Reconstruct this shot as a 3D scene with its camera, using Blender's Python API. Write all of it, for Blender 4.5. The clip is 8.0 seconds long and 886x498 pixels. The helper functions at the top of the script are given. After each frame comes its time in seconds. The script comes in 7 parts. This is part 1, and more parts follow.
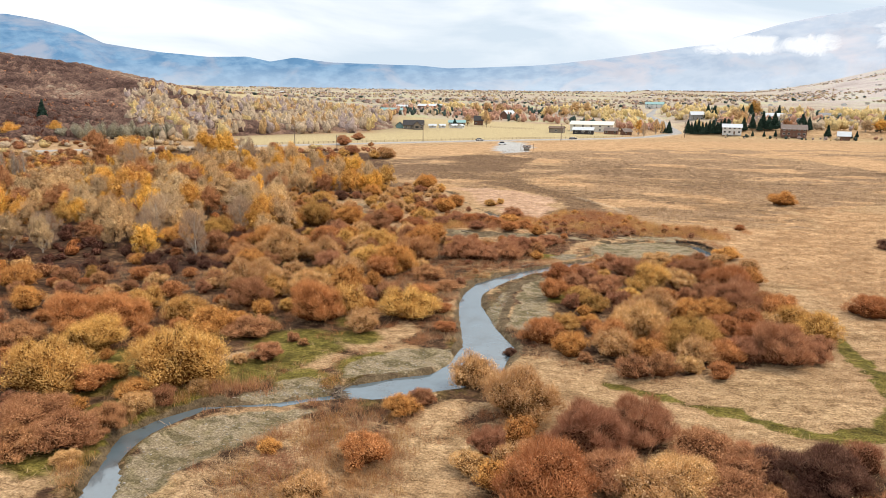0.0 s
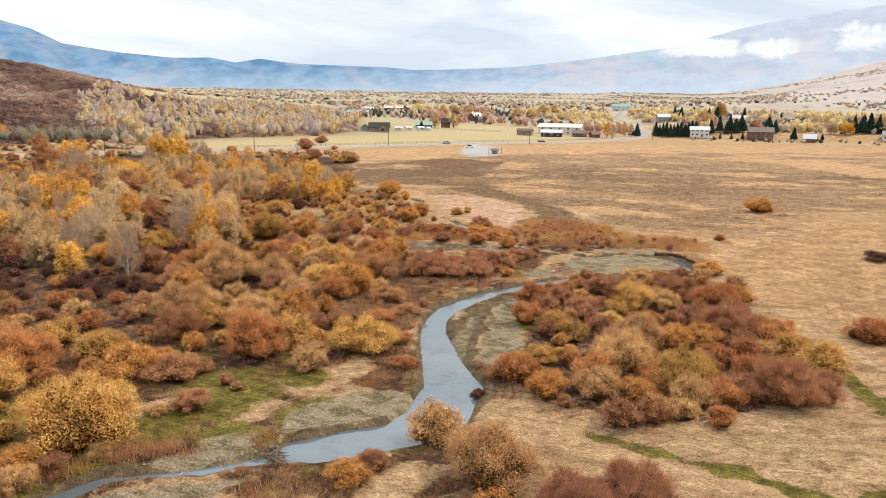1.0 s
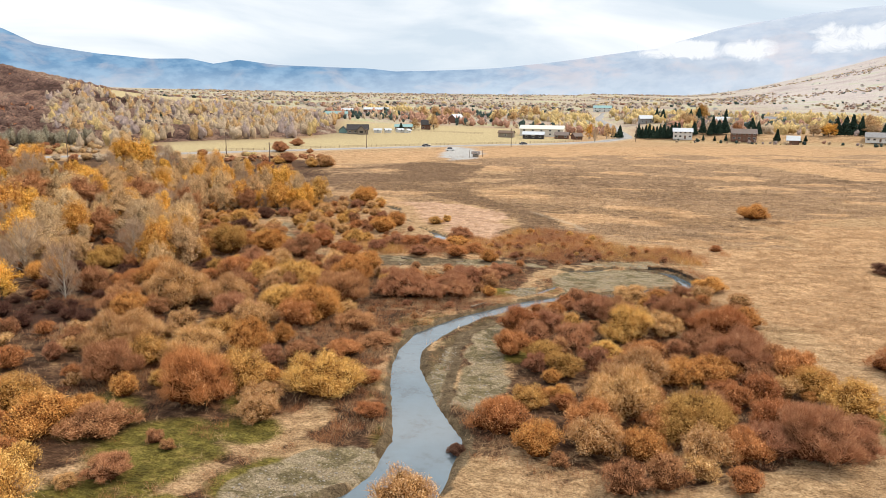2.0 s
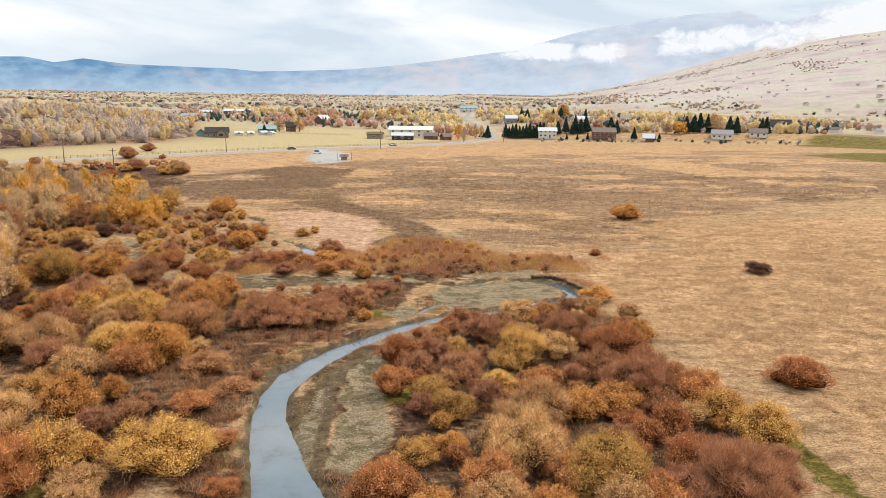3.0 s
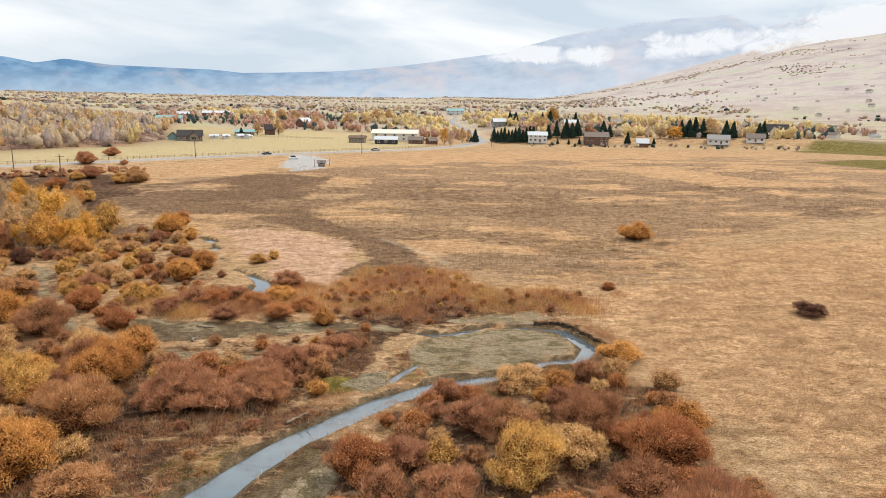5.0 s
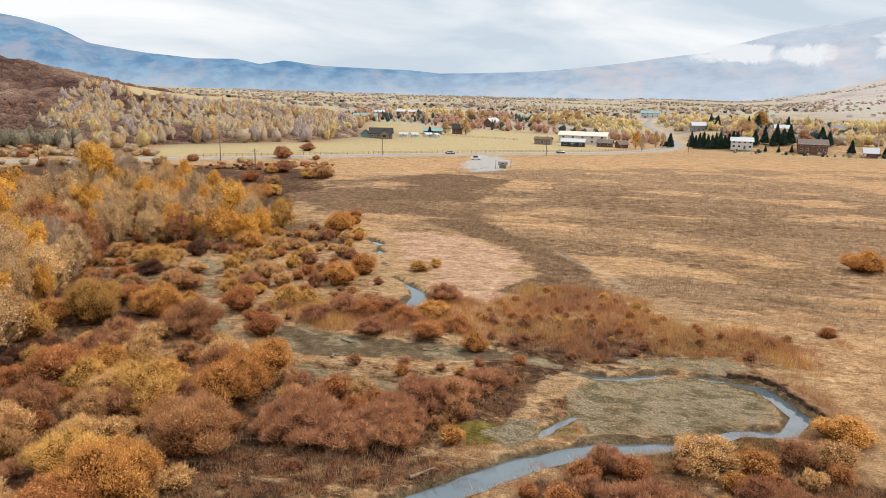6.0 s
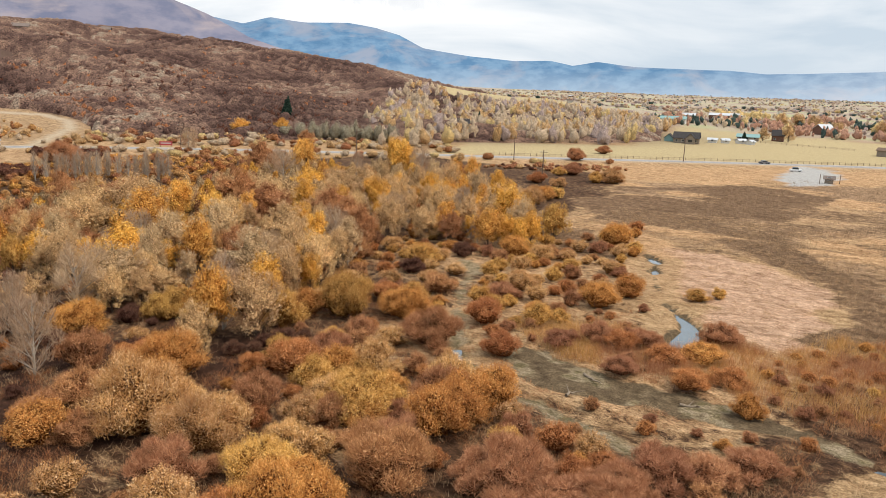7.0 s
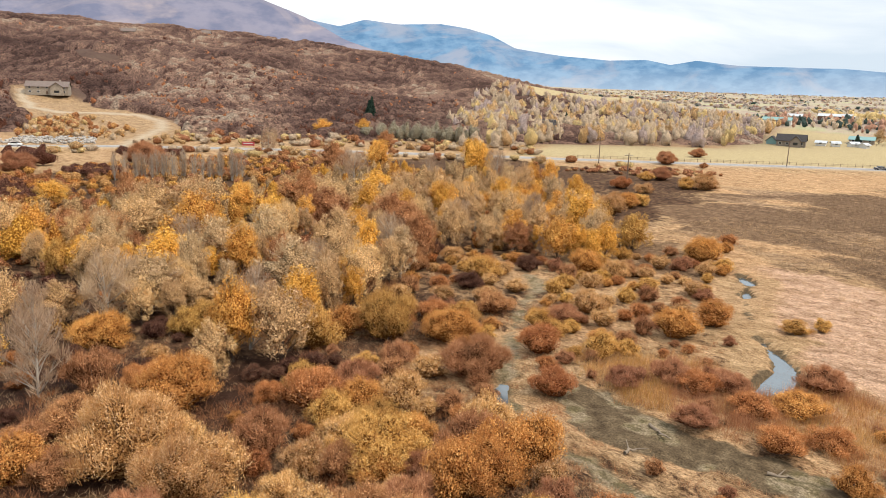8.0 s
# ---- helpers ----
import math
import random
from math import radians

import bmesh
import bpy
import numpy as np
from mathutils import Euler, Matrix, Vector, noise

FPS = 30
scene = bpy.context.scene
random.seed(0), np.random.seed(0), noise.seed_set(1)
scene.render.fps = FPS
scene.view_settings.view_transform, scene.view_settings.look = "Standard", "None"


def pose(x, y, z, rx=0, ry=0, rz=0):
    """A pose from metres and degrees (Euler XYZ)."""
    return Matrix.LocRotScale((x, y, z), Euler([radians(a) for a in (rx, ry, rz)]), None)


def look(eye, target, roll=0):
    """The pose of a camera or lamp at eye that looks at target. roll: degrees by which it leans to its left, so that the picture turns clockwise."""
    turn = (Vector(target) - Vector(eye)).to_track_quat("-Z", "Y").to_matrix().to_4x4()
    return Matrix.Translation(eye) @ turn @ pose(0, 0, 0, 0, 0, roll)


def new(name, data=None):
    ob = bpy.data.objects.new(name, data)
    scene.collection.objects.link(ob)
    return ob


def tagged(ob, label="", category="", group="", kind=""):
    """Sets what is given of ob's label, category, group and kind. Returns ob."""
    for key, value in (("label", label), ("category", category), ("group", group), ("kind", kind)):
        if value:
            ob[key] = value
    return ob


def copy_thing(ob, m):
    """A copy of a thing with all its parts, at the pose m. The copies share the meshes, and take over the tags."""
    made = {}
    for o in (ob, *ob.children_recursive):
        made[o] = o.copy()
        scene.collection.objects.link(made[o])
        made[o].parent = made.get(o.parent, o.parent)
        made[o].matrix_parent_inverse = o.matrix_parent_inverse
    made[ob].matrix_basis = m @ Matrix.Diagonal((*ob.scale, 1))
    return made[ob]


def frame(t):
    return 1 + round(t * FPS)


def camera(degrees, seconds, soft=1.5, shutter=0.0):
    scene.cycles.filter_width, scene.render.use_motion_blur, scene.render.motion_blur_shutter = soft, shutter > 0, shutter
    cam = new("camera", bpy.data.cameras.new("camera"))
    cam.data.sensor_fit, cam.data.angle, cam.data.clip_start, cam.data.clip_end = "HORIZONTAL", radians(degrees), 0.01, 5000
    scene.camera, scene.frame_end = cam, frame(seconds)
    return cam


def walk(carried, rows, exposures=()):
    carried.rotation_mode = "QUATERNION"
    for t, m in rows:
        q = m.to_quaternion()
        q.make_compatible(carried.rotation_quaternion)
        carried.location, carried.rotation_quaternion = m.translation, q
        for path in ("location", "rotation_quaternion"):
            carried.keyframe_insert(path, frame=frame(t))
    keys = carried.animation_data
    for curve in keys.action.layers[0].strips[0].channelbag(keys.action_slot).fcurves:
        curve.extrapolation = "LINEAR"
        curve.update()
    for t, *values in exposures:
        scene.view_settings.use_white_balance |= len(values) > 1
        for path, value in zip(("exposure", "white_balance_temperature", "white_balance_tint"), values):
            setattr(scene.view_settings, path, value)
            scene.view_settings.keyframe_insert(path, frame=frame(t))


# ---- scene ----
cam = camera(64.2, 8.0, soft=0.6)
PATH = [
    (0, (1.845, 2.434, 26.133), (1.401, 4.337, 25.706), 0.6),
    (0.5, (1.189, 7.59, 26.147), (0.748, 9.494, 25.722), 0.7),
    (1, (0.56, 12.68, 26.173), (0.202, 14.602, 25.752), 0.7),
    (2.3, (-0.742, 25.856, 26.232), (-1.01, 27.794, 25.817), 0.7),
    (2.5, (-0.935, 27.865, 26.239), (-1.136, 29.811, 25.825), 0.7),
    (3, (-1.369, 32.867, 26.265), (-1.32, 34.824, 25.853), 0.5),
    (3.5, (-1.611, 37.986, 26.288), (-1.476, 39.939, 25.879), 0.6),
    (4, (-1.42, 43.239, 26.271), (-1.284, 45.192, 25.864), 0.7),
    (4.2, (-1.242, 45.421, 26.263), (-1.106, 47.374, 25.854), 0.6),
    (5.3, (0.29, 58.093, 26.188), (0.3, 60.052, 25.784), 1.1),
    (5.5, (0.571, 60.341, 26.166), (0.461, 62.296, 25.758), 1.0),
    (6, (1.169, 65.817, 26.068), (0.746, 67.728, 25.656), 1.4),
    (6.2, (1.31, 67.979, 26.031), (0.737, 69.849, 25.614), 1.4),
    (6.5, (1.399, 71.262, 25.965), (0.591, 73.043, 25.545), 1.7),
    (7, (1.224, 76.615, 25.871), (0.059, 78.182, 25.44), 1.9),
    (7.5, (0.35, 81.458, 25.772), (-0.817, 83.024, 25.342), 1.7),
    (8, (-1.425, 86.289, 25.765), (-2.779, 87.695, 25.328), 1.7),
]
walk(cam, [(t, look(eye, target, roll)) for t, eye, target, roll in PATH], exposures=[(0.0, 0.16), (2.5, 0.10), (4.0, 0.05), (5.8, -0.04), (6.5, -0.12), (7.2, 0.04), (8.0, 0.17)])

# ---------------------------------------------------------------- sky and sun
SUN_TURN, SUN_HEIGHT = 62.0, 54.0  # degrees clockwise from +y, degrees above the horizon
world = bpy.data.worlds.new("overcast_sky")
scene.world = world
world.use_nodes = True
wt = world.node_tree
wt.nodes.clear()


def wnode(kind, **props):
    n = wt.nodes.new(kind)
    for k, v in props.items():
        n.inputs[k].default_value = v
    return n


w_out = wnode("ShaderNodeOutputWorld")
w_back = wnode("ShaderNodeBackground", Strength=1.0)
w_sky = wnode("ShaderNodeTexSky")
w_sky.sky_type, w_sky.sun_disc = "NISHITA", False
w_sky.sun_elevation, w_sky.sun_rotation = radians(SUN_HEIGHT), radians(SUN_TURN)
w_dim = wnode("ShaderNodeVectorMath")
w_dim.operation = "SCALE"
w_dim.inputs["Scale"].default_value = 0.065
w_place = wnode("ShaderNodeTexCoord")
w_map = wnode("ShaderNodeMapping")
w_map.inputs["Scale"].default_value = (1.0, 1.0, 4.2)
w_map.inputs["Location"].default_value = (0.35, 0.1, 0.0)
w_noise = wnode("ShaderNodeTexNoise", Scale=2.1, Detail=7.0, Roughness=0.52, Distortion=0.5)
w_ramp = wnode("ShaderNodeValToRGB")
w_ramp.color_ramp.elements[0].position, w_ramp.color_ramp.elements[1].position = 0.39, 0.62
w_ramp.color_ramp.elements[0].color, w_ramp.color_ramp.elements[1].color = (0.66, 0.76, 0.86, 1), (1.09, 1.10, 1.11, 1)
w_mix = wt.nodes.new("ShaderNodeMix")
w_mix.data_type = "RGBA"
w_split, w_rise = wnode("ShaderNodeSeparateXYZ"), wnode("ShaderNodeMapRange")
for k, v in (("From Min", 0.05), ("From Max", 0.62), ("To Min", 0.94), ("To Max", 0.80)):
    w_rise.inputs[k].default_value = v
wt.links.new(w_place.outputs["Generated"], w_split.inputs["Vector"])
wt.links.new(w_split.outputs["Z"], w_rise.inputs["Value"])
wt.links.new(w_rise.outputs["Result"], w_mix.inputs["Factor"])
wt.links.new(w_place.outputs["Generated"], w_map.inputs["Vector"])
wt.links.new(w_map.outputs["Vector"], w_noise.inputs["Vector"])
wt.links.new(w_noise.outputs["Fac"], w_ramp.inputs["Fac"])
wt.links.new(w_sky.outputs["Color"], w_dim.inputs[0])
wt.links.new(w_dim.outputs["Vector"], w_mix.inputs["A"])
# an overcast sky is brighter towards its top
w_top, w_lift = wnode("ShaderNodeMapRange"), wnode("ShaderNodeVectorMath")
for k, v in (("From Min", 0.24), ("From Max", 0.85), ("To Min", 1.0), ("To Max", 1.9)):
    w_top.inputs[k].default_value = v
w_lift.operation = "SCALE"
wt.links.new(w_split.outputs["Z"], w_top.inputs["Value"])
wt.links.new(w_ramp.outputs["Color"], w_lift.inputs[0])
wt.links.new(w_top.outputs["Result"], w_lift.inputs["Scale"])
wt.links.new(w_lift.outputs["Vector"], w_mix.inputs["B"])
wt.links.new(w_mix.outputs["Result"], w_back.inputs["Color"])
wt.links.new(w_back.outputs["Background"], w_out.inputs["Surface"])

sun = new("sun", bpy.data.lights.new("sun", "SUN"))
sun.data.energy, sun.data.angle, sun.data.color = 2.4, radians(14), (1.0, 0.86, 0.68)
sun.matrix_world = look(
    (300 * math.sin(radians(SUN_TURN)), 300 * math.cos(radians(SUN_TURN)), 300 * math.tan(radians(SUN_HEIGHT))), (0, 0, 0))


# ---------------------------------------------------------------- materials
def material(name, roughness=0.9, specular=0.2, metallic=0.0):
    m = bpy.data.materials.new(name)
    m.use_nodes = True
    b = m.node_tree.nodes["Principled BSDF"]
    b.inputs["Roughness"].default_value = roughness
    b.inputs["Specular IOR Level"].default_value = specular
    b.inputs["Metallic"].default_value = metallic
    return m, m.node_tree, b


def add(nt, kind, **props):
    n = nt.nodes.new(kind)
    for k, v in props.items():
        n.inputs[k].default_value = v
    return n


def mixed(nt, fac, a, b, blend="MIX"):
    """A colour mix; fac, a and b are sockets or values."""
    n = nt.nodes.new("ShaderNodeMix")
    n.data_type, n.blend_type = "RGBA", blend
    for key, v in (("Factor", fac), ("A", a), ("B", b)):
        if isinstance(v, bpy.types.NodeSocket):
            nt.links.new(v, n.inputs[key])
        else:
            n.inputs[key].default_value = v if key == "Factor" else (*v, 1)
    return n.outputs["Result"]


def ramped(nt, value, *stops):
    n = nt.nodes.new("ShaderNodeValToRGB")
    e = n.color_ramp.elements
    while len(e) < len(stops):
        e.new(0.5)
    for k, (pos, col) in enumerate(stops):
        e[k].position, e[k].color = pos, (*col, 1)
    nt.links.new(value, n.inputs["Fac"])
    return n.outputs["Color"]


def noise_of(nt, scale, detail=4.0, roughness=0.55, vector=None, stretch=None, distortion=0.0):
    if vector is None:
        vector = nt.nodes.new("ShaderNodeTexCoord").outputs["Object"]
    if stretch:
        mp = nt.nodes.new("ShaderNodeMapping")
        mp.inputs["Scale"].default_value = stretch
        nt.links.new(vector, mp.inputs["Vector"])
        vector = mp.outputs["Vector"]
    n = add(nt, "ShaderNodeTexNoise", Scale=scale, Detail=detail, Roughness=roughness, Distortion=distortion)
    nt.links.new(vector, n.inputs["Vector"])
    return n.outputs["Fac"]


def bumped(nt, b, height, strength=0.4, distance=0.05):
    n = add(nt, "ShaderNodeBump", Strength=strength, Distance=distance)
    nt.links.new(height, n.inputs["Height"])
    nt.links.new(n.outputs["Normal"], b.inputs["Normal"])


def leaf_material(name, dark, mid, light, roughness=0.75):
    """Autumn leaves: every leaf its own tone, every plant its own lean, patches within a crown."""
    m, nt, b = material(name, roughness, 0.03)
    geo, info = nt.nodes.new("ShaderNodeNewGeometry"), nt.nodes.new("ShaderNodeObjectInfo")
    col = ramped(nt, geo.outputs["Random Per Island"], (0.0, [0.6 * a + 0.4 * b for a, b in zip(dark, mid)]), (0.45, mid), (1.0, light))
    patch = noise_of(nt, 2.6, 3.0)
    col = mixed(nt, ramped(nt, patch, (0.42, (0, 0, 0)), (0.62, (1, 1, 1))), col, mixed(nt, 0.55, col, dark))
    hsv = add(nt, "ShaderNodeHueSaturation")
    hue, val = nt.nodes.new("ShaderNodeMapRange"), nt.nodes.new("ShaderNodeMapRange")
    hue.inputs["To Min"].default_value, hue.inputs["To Max"].default_value = 0.494, 0.506
    val.inputs["To Min"].default_value, val.inputs["To Max"].default_value = 0.84, 1.16
    nt.links.new(info.outputs["Random"], hue.inputs["Value"])
    nt.links.new(info.outputs["Random"], val.inputs["Value"])
    nt.links.new(hue.outputs["Result"], hsv.inputs["Hue"])
    nt.links.new(val.outputs["Result"], hsv.inputs["Value"])
    nt.links.new(col, hsv.inputs["Color"])
    nt.links.new(hsv.outputs["Color"], b.inputs["Base Color"])
    thin, both = add(nt, "ShaderNodeBsdfTranslucent"), add(nt, "ShaderNodeMixShader", Fac=0.18)
    nt.links.new(hsv.outputs["Color"], thin.inputs["Color"])
    nt.links.new(b.outputs["BSDF"], both.inputs[1])
    nt.links.new(thin.outputs["BSDF"], both.inputs[2])
    nt.links.new(both.outputs["Shader"], nt.nodes["Material Output"].inputs["Surface"])
    return m


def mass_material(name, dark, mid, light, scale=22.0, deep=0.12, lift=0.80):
    """The dense inside of a leafy crown: small clumps of leaves and twigs, the shade of deep gaps painted in."""
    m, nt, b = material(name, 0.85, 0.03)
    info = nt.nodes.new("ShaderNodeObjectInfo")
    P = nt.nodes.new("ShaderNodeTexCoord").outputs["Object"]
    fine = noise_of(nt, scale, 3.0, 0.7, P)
    # dark end of the ramp paints the shade between the leaf clumps
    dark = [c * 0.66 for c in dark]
    gap_shade = [c * deep for c in dark]
    col = ramped(nt, fine, (0.40, gap_shade), (0.50, [c * lift for c in dark]), (0.58, [c * lift * 0.75 for c in mid]), (0.72, [c * lift * 1.15 for c in mid]))
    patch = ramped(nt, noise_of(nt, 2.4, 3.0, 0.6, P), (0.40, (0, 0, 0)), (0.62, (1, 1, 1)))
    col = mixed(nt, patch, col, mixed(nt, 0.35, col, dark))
    hsv, val = add(nt, "ShaderNodeHueSaturation"), nt.nodes.new("ShaderNodeMapRange")
    val.inputs["To Min"].default_value, val.inputs["To Max"].default_value = 0.84, 1.16
    nt.links.new(info.outputs["Random"], val.inputs["Value"])
    nt.links.new(val.outputs["Result"], hsv.inputs["Value"])
    nt.links.new(col, hsv.inputs["Color"])
    nt.links.new(hsv.outputs["Color"], b.inputs["Base Color"])
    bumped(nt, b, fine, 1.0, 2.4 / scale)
    return m


def plain_material(name, colour, roughness=0.8, specular=0.3, metallic=0.0, spread=0.18, scale=1.2, bump=0.0):
    """A surface of one colour with worn, uneven tone at two scales."""
    m, nt, b = material(name, roughness, specular, metallic)
    lo, hi = [c * (1 - spread) for c in colour], [min(1.0, c * (1 + spread)) for c in colour]
    big = ramped(nt, noise_of(nt, scale, 5.0), (0.3, lo), (0.7, hi))
    fine = ramped(nt, noise_of(nt, scale * 14, 3.0), (0.3, (0.86,) * 3), (0.7, (1.1,) * 3))
    nt.links.new(mixed(nt, 1.0, big, fine, "MULTIPLY"), b.inputs["Base Color"])
    if bump:
        bumped(nt, b, noise_of(nt, scale * 10, 4.0), bump, 0.03)
    return m


TONES = {
    "g": ("gold_willow_leaves", (0.309, 0.12, 0.028), (0.78, 0.441, 0.12), (0.93, 0.64, 0.25)),
    "o": ("orange_willow_leaves", (0.269, 0.088, 0.023), (0.736, 0.342, 0.094), (0.902, 0.543, 0.194)),
    "r": ("rust_willow_leaves", (0.229, 0.07, 0.023), (0.581, 0.24, 0.087), (0.78, 0.412, 0.189)),
    "t": ("tan_willow_leaves", (0.309, 0.132, 0.043), (0.746, 0.432, 0.167), (0.9, 0.64, 0.36)),
    "b": ("brown_willow_leaves", (0.212, 0.078, 0.031), (0.502, 0.249, 0.116), (0.746, 0.415, 0.208)),
    "p": ("purple_brown_twigs", (0.227, 0.08, 0.036), (0.501, 0.247, 0.132), (0.725, 0.394, 0.219)),
    "y": ("olive_leaves", (0.278, 0.12, 0.028), (0.543, 0.314, 0.095), (0.784, 0.482, 0.16)),
    "c": ("pale_cottonwood_leaves", (0.33, 0.21, 0.105), (0.64, 0.445, 0.245), (0.77, 0.57, 0.345)),
    "n": ("bare_grey_twigs", (0.26, 0.165, 0.105), (0.52, 0.36, 0.23), (0.66, 0.49, 0.33)),
    "q": ("low_red_brush", (0.251, 0.086, 0.039), (0.475, 0.223, 0.112), (0.64, 0.35, 0.17)),
    "e": ("conifer_needles", (0.014, 0.03, 0.022), (0.034, 0.06, 0.042), (0.065, 0.1, 0.07)),
    "h": ("hill_oak_leaves", (0.085, 0.048, 0.04), (0.18, 0.106, 0.086), (0.28, 0.18, 0.142)),
    "G": ("golden_cottonwood_leaves", (0.435, 0.175, 0.027), (0.92, 0.515, 0.103), (0.95, 0.66, 0.22)),
    "O": ("orange_cottonwood_leaves", (0.395, 0.136, 0.027), (0.9, 0.5, 0.12), (0.96, 0.64, 0.2)),
    "d": ("maroon_brush_twigs", (0.076, 0.027, 0.017), (0.18, 0.087, 0.06), (0.32, 0.18, 0.115)),
    "k": ("tan_cottonwood_leaves", (0.34, 0.2, 0.095), (0.75, 0.49, 0.235), (0.89, 0.64, 0.355)),
    "w": ("grey_green_willow_leaves", (0.155, 0.116, 0.068), (0.377, 0.353, 0.262), (0.58, 0.54, 0.42)),
    # tones 1 to 6 carry distance haze, painted in as paler leaf colour
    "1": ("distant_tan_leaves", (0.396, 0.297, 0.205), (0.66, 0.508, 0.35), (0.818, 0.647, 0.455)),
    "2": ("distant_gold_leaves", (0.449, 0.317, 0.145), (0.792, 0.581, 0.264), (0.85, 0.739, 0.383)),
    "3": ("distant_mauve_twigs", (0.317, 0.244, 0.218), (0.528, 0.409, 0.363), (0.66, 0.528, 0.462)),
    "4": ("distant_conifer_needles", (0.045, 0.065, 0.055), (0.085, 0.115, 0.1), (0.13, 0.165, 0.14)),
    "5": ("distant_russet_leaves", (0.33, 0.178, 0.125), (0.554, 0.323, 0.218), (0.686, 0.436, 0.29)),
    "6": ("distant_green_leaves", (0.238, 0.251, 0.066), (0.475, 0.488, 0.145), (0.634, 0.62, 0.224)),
}
LEAF = {k: leaf_material(*v) for k, v in TONES.items()}
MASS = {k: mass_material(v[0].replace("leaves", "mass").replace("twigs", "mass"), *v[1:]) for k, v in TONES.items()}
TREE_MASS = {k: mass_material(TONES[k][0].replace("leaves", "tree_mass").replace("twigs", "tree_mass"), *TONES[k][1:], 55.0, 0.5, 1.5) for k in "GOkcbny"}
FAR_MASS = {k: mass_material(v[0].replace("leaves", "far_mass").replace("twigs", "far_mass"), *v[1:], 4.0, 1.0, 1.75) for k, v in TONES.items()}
BARK_DARK = plain_material("dark_bark", (0.10, 0.07, 0.05), 0.95, 0.1, bump=0.4, scale=3)
BARK_PALE = plain_material("pale_cottonwood_bark", (0.40, 0.35, 0.29), 0.95, 0.1, bump=0.4, scale=3)
TWIG = plain_material("twig_bark", (0.17, 0.11, 0.08), 0.9, 0.1, scale=3)
REED = leaf_material("dead_cattail_stalks", (0.18, 0.114, 0.068), (0.32, 0.212, 0.128), (0.46, 0.33, 0.21))
STRAW = leaf_material("dry_grass_blades", (0.45, 0.285, 0.15), (0.64, 0.435, 0.24), (0.75, 0.555, 0.34))
ASPHALT = plain_material("worn_asphalt", (0.29, 0.275, 0.26), 0.9, 0.2, scale=0.25)
PAINT_LINE = plain_material("road_paint", (0.7, 0.68, 0.62), 0.8, 0.2)
TIMBER = plain_material("weathered_timber", (0.16, 0.11, 0.08), 0.9, 0.15, scale=2.0)
WHITE = plain_material("white_siding", (0.62, 0.61, 0.58), 0.7, 0.3, spread=0.07)
CREAM = plain_material("cream_metal_siding", (0.62, 0.585, 0.50), 0.6, 0.3, spread=0.06)
BROWN = plain_material("brown_siding", (0.16, 0.085, 0.06), 0.8, 0.2)
DARK = plain_material("dark_shingle", (0.055, 0.05, 0.05), 0.9, 0.15)
GREY = plain_material("grey_siding", (0.26, 0.25, 0.245), 0.8, 0.2)
TAUPE = plain_material("taupe_siding", (0.24, 0.20, 0.16), 0.8, 0.2)
STONE = plain_material("tan_stone_wall", (0.33, 0.28, 0.22), 0.9, 0.2, spread=0.3, scale=2.0, bump=0.5)
TIN = plain_material("pale_metal_roof", (0.50, 0.52, 0.54), 0.4, 0.5, spread=0.08)
TEAL = plain_material("teal_metal_roof", (0.20, 0.34, 0.33), 0.5, 0.4, spread=0.08)
ROOF_BROWN = plain_material("brown_shingle", (0.19, 0.15, 0.13), 0.9, 0.15)
GLASS_DARK = material("window_glass", 0.08, 0.6)[0]
GLASS_DARK.node_tree.nodes["Principled BSDF"].inputs["Base Color"].default_value = (0.02, 0.025, 0.03, 1)
RUBBER = plain_material("tyre_rubber", (0.02, 0.02, 0.02), 0.9, 0.2)
CAR_WHITE = plain_material("white_car_paint", (0.75, 0.75, 0.74), 0.25, 0.6, spread=0.03)
CAR_DARK = plain_material("dark_car_paint", (0.03, 0.035, 0.05), 0.25, 0.6, spread=0.05)
RED_CLOTH = plain_material("faded_red_paint", (0.42, 0.06, 0.07), 0.7, 0.3)
COBBLE = plain_material("river_cobble", (0.30, 0.26, 0.21), 0.95, 0.1, spread=0.3, scale=0.9)
ROCK = plain_material("pale_rock", (0.40, 0.37, 0.335), 0.95, 0.15, spread=0.3, scale=0.8, bump=0.5)
WET_MUD = plain_material("wet_mud", (0.055, 0.042, 0.03), 0.7, 0.3, spread=0.4, scale=1.5, bump=0.6)
DRIFTWOOD = plain_material("bleached_driftwood", (0.24, 0.19, 0.14), 0.95, 0.1, scale=4, bump=0.4)


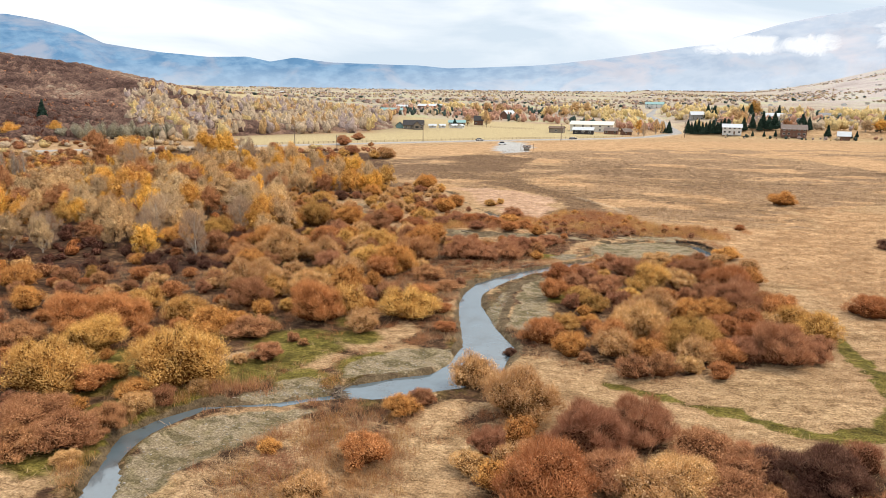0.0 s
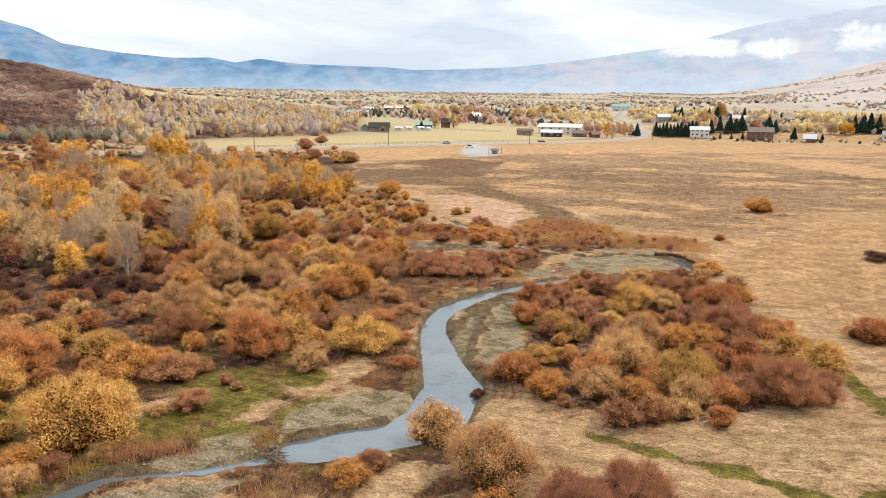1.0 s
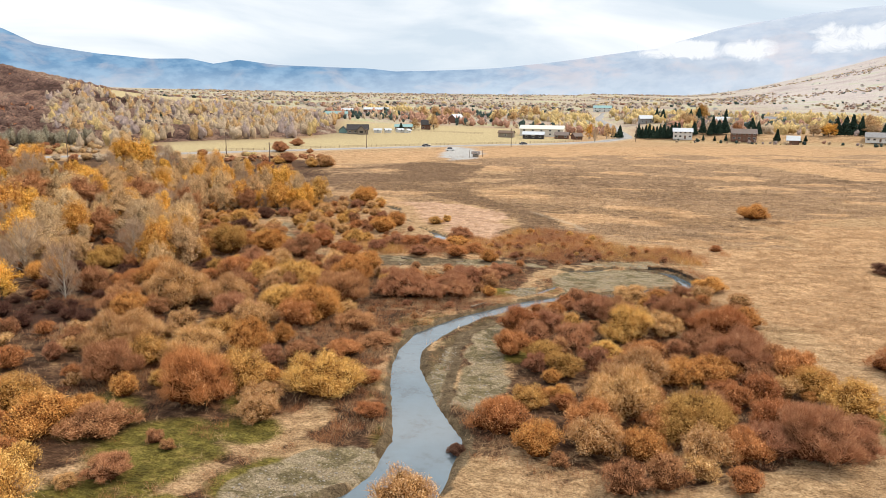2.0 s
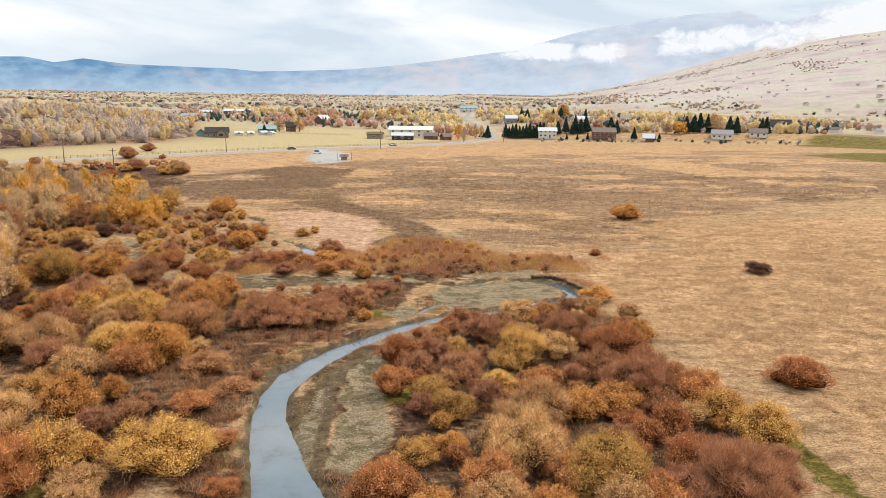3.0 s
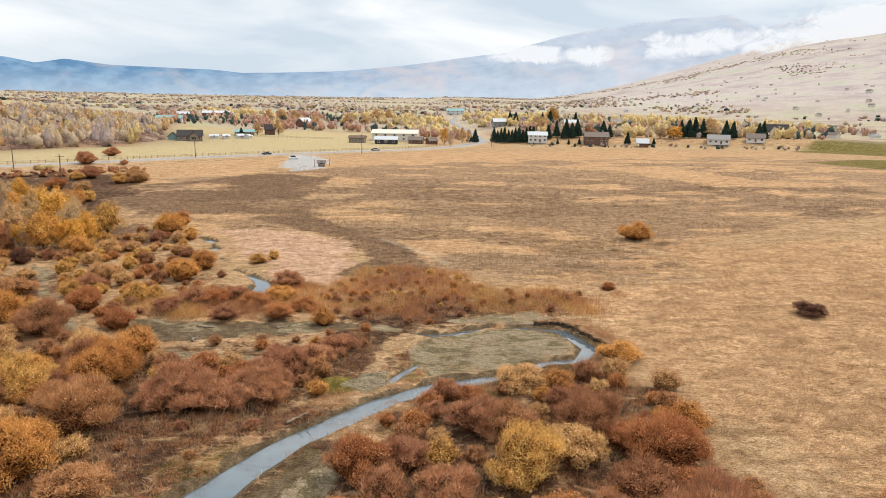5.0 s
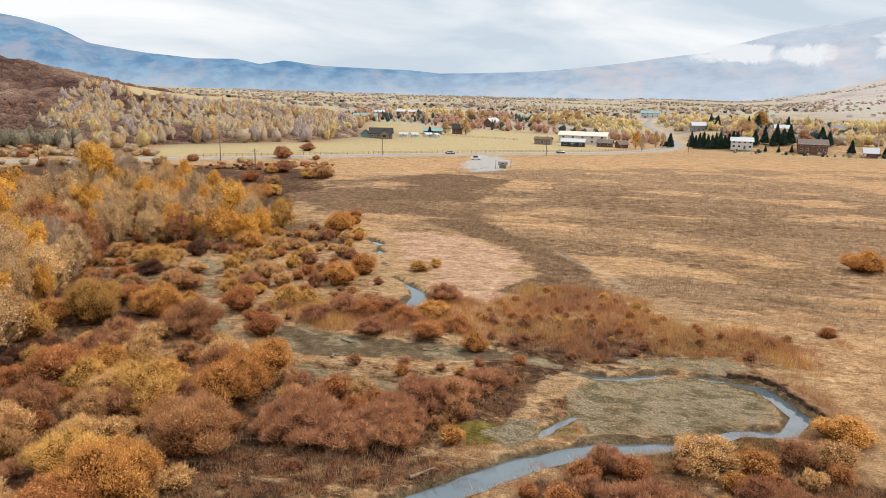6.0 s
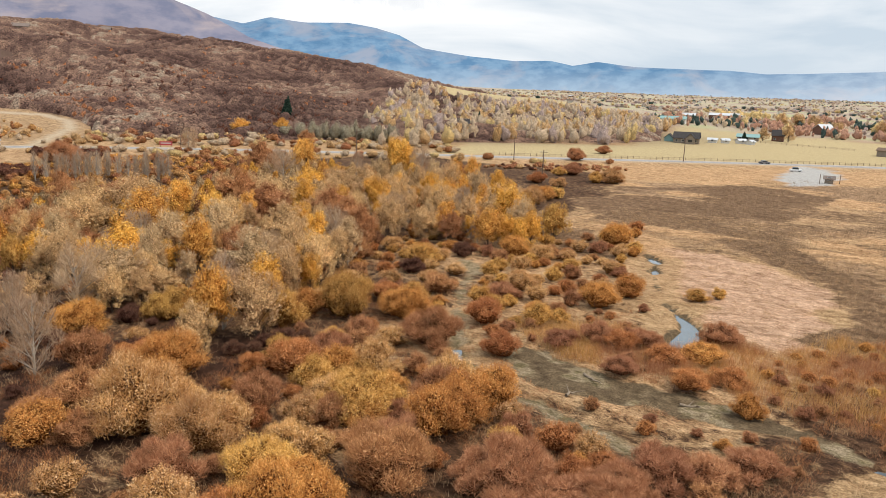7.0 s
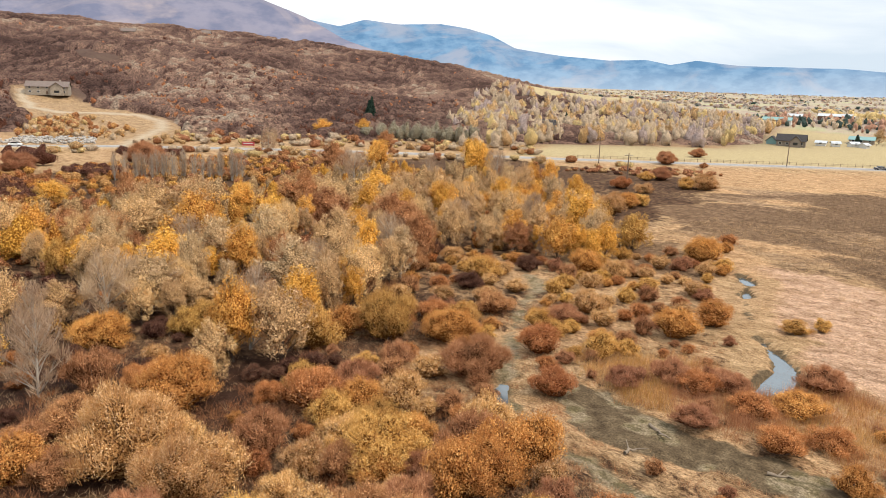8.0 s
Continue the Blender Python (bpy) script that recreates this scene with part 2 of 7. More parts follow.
def ground_material():
    m, nt, b = material("valley_ground", 0.95, 0.1)
    P = nt.nodes.new("ShaderNodeTexCoord").outputs["Object"]
    fine, mid, big = noise_of(nt, 5.5, 6.0, 0.65, P), noise_of(nt, 0.9, 5.0, 0.6, P), noise_of(nt, 0.045, 5.0, 0.6, P)
    lay = noise_of(nt, 0.85, 6.0, 0.68, P, (1.0, 2.6, 1.0), 1.8)
    streak = ramped(nt, lay, (0.36, (0.58, 0.52, 0.46)), (0.49, (1.0, 0.98, 0.96)), (0.66, (1.24, 1.23, 1.21)))
    swath = ramped(nt, noise_of(nt, 0.20, 4.0, 0.6, P, (1.0, 2.2, 1.0), 1.0), (0.36, (0.72, 0.68, 0.64)), (0.50, (1.0, 0.99, 0.98)), (0.62, (1.16, 1.16, 1.16)))
    streak = mixed(nt, 1.0, streak, swath, "MULTIPLY")
    grain = ramped(nt, fine, (0.32, (0.46, 0.43, 0.39)), (0.52, (0.95, 0.94, 0.92)), (0.72, (1.3, 1.28, 1.24)))
    grass = ramped(nt, mid, (0.25, (0.26, 0.165, 0.088)), (0.5, (0.45, 0.305, 0.17)), (0.78, (0.59, 0.43, 0.26)))
    grass = mixed(nt, ramped(nt, big, (0.42, (0, 0, 0)), (0.62, (1, 1, 1))), grass, mixed(nt, 0.45, grass, (0.45, 0.285, 0.165)))
    green = ramped(nt, mid, (0.3, (0.080, 0.070, 0.018)), (0.55, (0.175, 0.145, 0.034)), (0.8, (0.33, 0.245, 0.085)))
    reed = ramped(nt, mid, (0.3, (0.195, 0.120, 0.070)), (0.5, (0.345, 0.228, 0.138)), (0.78, (0.50, 0.35, 0.22)))
    pale = ramped(nt, mid, (0.25, (0.30, 0.172, 0.085)), (0.5, (0.51, 0.325, 0.178)), (0.8, (0.66, 0.455, 0.27)))
    # brush litter, darkened further to carry the shade under the shrubs
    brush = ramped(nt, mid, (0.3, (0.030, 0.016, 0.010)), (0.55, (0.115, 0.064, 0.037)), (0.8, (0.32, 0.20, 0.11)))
    stones = add(nt, "ShaderNodeTexVoronoi", Scale=9.0, Randomness=1.0)
    nt.links.new(P, stones.inputs["Vector"])
    gravel = ramped(nt, stones.outputs["Color"], (0.0, (0.215, 0.165, 0.108)), (0.5, (0.335, 0.262, 0.172)), (1.0, (0.455, 0.365, 0.25)))
    gravel = mixed(nt, ramped(nt, mid, (0.45, (0, 0, 0)), (0.66, (1, 1, 1))), gravel, mixed(nt, 0.6, gravel, (0.24, 0.19, 0.09)))
    slime = ramped(nt, noise_of(nt, 0.32, 6.0, 0.7, P, (1.0, 1.6, 1.0), 1.2), (0.47, (0, 0, 0)), (0.57, (1, 1, 1)))
    gravel = mixed(nt, slime, gravel, mixed(nt, 0.72, gravel, (0.105, 0.085, 0.036)))
    mud = ramped(nt, mid, (0.3, (0.085, 0.058, 0.033)), (0.6, (0.185, 0.134, 0.080)), (0.8, (0.31, 0.235, 0.15)))
    field = ramped(nt, mid, (0.3, (0.41, 0.325, 0.175)), (0.7, (0.53, 0.43, 0.25)))
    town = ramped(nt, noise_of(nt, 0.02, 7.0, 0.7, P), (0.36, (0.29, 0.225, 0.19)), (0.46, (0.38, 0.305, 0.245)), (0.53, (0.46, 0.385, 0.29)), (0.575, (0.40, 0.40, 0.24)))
    # pale pinkish tones paint the haze over the far eastern slope
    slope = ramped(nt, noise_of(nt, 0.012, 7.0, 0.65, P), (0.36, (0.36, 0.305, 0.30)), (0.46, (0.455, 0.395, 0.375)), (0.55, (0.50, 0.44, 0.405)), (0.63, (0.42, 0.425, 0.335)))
    hillside = ramped(nt, noise_of(nt, 0.05, 7.0, 0.7, P), (0.35, (0.085, 0.052, 0.042)), (0.62, (0.15, 0.098, 0.074)), (0.80, (0.36, 0.26, 0.155)))
    sep = {}
    for key in ("zone_a", "zone_b", "zone_c"):
        at = nt.nodes.new("ShaderNodeAttribute")
        at.attribute_name = key
        s = nt.nodes.new("ShaderNodeSeparateColor")
        nt.links.new(at.outputs["Color"], s.inputs["Color"])
        sep[key] = [s.outputs[c] for c in ("Red", "Green", "Blue")]
    ragged = noise_of(nt, 0.42, 9.0, 0.76, P, (1.0, 1.5, 1.0), 0.6)
    lift = add(nt, "ShaderNodeMapRange")
    for key, v in (("From Min", 0.28), ("From Max", 0.72), ("To Min", -0.55), ("To Max", 0.55)):
        lift.inputs[key].default_value = v
    nt.links.new(ragged, lift.inputs["Value"])

    less = add(nt, "ShaderNodeMath")
    less.operation = "MULTIPLY"
    less.inputs[1].default_value = 0.4
    nt.links.new(lift.outputs["Result"], less.inputs[0])

    def torn(fac, room=0.16, rim=None):
        """A share of cover as patches with ragged rims."""
        n = nt.nodes.new("ShaderNodeMath")
        n.operation = "ADD"
        nt.links.new(fac, n.inputs[0])
        nt.links.new(rim or lift.outputs["Result"], n.inputs[1])
        return ramped(nt, n.outputs["Value"], (0.5 - room, (0, 0, 0)), (0.5 + room, (1, 1, 1)))

    sep["zone_a"] = [torn(v, 0.2, less.outputs["Value"]) for v in sep["zone_a"]]
    sep["zone_b"] = [torn(v) for v in sep["zone_b"]]
    at = nt.nodes.new("ShaderNodeAttribute")
    at.attribute_name = "zone_e"
    rest = nt.nodes.new("ShaderNodeSeparateColor")
    nt.links.new(at.outputs["Color"], rest.inputs["Color"])
    rest = rest.outputs
    murk = ramped(nt, mid, (0.3, (0.105, 0.064, 0.037)), (0.55, (0.215, 0.135, 0.080)), (0.8, (0.36, 0.24, 0.148)))
    pale = mixed(nt, rest["Blue"], pale, ramped(nt, mid, (0.25, (0.33, 0.20, 0.13)), (0.5, (0.53, 0.35, 0.245)), (0.8, (0.66, 0.48, 0.36))))
    col = grass
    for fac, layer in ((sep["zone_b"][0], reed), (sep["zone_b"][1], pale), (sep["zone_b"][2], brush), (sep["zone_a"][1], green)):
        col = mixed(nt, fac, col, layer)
    col = mixed(nt, 1.0, col, streak, "MULTIPLY")
    col = mixed(nt, torn(rest["Green"]), col, mixed(nt, 1.0, murk, streak, "MULTIPLY"))
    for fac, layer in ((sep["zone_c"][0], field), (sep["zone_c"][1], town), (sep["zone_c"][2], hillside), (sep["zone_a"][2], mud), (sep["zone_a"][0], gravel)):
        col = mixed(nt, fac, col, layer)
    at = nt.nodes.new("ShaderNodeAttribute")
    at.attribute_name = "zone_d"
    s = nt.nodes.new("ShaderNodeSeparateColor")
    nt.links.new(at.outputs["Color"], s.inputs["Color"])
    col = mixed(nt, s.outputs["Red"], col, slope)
    col = mixed(nt, s.outputs["Green"], col, ramped(nt, mid, (0.3, (0.34, 0.36, 0.37)), (0.7, (0.52, 0.54, 0.55))))
    col = mixed(nt, s.outputs["Blue"], col, (0.50, 0.41, 0.30))
    # understory leaf litter, its tones deepened to paint in the shade there
    shaded_litter = ramped(nt, mid, (0.3, (0.030, 0.014, 0.010)), (0.6, (0.07, 0.034, 0.022)), (0.8, (0.18, 0.095, 0.055)))
    col = mixed(nt, rest["Red"], col, shaded_litter)
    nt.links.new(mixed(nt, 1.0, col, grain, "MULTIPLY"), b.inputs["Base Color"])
    bumped(nt, b, mixed(nt, 0.65, fine, lay), 0.9, 0.5)
    return m


GROUND = ground_material()


def water_material():
    m, nt, b = material("shallow_river_water", 0.04, 0.5)
    P = nt.nodes.new("ShaderNodeTexCoord").outputs["Object"]
    # sky reflection is partly painted as a blue-grey base; the raised IOR adds more
    bed = ramped(nt, noise_of(nt, 0.5, 6.0, 0.6, P), (0.28, (0.060, 0.068, 0.068)), (0.44, (0.088, 0.112, 0.126)), (0.70, (0.100, 0.132, 0.152)), (0.90, (0.125, 0.13, 0.115)))
    nt.links.new(bed, b.inputs["Base Color"])
    b.inputs["IOR"].default_value = 2.2
    bumped(nt, b, noise_of(nt, 2.2, 3.0, 0.5, P), 0.06, 0.05)
    return m


WATER = water_material()


def scrub_material():
    """Leafless oak scrub on the hill: each clump its own tone, twiggy within."""
    m, nt, b = material("hill_scrub_canopy", 0.95, 0.02)
    P = nt.nodes.new("ShaderNodeTexCoord").outputs["Object"]
    at = nt.nodes.new("ShaderNodeAttribute")
    at.attribute_name = "tone"
    col = ramped(nt, at.outputs["Fac"], (0.0, (0.04, 0.024, 0.021)), (0.35, (0.095, 0.056, 0.045)), (0.6, (0.15, 0.092, 0.072)), (0.85, (0.24, 0.15, 0.108)), (1.0, (0.29, 0.225, 0.17)))
    fine = noise_of(nt, 0.9, 5.0, 0.75, P)
    col = mixed(nt, 1.0, col, ramped(nt, fine, (0.38, (0.22, 0.21, 0.21)), (0.50, (0.85, 0.85, 0.85)), (0.64, (1.7, 1.66, 1.6))), "MULTIPLY")
    nt.links.new(col, b.inputs["Base Color"])
    bumped(nt, b, fine, 1.0, 0.8)
    return m


SCRUB = scrub_material()


# ---------------------------------------------------------------- terrain
def lattice(ix, iy, seed):
    n = (ix.astype(np.int64) * 374761393 + iy.astype(np.int64) * 668265263 + seed * 974634541) & 0xFFFFFFFF
    n = ((n ^ (n >> 13)) * 1274126177) & 0xFFFFFFFF
    return ((n ^ (n >> 16)) & 0xFFFF) / 65535.0


def value_noise(x, y, size, seed=0):
    """Smooth noise from 0 to 1 with lumps of about that size in metres."""
    x, y = np.asarray(x, float) / size, np.asarray(y, float) / size
    ix, iy = np.floor(x), np.floor(y)
    fx, fy = x - ix, y - iy
    fx, fy = fx * fx * (3 - 2 * fx), fy * fy * (3 - 2 * fy)
    a, b = lattice(ix, iy, seed), lattice(ix + 1, iy, seed)
    c, d = lattice(ix, iy + 1, seed), lattice(ix + 1, iy + 1, seed)
    return (a * (1 - fx) + b * fx) * (1 - fy) + (c * (1 - fx) + d * fx) * fy


def fbm(x, y, size, seed=0, octaves=4):
    total, weight = 0.0, 0.0
    for k in range(octaves):
        total = total + value_noise(x, y, size / 2**k, seed + 17 * k) * 0.5**k
        weight += 0.5**k
    return total / weight


def ease(a, b, v):
    v = np.clip((np.asarray(v, float) - a) / (b - a), 0, 1)
    return v * v * (3 - 2 * v)


def along(points, x, y):
    """Distance from places to a polyline, and how far along it (in points) the nearest spot is."""
    x, y = np.asarray(x, float), np.asarray(y, float)
    best, where = np.full(x.shape, 1e9), np.zeros(x.shape)
    for n in range(len(points) - 1):
        (ax, ay), (bx, by) = points[n][:2], points[n + 1][:2]
        dx, dy = bx - ax, by - ay
        t = np.clip(((x - ax) * dx + (y - ay) * dy) / (dx * dx + dy * dy), 0, 1)
        d = np.hypot(x - ax - t * dx, y - ay - t * dy)
        near = d < best
        best, where = np.where(near, d, best), np.where(near, n + t, where)
    return best, where


def inside(points, x, y):
    """Signed distance to a polygon's outline: positive inside."""
    d, _ = along([*points, points[0]], x, y)
    x, y = np.asarray(x, float), np.asarray(y, float)
    odd = np.zeros(x.shape, bool)
    for (ax, ay), (bx, by) in zip(points, [*points[1:], points[0]]):
        if ay != by:
            odd ^= ((ay > y) != (by > y)) & (x < (bx - ax) * (y - ay) / (by - ay) + ax)
    return np.where(odd, d, -d)


# streams: x, y, half width
RIVER = [(-31.0, -78, 1.6), (-38.0, -45, 1.5), (-32.0, -8, 1.4), (-28.5, 30, 1.1), (-30.0, 38, 1.2), (-31.2, 40.6, 1.2), (-32.5, 43, 0.8), (-33.2, 46.6, 1.3), (-32.4, 49.2, 1.2), (-30.8, 52.3, 0.8), (-27.8, 53.7, 0.55), (-25.0, 54.8, 0.6),
         (-22.8, 56.2, 0.65), (-20.8, 57.3, 0.8), (-19.0, 59.0, 2.2), (-16.2, 60.8, 2.7), (-12.2, 63.2, 2.6), (-10.0, 67.0, 3.1), (-9.6, 73.5, 3.2),
         (-12.0, 80.0, 2.3), (-14.6, 88.5, 1.6), (-15.2, 94.0, 1.4), (-14.2, 99.0, 1.8), (-12.0, 103.3, 1.4), (-9.6, 107.0, 1.3),
         (-6.8, 110.2, 1.3), (-3.0, 114.2, 1.4), (2.5, 118.3, 1.1), (8.7, 120.2, 0.8), (13.8, 124.2, 0.7), (17.6, 124.8, 0.7),
         (19.8, 128.8, 0.8), (18.6, 132.0, 0.85), (17.6, 134.6, 0.7), (14.5, 135.4, 0.6), (12.3, 136.0, 0.5)]
CHANNELS = [
    [(-0.6, 133.9, 0.6), (1.6, 133.0, 0.8), (4.0, 133.4, 0.7), (7.0, 134.9, 0.5), (9.0, 136.2, 0.35)],
    [(-2.2, 119.0, 0.1), (-1.7, 120.3, 0.42), (-1.25, 121.1, 0.18), (-0.7, 122.0, 0.46), (-0.2, 122.7, 0.2), (0.3, 123.6, 0.28)],
    [(-40.6, 191.6, 0.4), (-38.6, 189.4, 1.2), (-37.2, 187.0, 0.5)],
    [(-36.8, 184.3, 0.3), (-35.6, 181.5, 0.8), (-35.0, 179.4, 0.3)],
    [(-27.4, 164.6, 0.25), (-25.3, 161.6, 0.5), (-23.2, 159.2, 0.9), (-22.0, 156.2, 1.3), (-21.5, 152.4, 1.7), (-21.9, 149.8, 0.9)],
    [(-39.0, 133.8, 0.5), (-38.2, 132.4, 0.6), (-36.8, 131.0, 0.35)],
]
DRY_BED = [(-62, 167, 1.2), (-57, 163.8, 1.8), (-55.2, 159, 1.1), (-50.4, 150, 0.9), (-45.9, 143.4, 0.9), (-41.9, 138, 0.9),
           (-38.6, 133.2, 1.1), (-34.8, 130.3, 0.8), (-31.4, 129.0, 0.8), (-28, 127.6, 0.9), (-24.7, 127.0, 1.0), (-20.5, 126.0, 1.0), (-14.5, 124.5, 0.8)]
WET_DITCH = [(-37, 185.5, -0.3), (-35, 179, -0.3), (-32.3, 172.8, -0.2), (-29.9, 169, -0.2), (-27.9, 165.3, -0.1)]
MUD_BED = [(-35, 137.5, 1.8), (-31, 136.0, 3.0), (-27.3, 134.2, 3.4), (-23.6, 134.4, 2.6), (-19.5, 135.4, 2.4), (-15.5, 135.6, 2.6), (-11.5, 136.2, 2.0),
           (-7.0, 136.0, 1.3), (-2, 135.0, 1.0)]
GRASS_DITCH = [(3.0, 66.2, 0.7), (6.5, 65.0, 0.8), (9.0, 63.7, 0.9), (11.6, 62.6, 0.9), (14.7, 61.7, 1.0), (17.4, 60.3, 1.1), (20.1, 59.6, 1.2), (22.8, 60.2, 1.2),
               (25.5, 62.5, 1.2), (28.2, 68, 1.2), (28.4, 73, 1.3), (27.8, 78.5, 1.3), (27.6, 84.5, 1.0)]
# gravel and pebble bars
BARS = [
    [(-0.6, 128.7), (2.0, 131.8), (7.2, 134.0), (12.0, 134.9), (15.9, 133.4), (18.2, 130.0), (18.2, 127.4), (16.4, 126.0), (12.0, 124.4), (9.0, 121.6), (5.0, 120.6), (1.2, 119.8), (0.4, 123.0)],
    [(-6.6, 118.4), (-5.0, 120.9), (-2.9, 121.6), (-2.5, 118.4), (-4.6, 116.2)],
    [(4.5, 137.4), (9.2, 140.4), (15.1, 141.6), (18.0, 139.6), (17.0, 136.6), (10.1, 137.0)],
    [(-30.4, 41.6), (-31.2, 46.2), (-29.3, 50.3), (-24.9, 52.9), (-21.2, 53.6), (-22.3, 50.6), (-24.8, 46.2), (-26.4, 42.4), (-26.6, 36), (-28.0, 36)],
    [(-27.0, 58.3), (-21.6, 61.0), (-21.5, 65.0), (-17.6, 69.6), (-13.2, 71.2), (-12.4, 66.6), (-17.4, 63.4)],
    [(-29.4, 54.4), (-26.5, 57.8), (-22.9, 59.4), (-21.2, 57.2), (-23.4, 56.4), (-26.9, 54.6)],
    [(-12.0, 84.0), (-11.4, 91.1), (-11.3, 94.0), (-10.4, 95.5), (-10.0, 92.0), (-10.2, 84.0), (-9.6, 79.6), (-10.6, 79.0)],
    [(-8.4, 80.0), (-8.3, 88.5), (-8.8, 94.0), (-9.1, 98.4), (-7.4, 102.4), (-5.4, 104.4), (-5.6, 97.2), (-4.7, 90.8), (-4.4, 84.0), (-6.4, 78.6)],
]
HIGHWAY = [(-620, -190), (-460, -30), (-370, 75), (-306, 160), (-289, 193), (-262, 228), (-232, 260), (-187, 300), (-162, 320), (-127, 350),
           (-96, 378), (-69, 400), (-31, 428), (0, 449), (27, 482), (46, 530), (52, 600), (48, 700), (42, 840), (60, 1000)]


def hill_height(x, y):
    """The scrub-covered hill on the far side of the highway."""
    rx, ry = x + 305.0, y - 161.0
    s, u = -0.72 * rx + 0.69 * ry, 0.69 * rx + 0.72 * ry
    top = np.interp(u, [-900, -240, -100, 60, 200, 300, 400, 520, 900, 1500], [106, 84, 76, 60, 42, 24, 13, 7, 3, 0])
    rise = 0.16 * ease(15, 160, s) + 0.84 * ease(90, 560, s)
    lumps = (fbm(x, y, 170, 5, 3) - 0.5) * 26 * ease(120, 320, s) * np.clip(top / 60, 0, 1)
    gully = np.abs(fbm(x, y, 120, 9, 2) - 0.5) * 24 * ease(60, 260, s) * np.clip(top / 60, 0, 1)
    return top * rise * (1 + 0.25 * ease(560, 1500, s)) + lumps - gully


def far_height(x, y):
    r = np.hypot(x, y)
    az = np.degrees(np.arctan2(x, np.maximum(y, 1e-6)))
    az = np.where(y < 0, 90 * np.sign(x), az)
    z = 0.022 * np.clip(r - 620, 0, 1900)
    z = z + 0.15 * np.clip(r - 1150, 0, 2300) * ease(7, 38, az) * (0.8 + 0.4 * fbm(x, y, 700, 31, 3))
    z = z + 5.0 * ease(0, 1, (y - 512 + 0.12 * (x - 60)) / 26) * ease(50, 90, x) * (1 - ease(250, 420, x))
    return z


def ground_height(x, y):
    """The whole ground: valley floor, carved streams, highway bank, hill and the rising far valley."""
    x, y = np.asarray(x, float), np.asarray(y, float)
    near = 1 - ease(200, 420, np.hypot(x, y - 90))
    z = (fbm(x, y, 5.0, 3, 3) - 0.5) * 0.42 * near + (fbm(x, y, 60, 4, 2) - 0.5) * 0.5 * near + 0.12
    z = z + (fbm(x, y, 1.4, 8, 2) - 0.5) * 0.30 * near + (np.abs(fbm(x * 0.7, y, 2.6, 18, 3) - 0.5) * -1.1 + 0.1) * near * ease(24, 30, x)
    wob = (fbm(x, y, 3.0, 21, 3) - 0.5) * 1.3
    for bar in BARS:
        k = ease(-0.6, 1.4, inside(bar, x, y) + wob * 0.8)
        z = z * (1 - k) + (-0.24 + (fbm(x, y, 2.6, 12, 2) - 0.5) * 0.16) * k
    for bed, deep, soft in ((DRY_BED, 0.20, 1.2), (MUD_BED, 0.20, 1.4), (GRASS_DITCH, 0.18, 0.9)):
        d, w = along(bed, x, y)
        half = np.interp(w, range(len(bed)), [p[2] for p in bed])
        z = z - deep * (1 - ease(0, soft, d - half + wob * 0.6))
    for bed in (RIVER, *CHANNELS):
        d, w = along(bed, x, y)
        half = np.interp(w, range(len(bed)), [p[2] for p in bed])
        k = 1 - ease(-0.5, 0.55, d - half * 0.88 + wob * 0.28)
        z = np.minimum(z, z * (1 - k) - 0.85 * k)
    d, _ = along(HIGHWAY, x, y)
    k = 1 - ease(6, 16, d)
    z = z + far_height(x, y) + hill_height(x, y)
    return z * (1 - k) + np.maximum(far_height(x, y) + 0.9, 0.9) * k


# ---------------------------------------------------------------- building helpers
def fast_mesh(name, verts, faces, mats, index=None):
    """A mesh from arrays of vertices and of triangles or quads."""
    verts, faces = np.asarray(verts, np.float32), np.asarray(faces, np.int32)
    me = bpy.data.meshes.new(name)
    me.vertices.add(len(verts))
    me.vertices.foreach_set("co", verts.ravel())
    me.loops.add(faces.size)
    me.loops.foreach_set("vertex_index", faces.ravel())
    me.polygons.add(len(faces))
    me.polygons.foreach_set("loop_start", np.arange(0, faces.size, faces.shape[1], dtype=np.int32))
    for mt in mats:
        me.materials.append(mt)
    if index is not None:
        me.polygons.foreach_set("material_index", np.asarray(index, np.int32))
    me.update(calc_edges=True)
    return me


def part(name, mesh, parent, label=""):
    """One mesh, or bmesh with its material, as a part under a thing."""
    if isinstance(mesh, tuple):
        bm, mt = mesh
        mesh = bpy.data.meshes.new(name)
        bm.to_mesh(mesh)
        bm.free()
        mesh.materials.append(mt)
    ob = new(name, mesh)
    ob.parent = parent
    return tagged(ob, label)


def thing(name, place, label, category, group="", kind="", turn=0.0):
    ob = new(name)
    ob.empty_display_size = 0.3
    ob.matrix_basis = pose(*place, 0, 0, turn)
    return tagged(ob, label, category, group, kind)


def box(size, at=(0, 0, 0), bevel=0.0):
    bm = bmesh.new()
    bmesh.ops.create_cube(bm, size=1.0, matrix=Matrix.Translation(at) @ Matrix.Diagonal((*size, 1)))
    if bevel:
        bmesh.ops.bevel(bm, geom=bm.edges[:], offset=bevel, segments=1, affect="EDGES")
    return bm


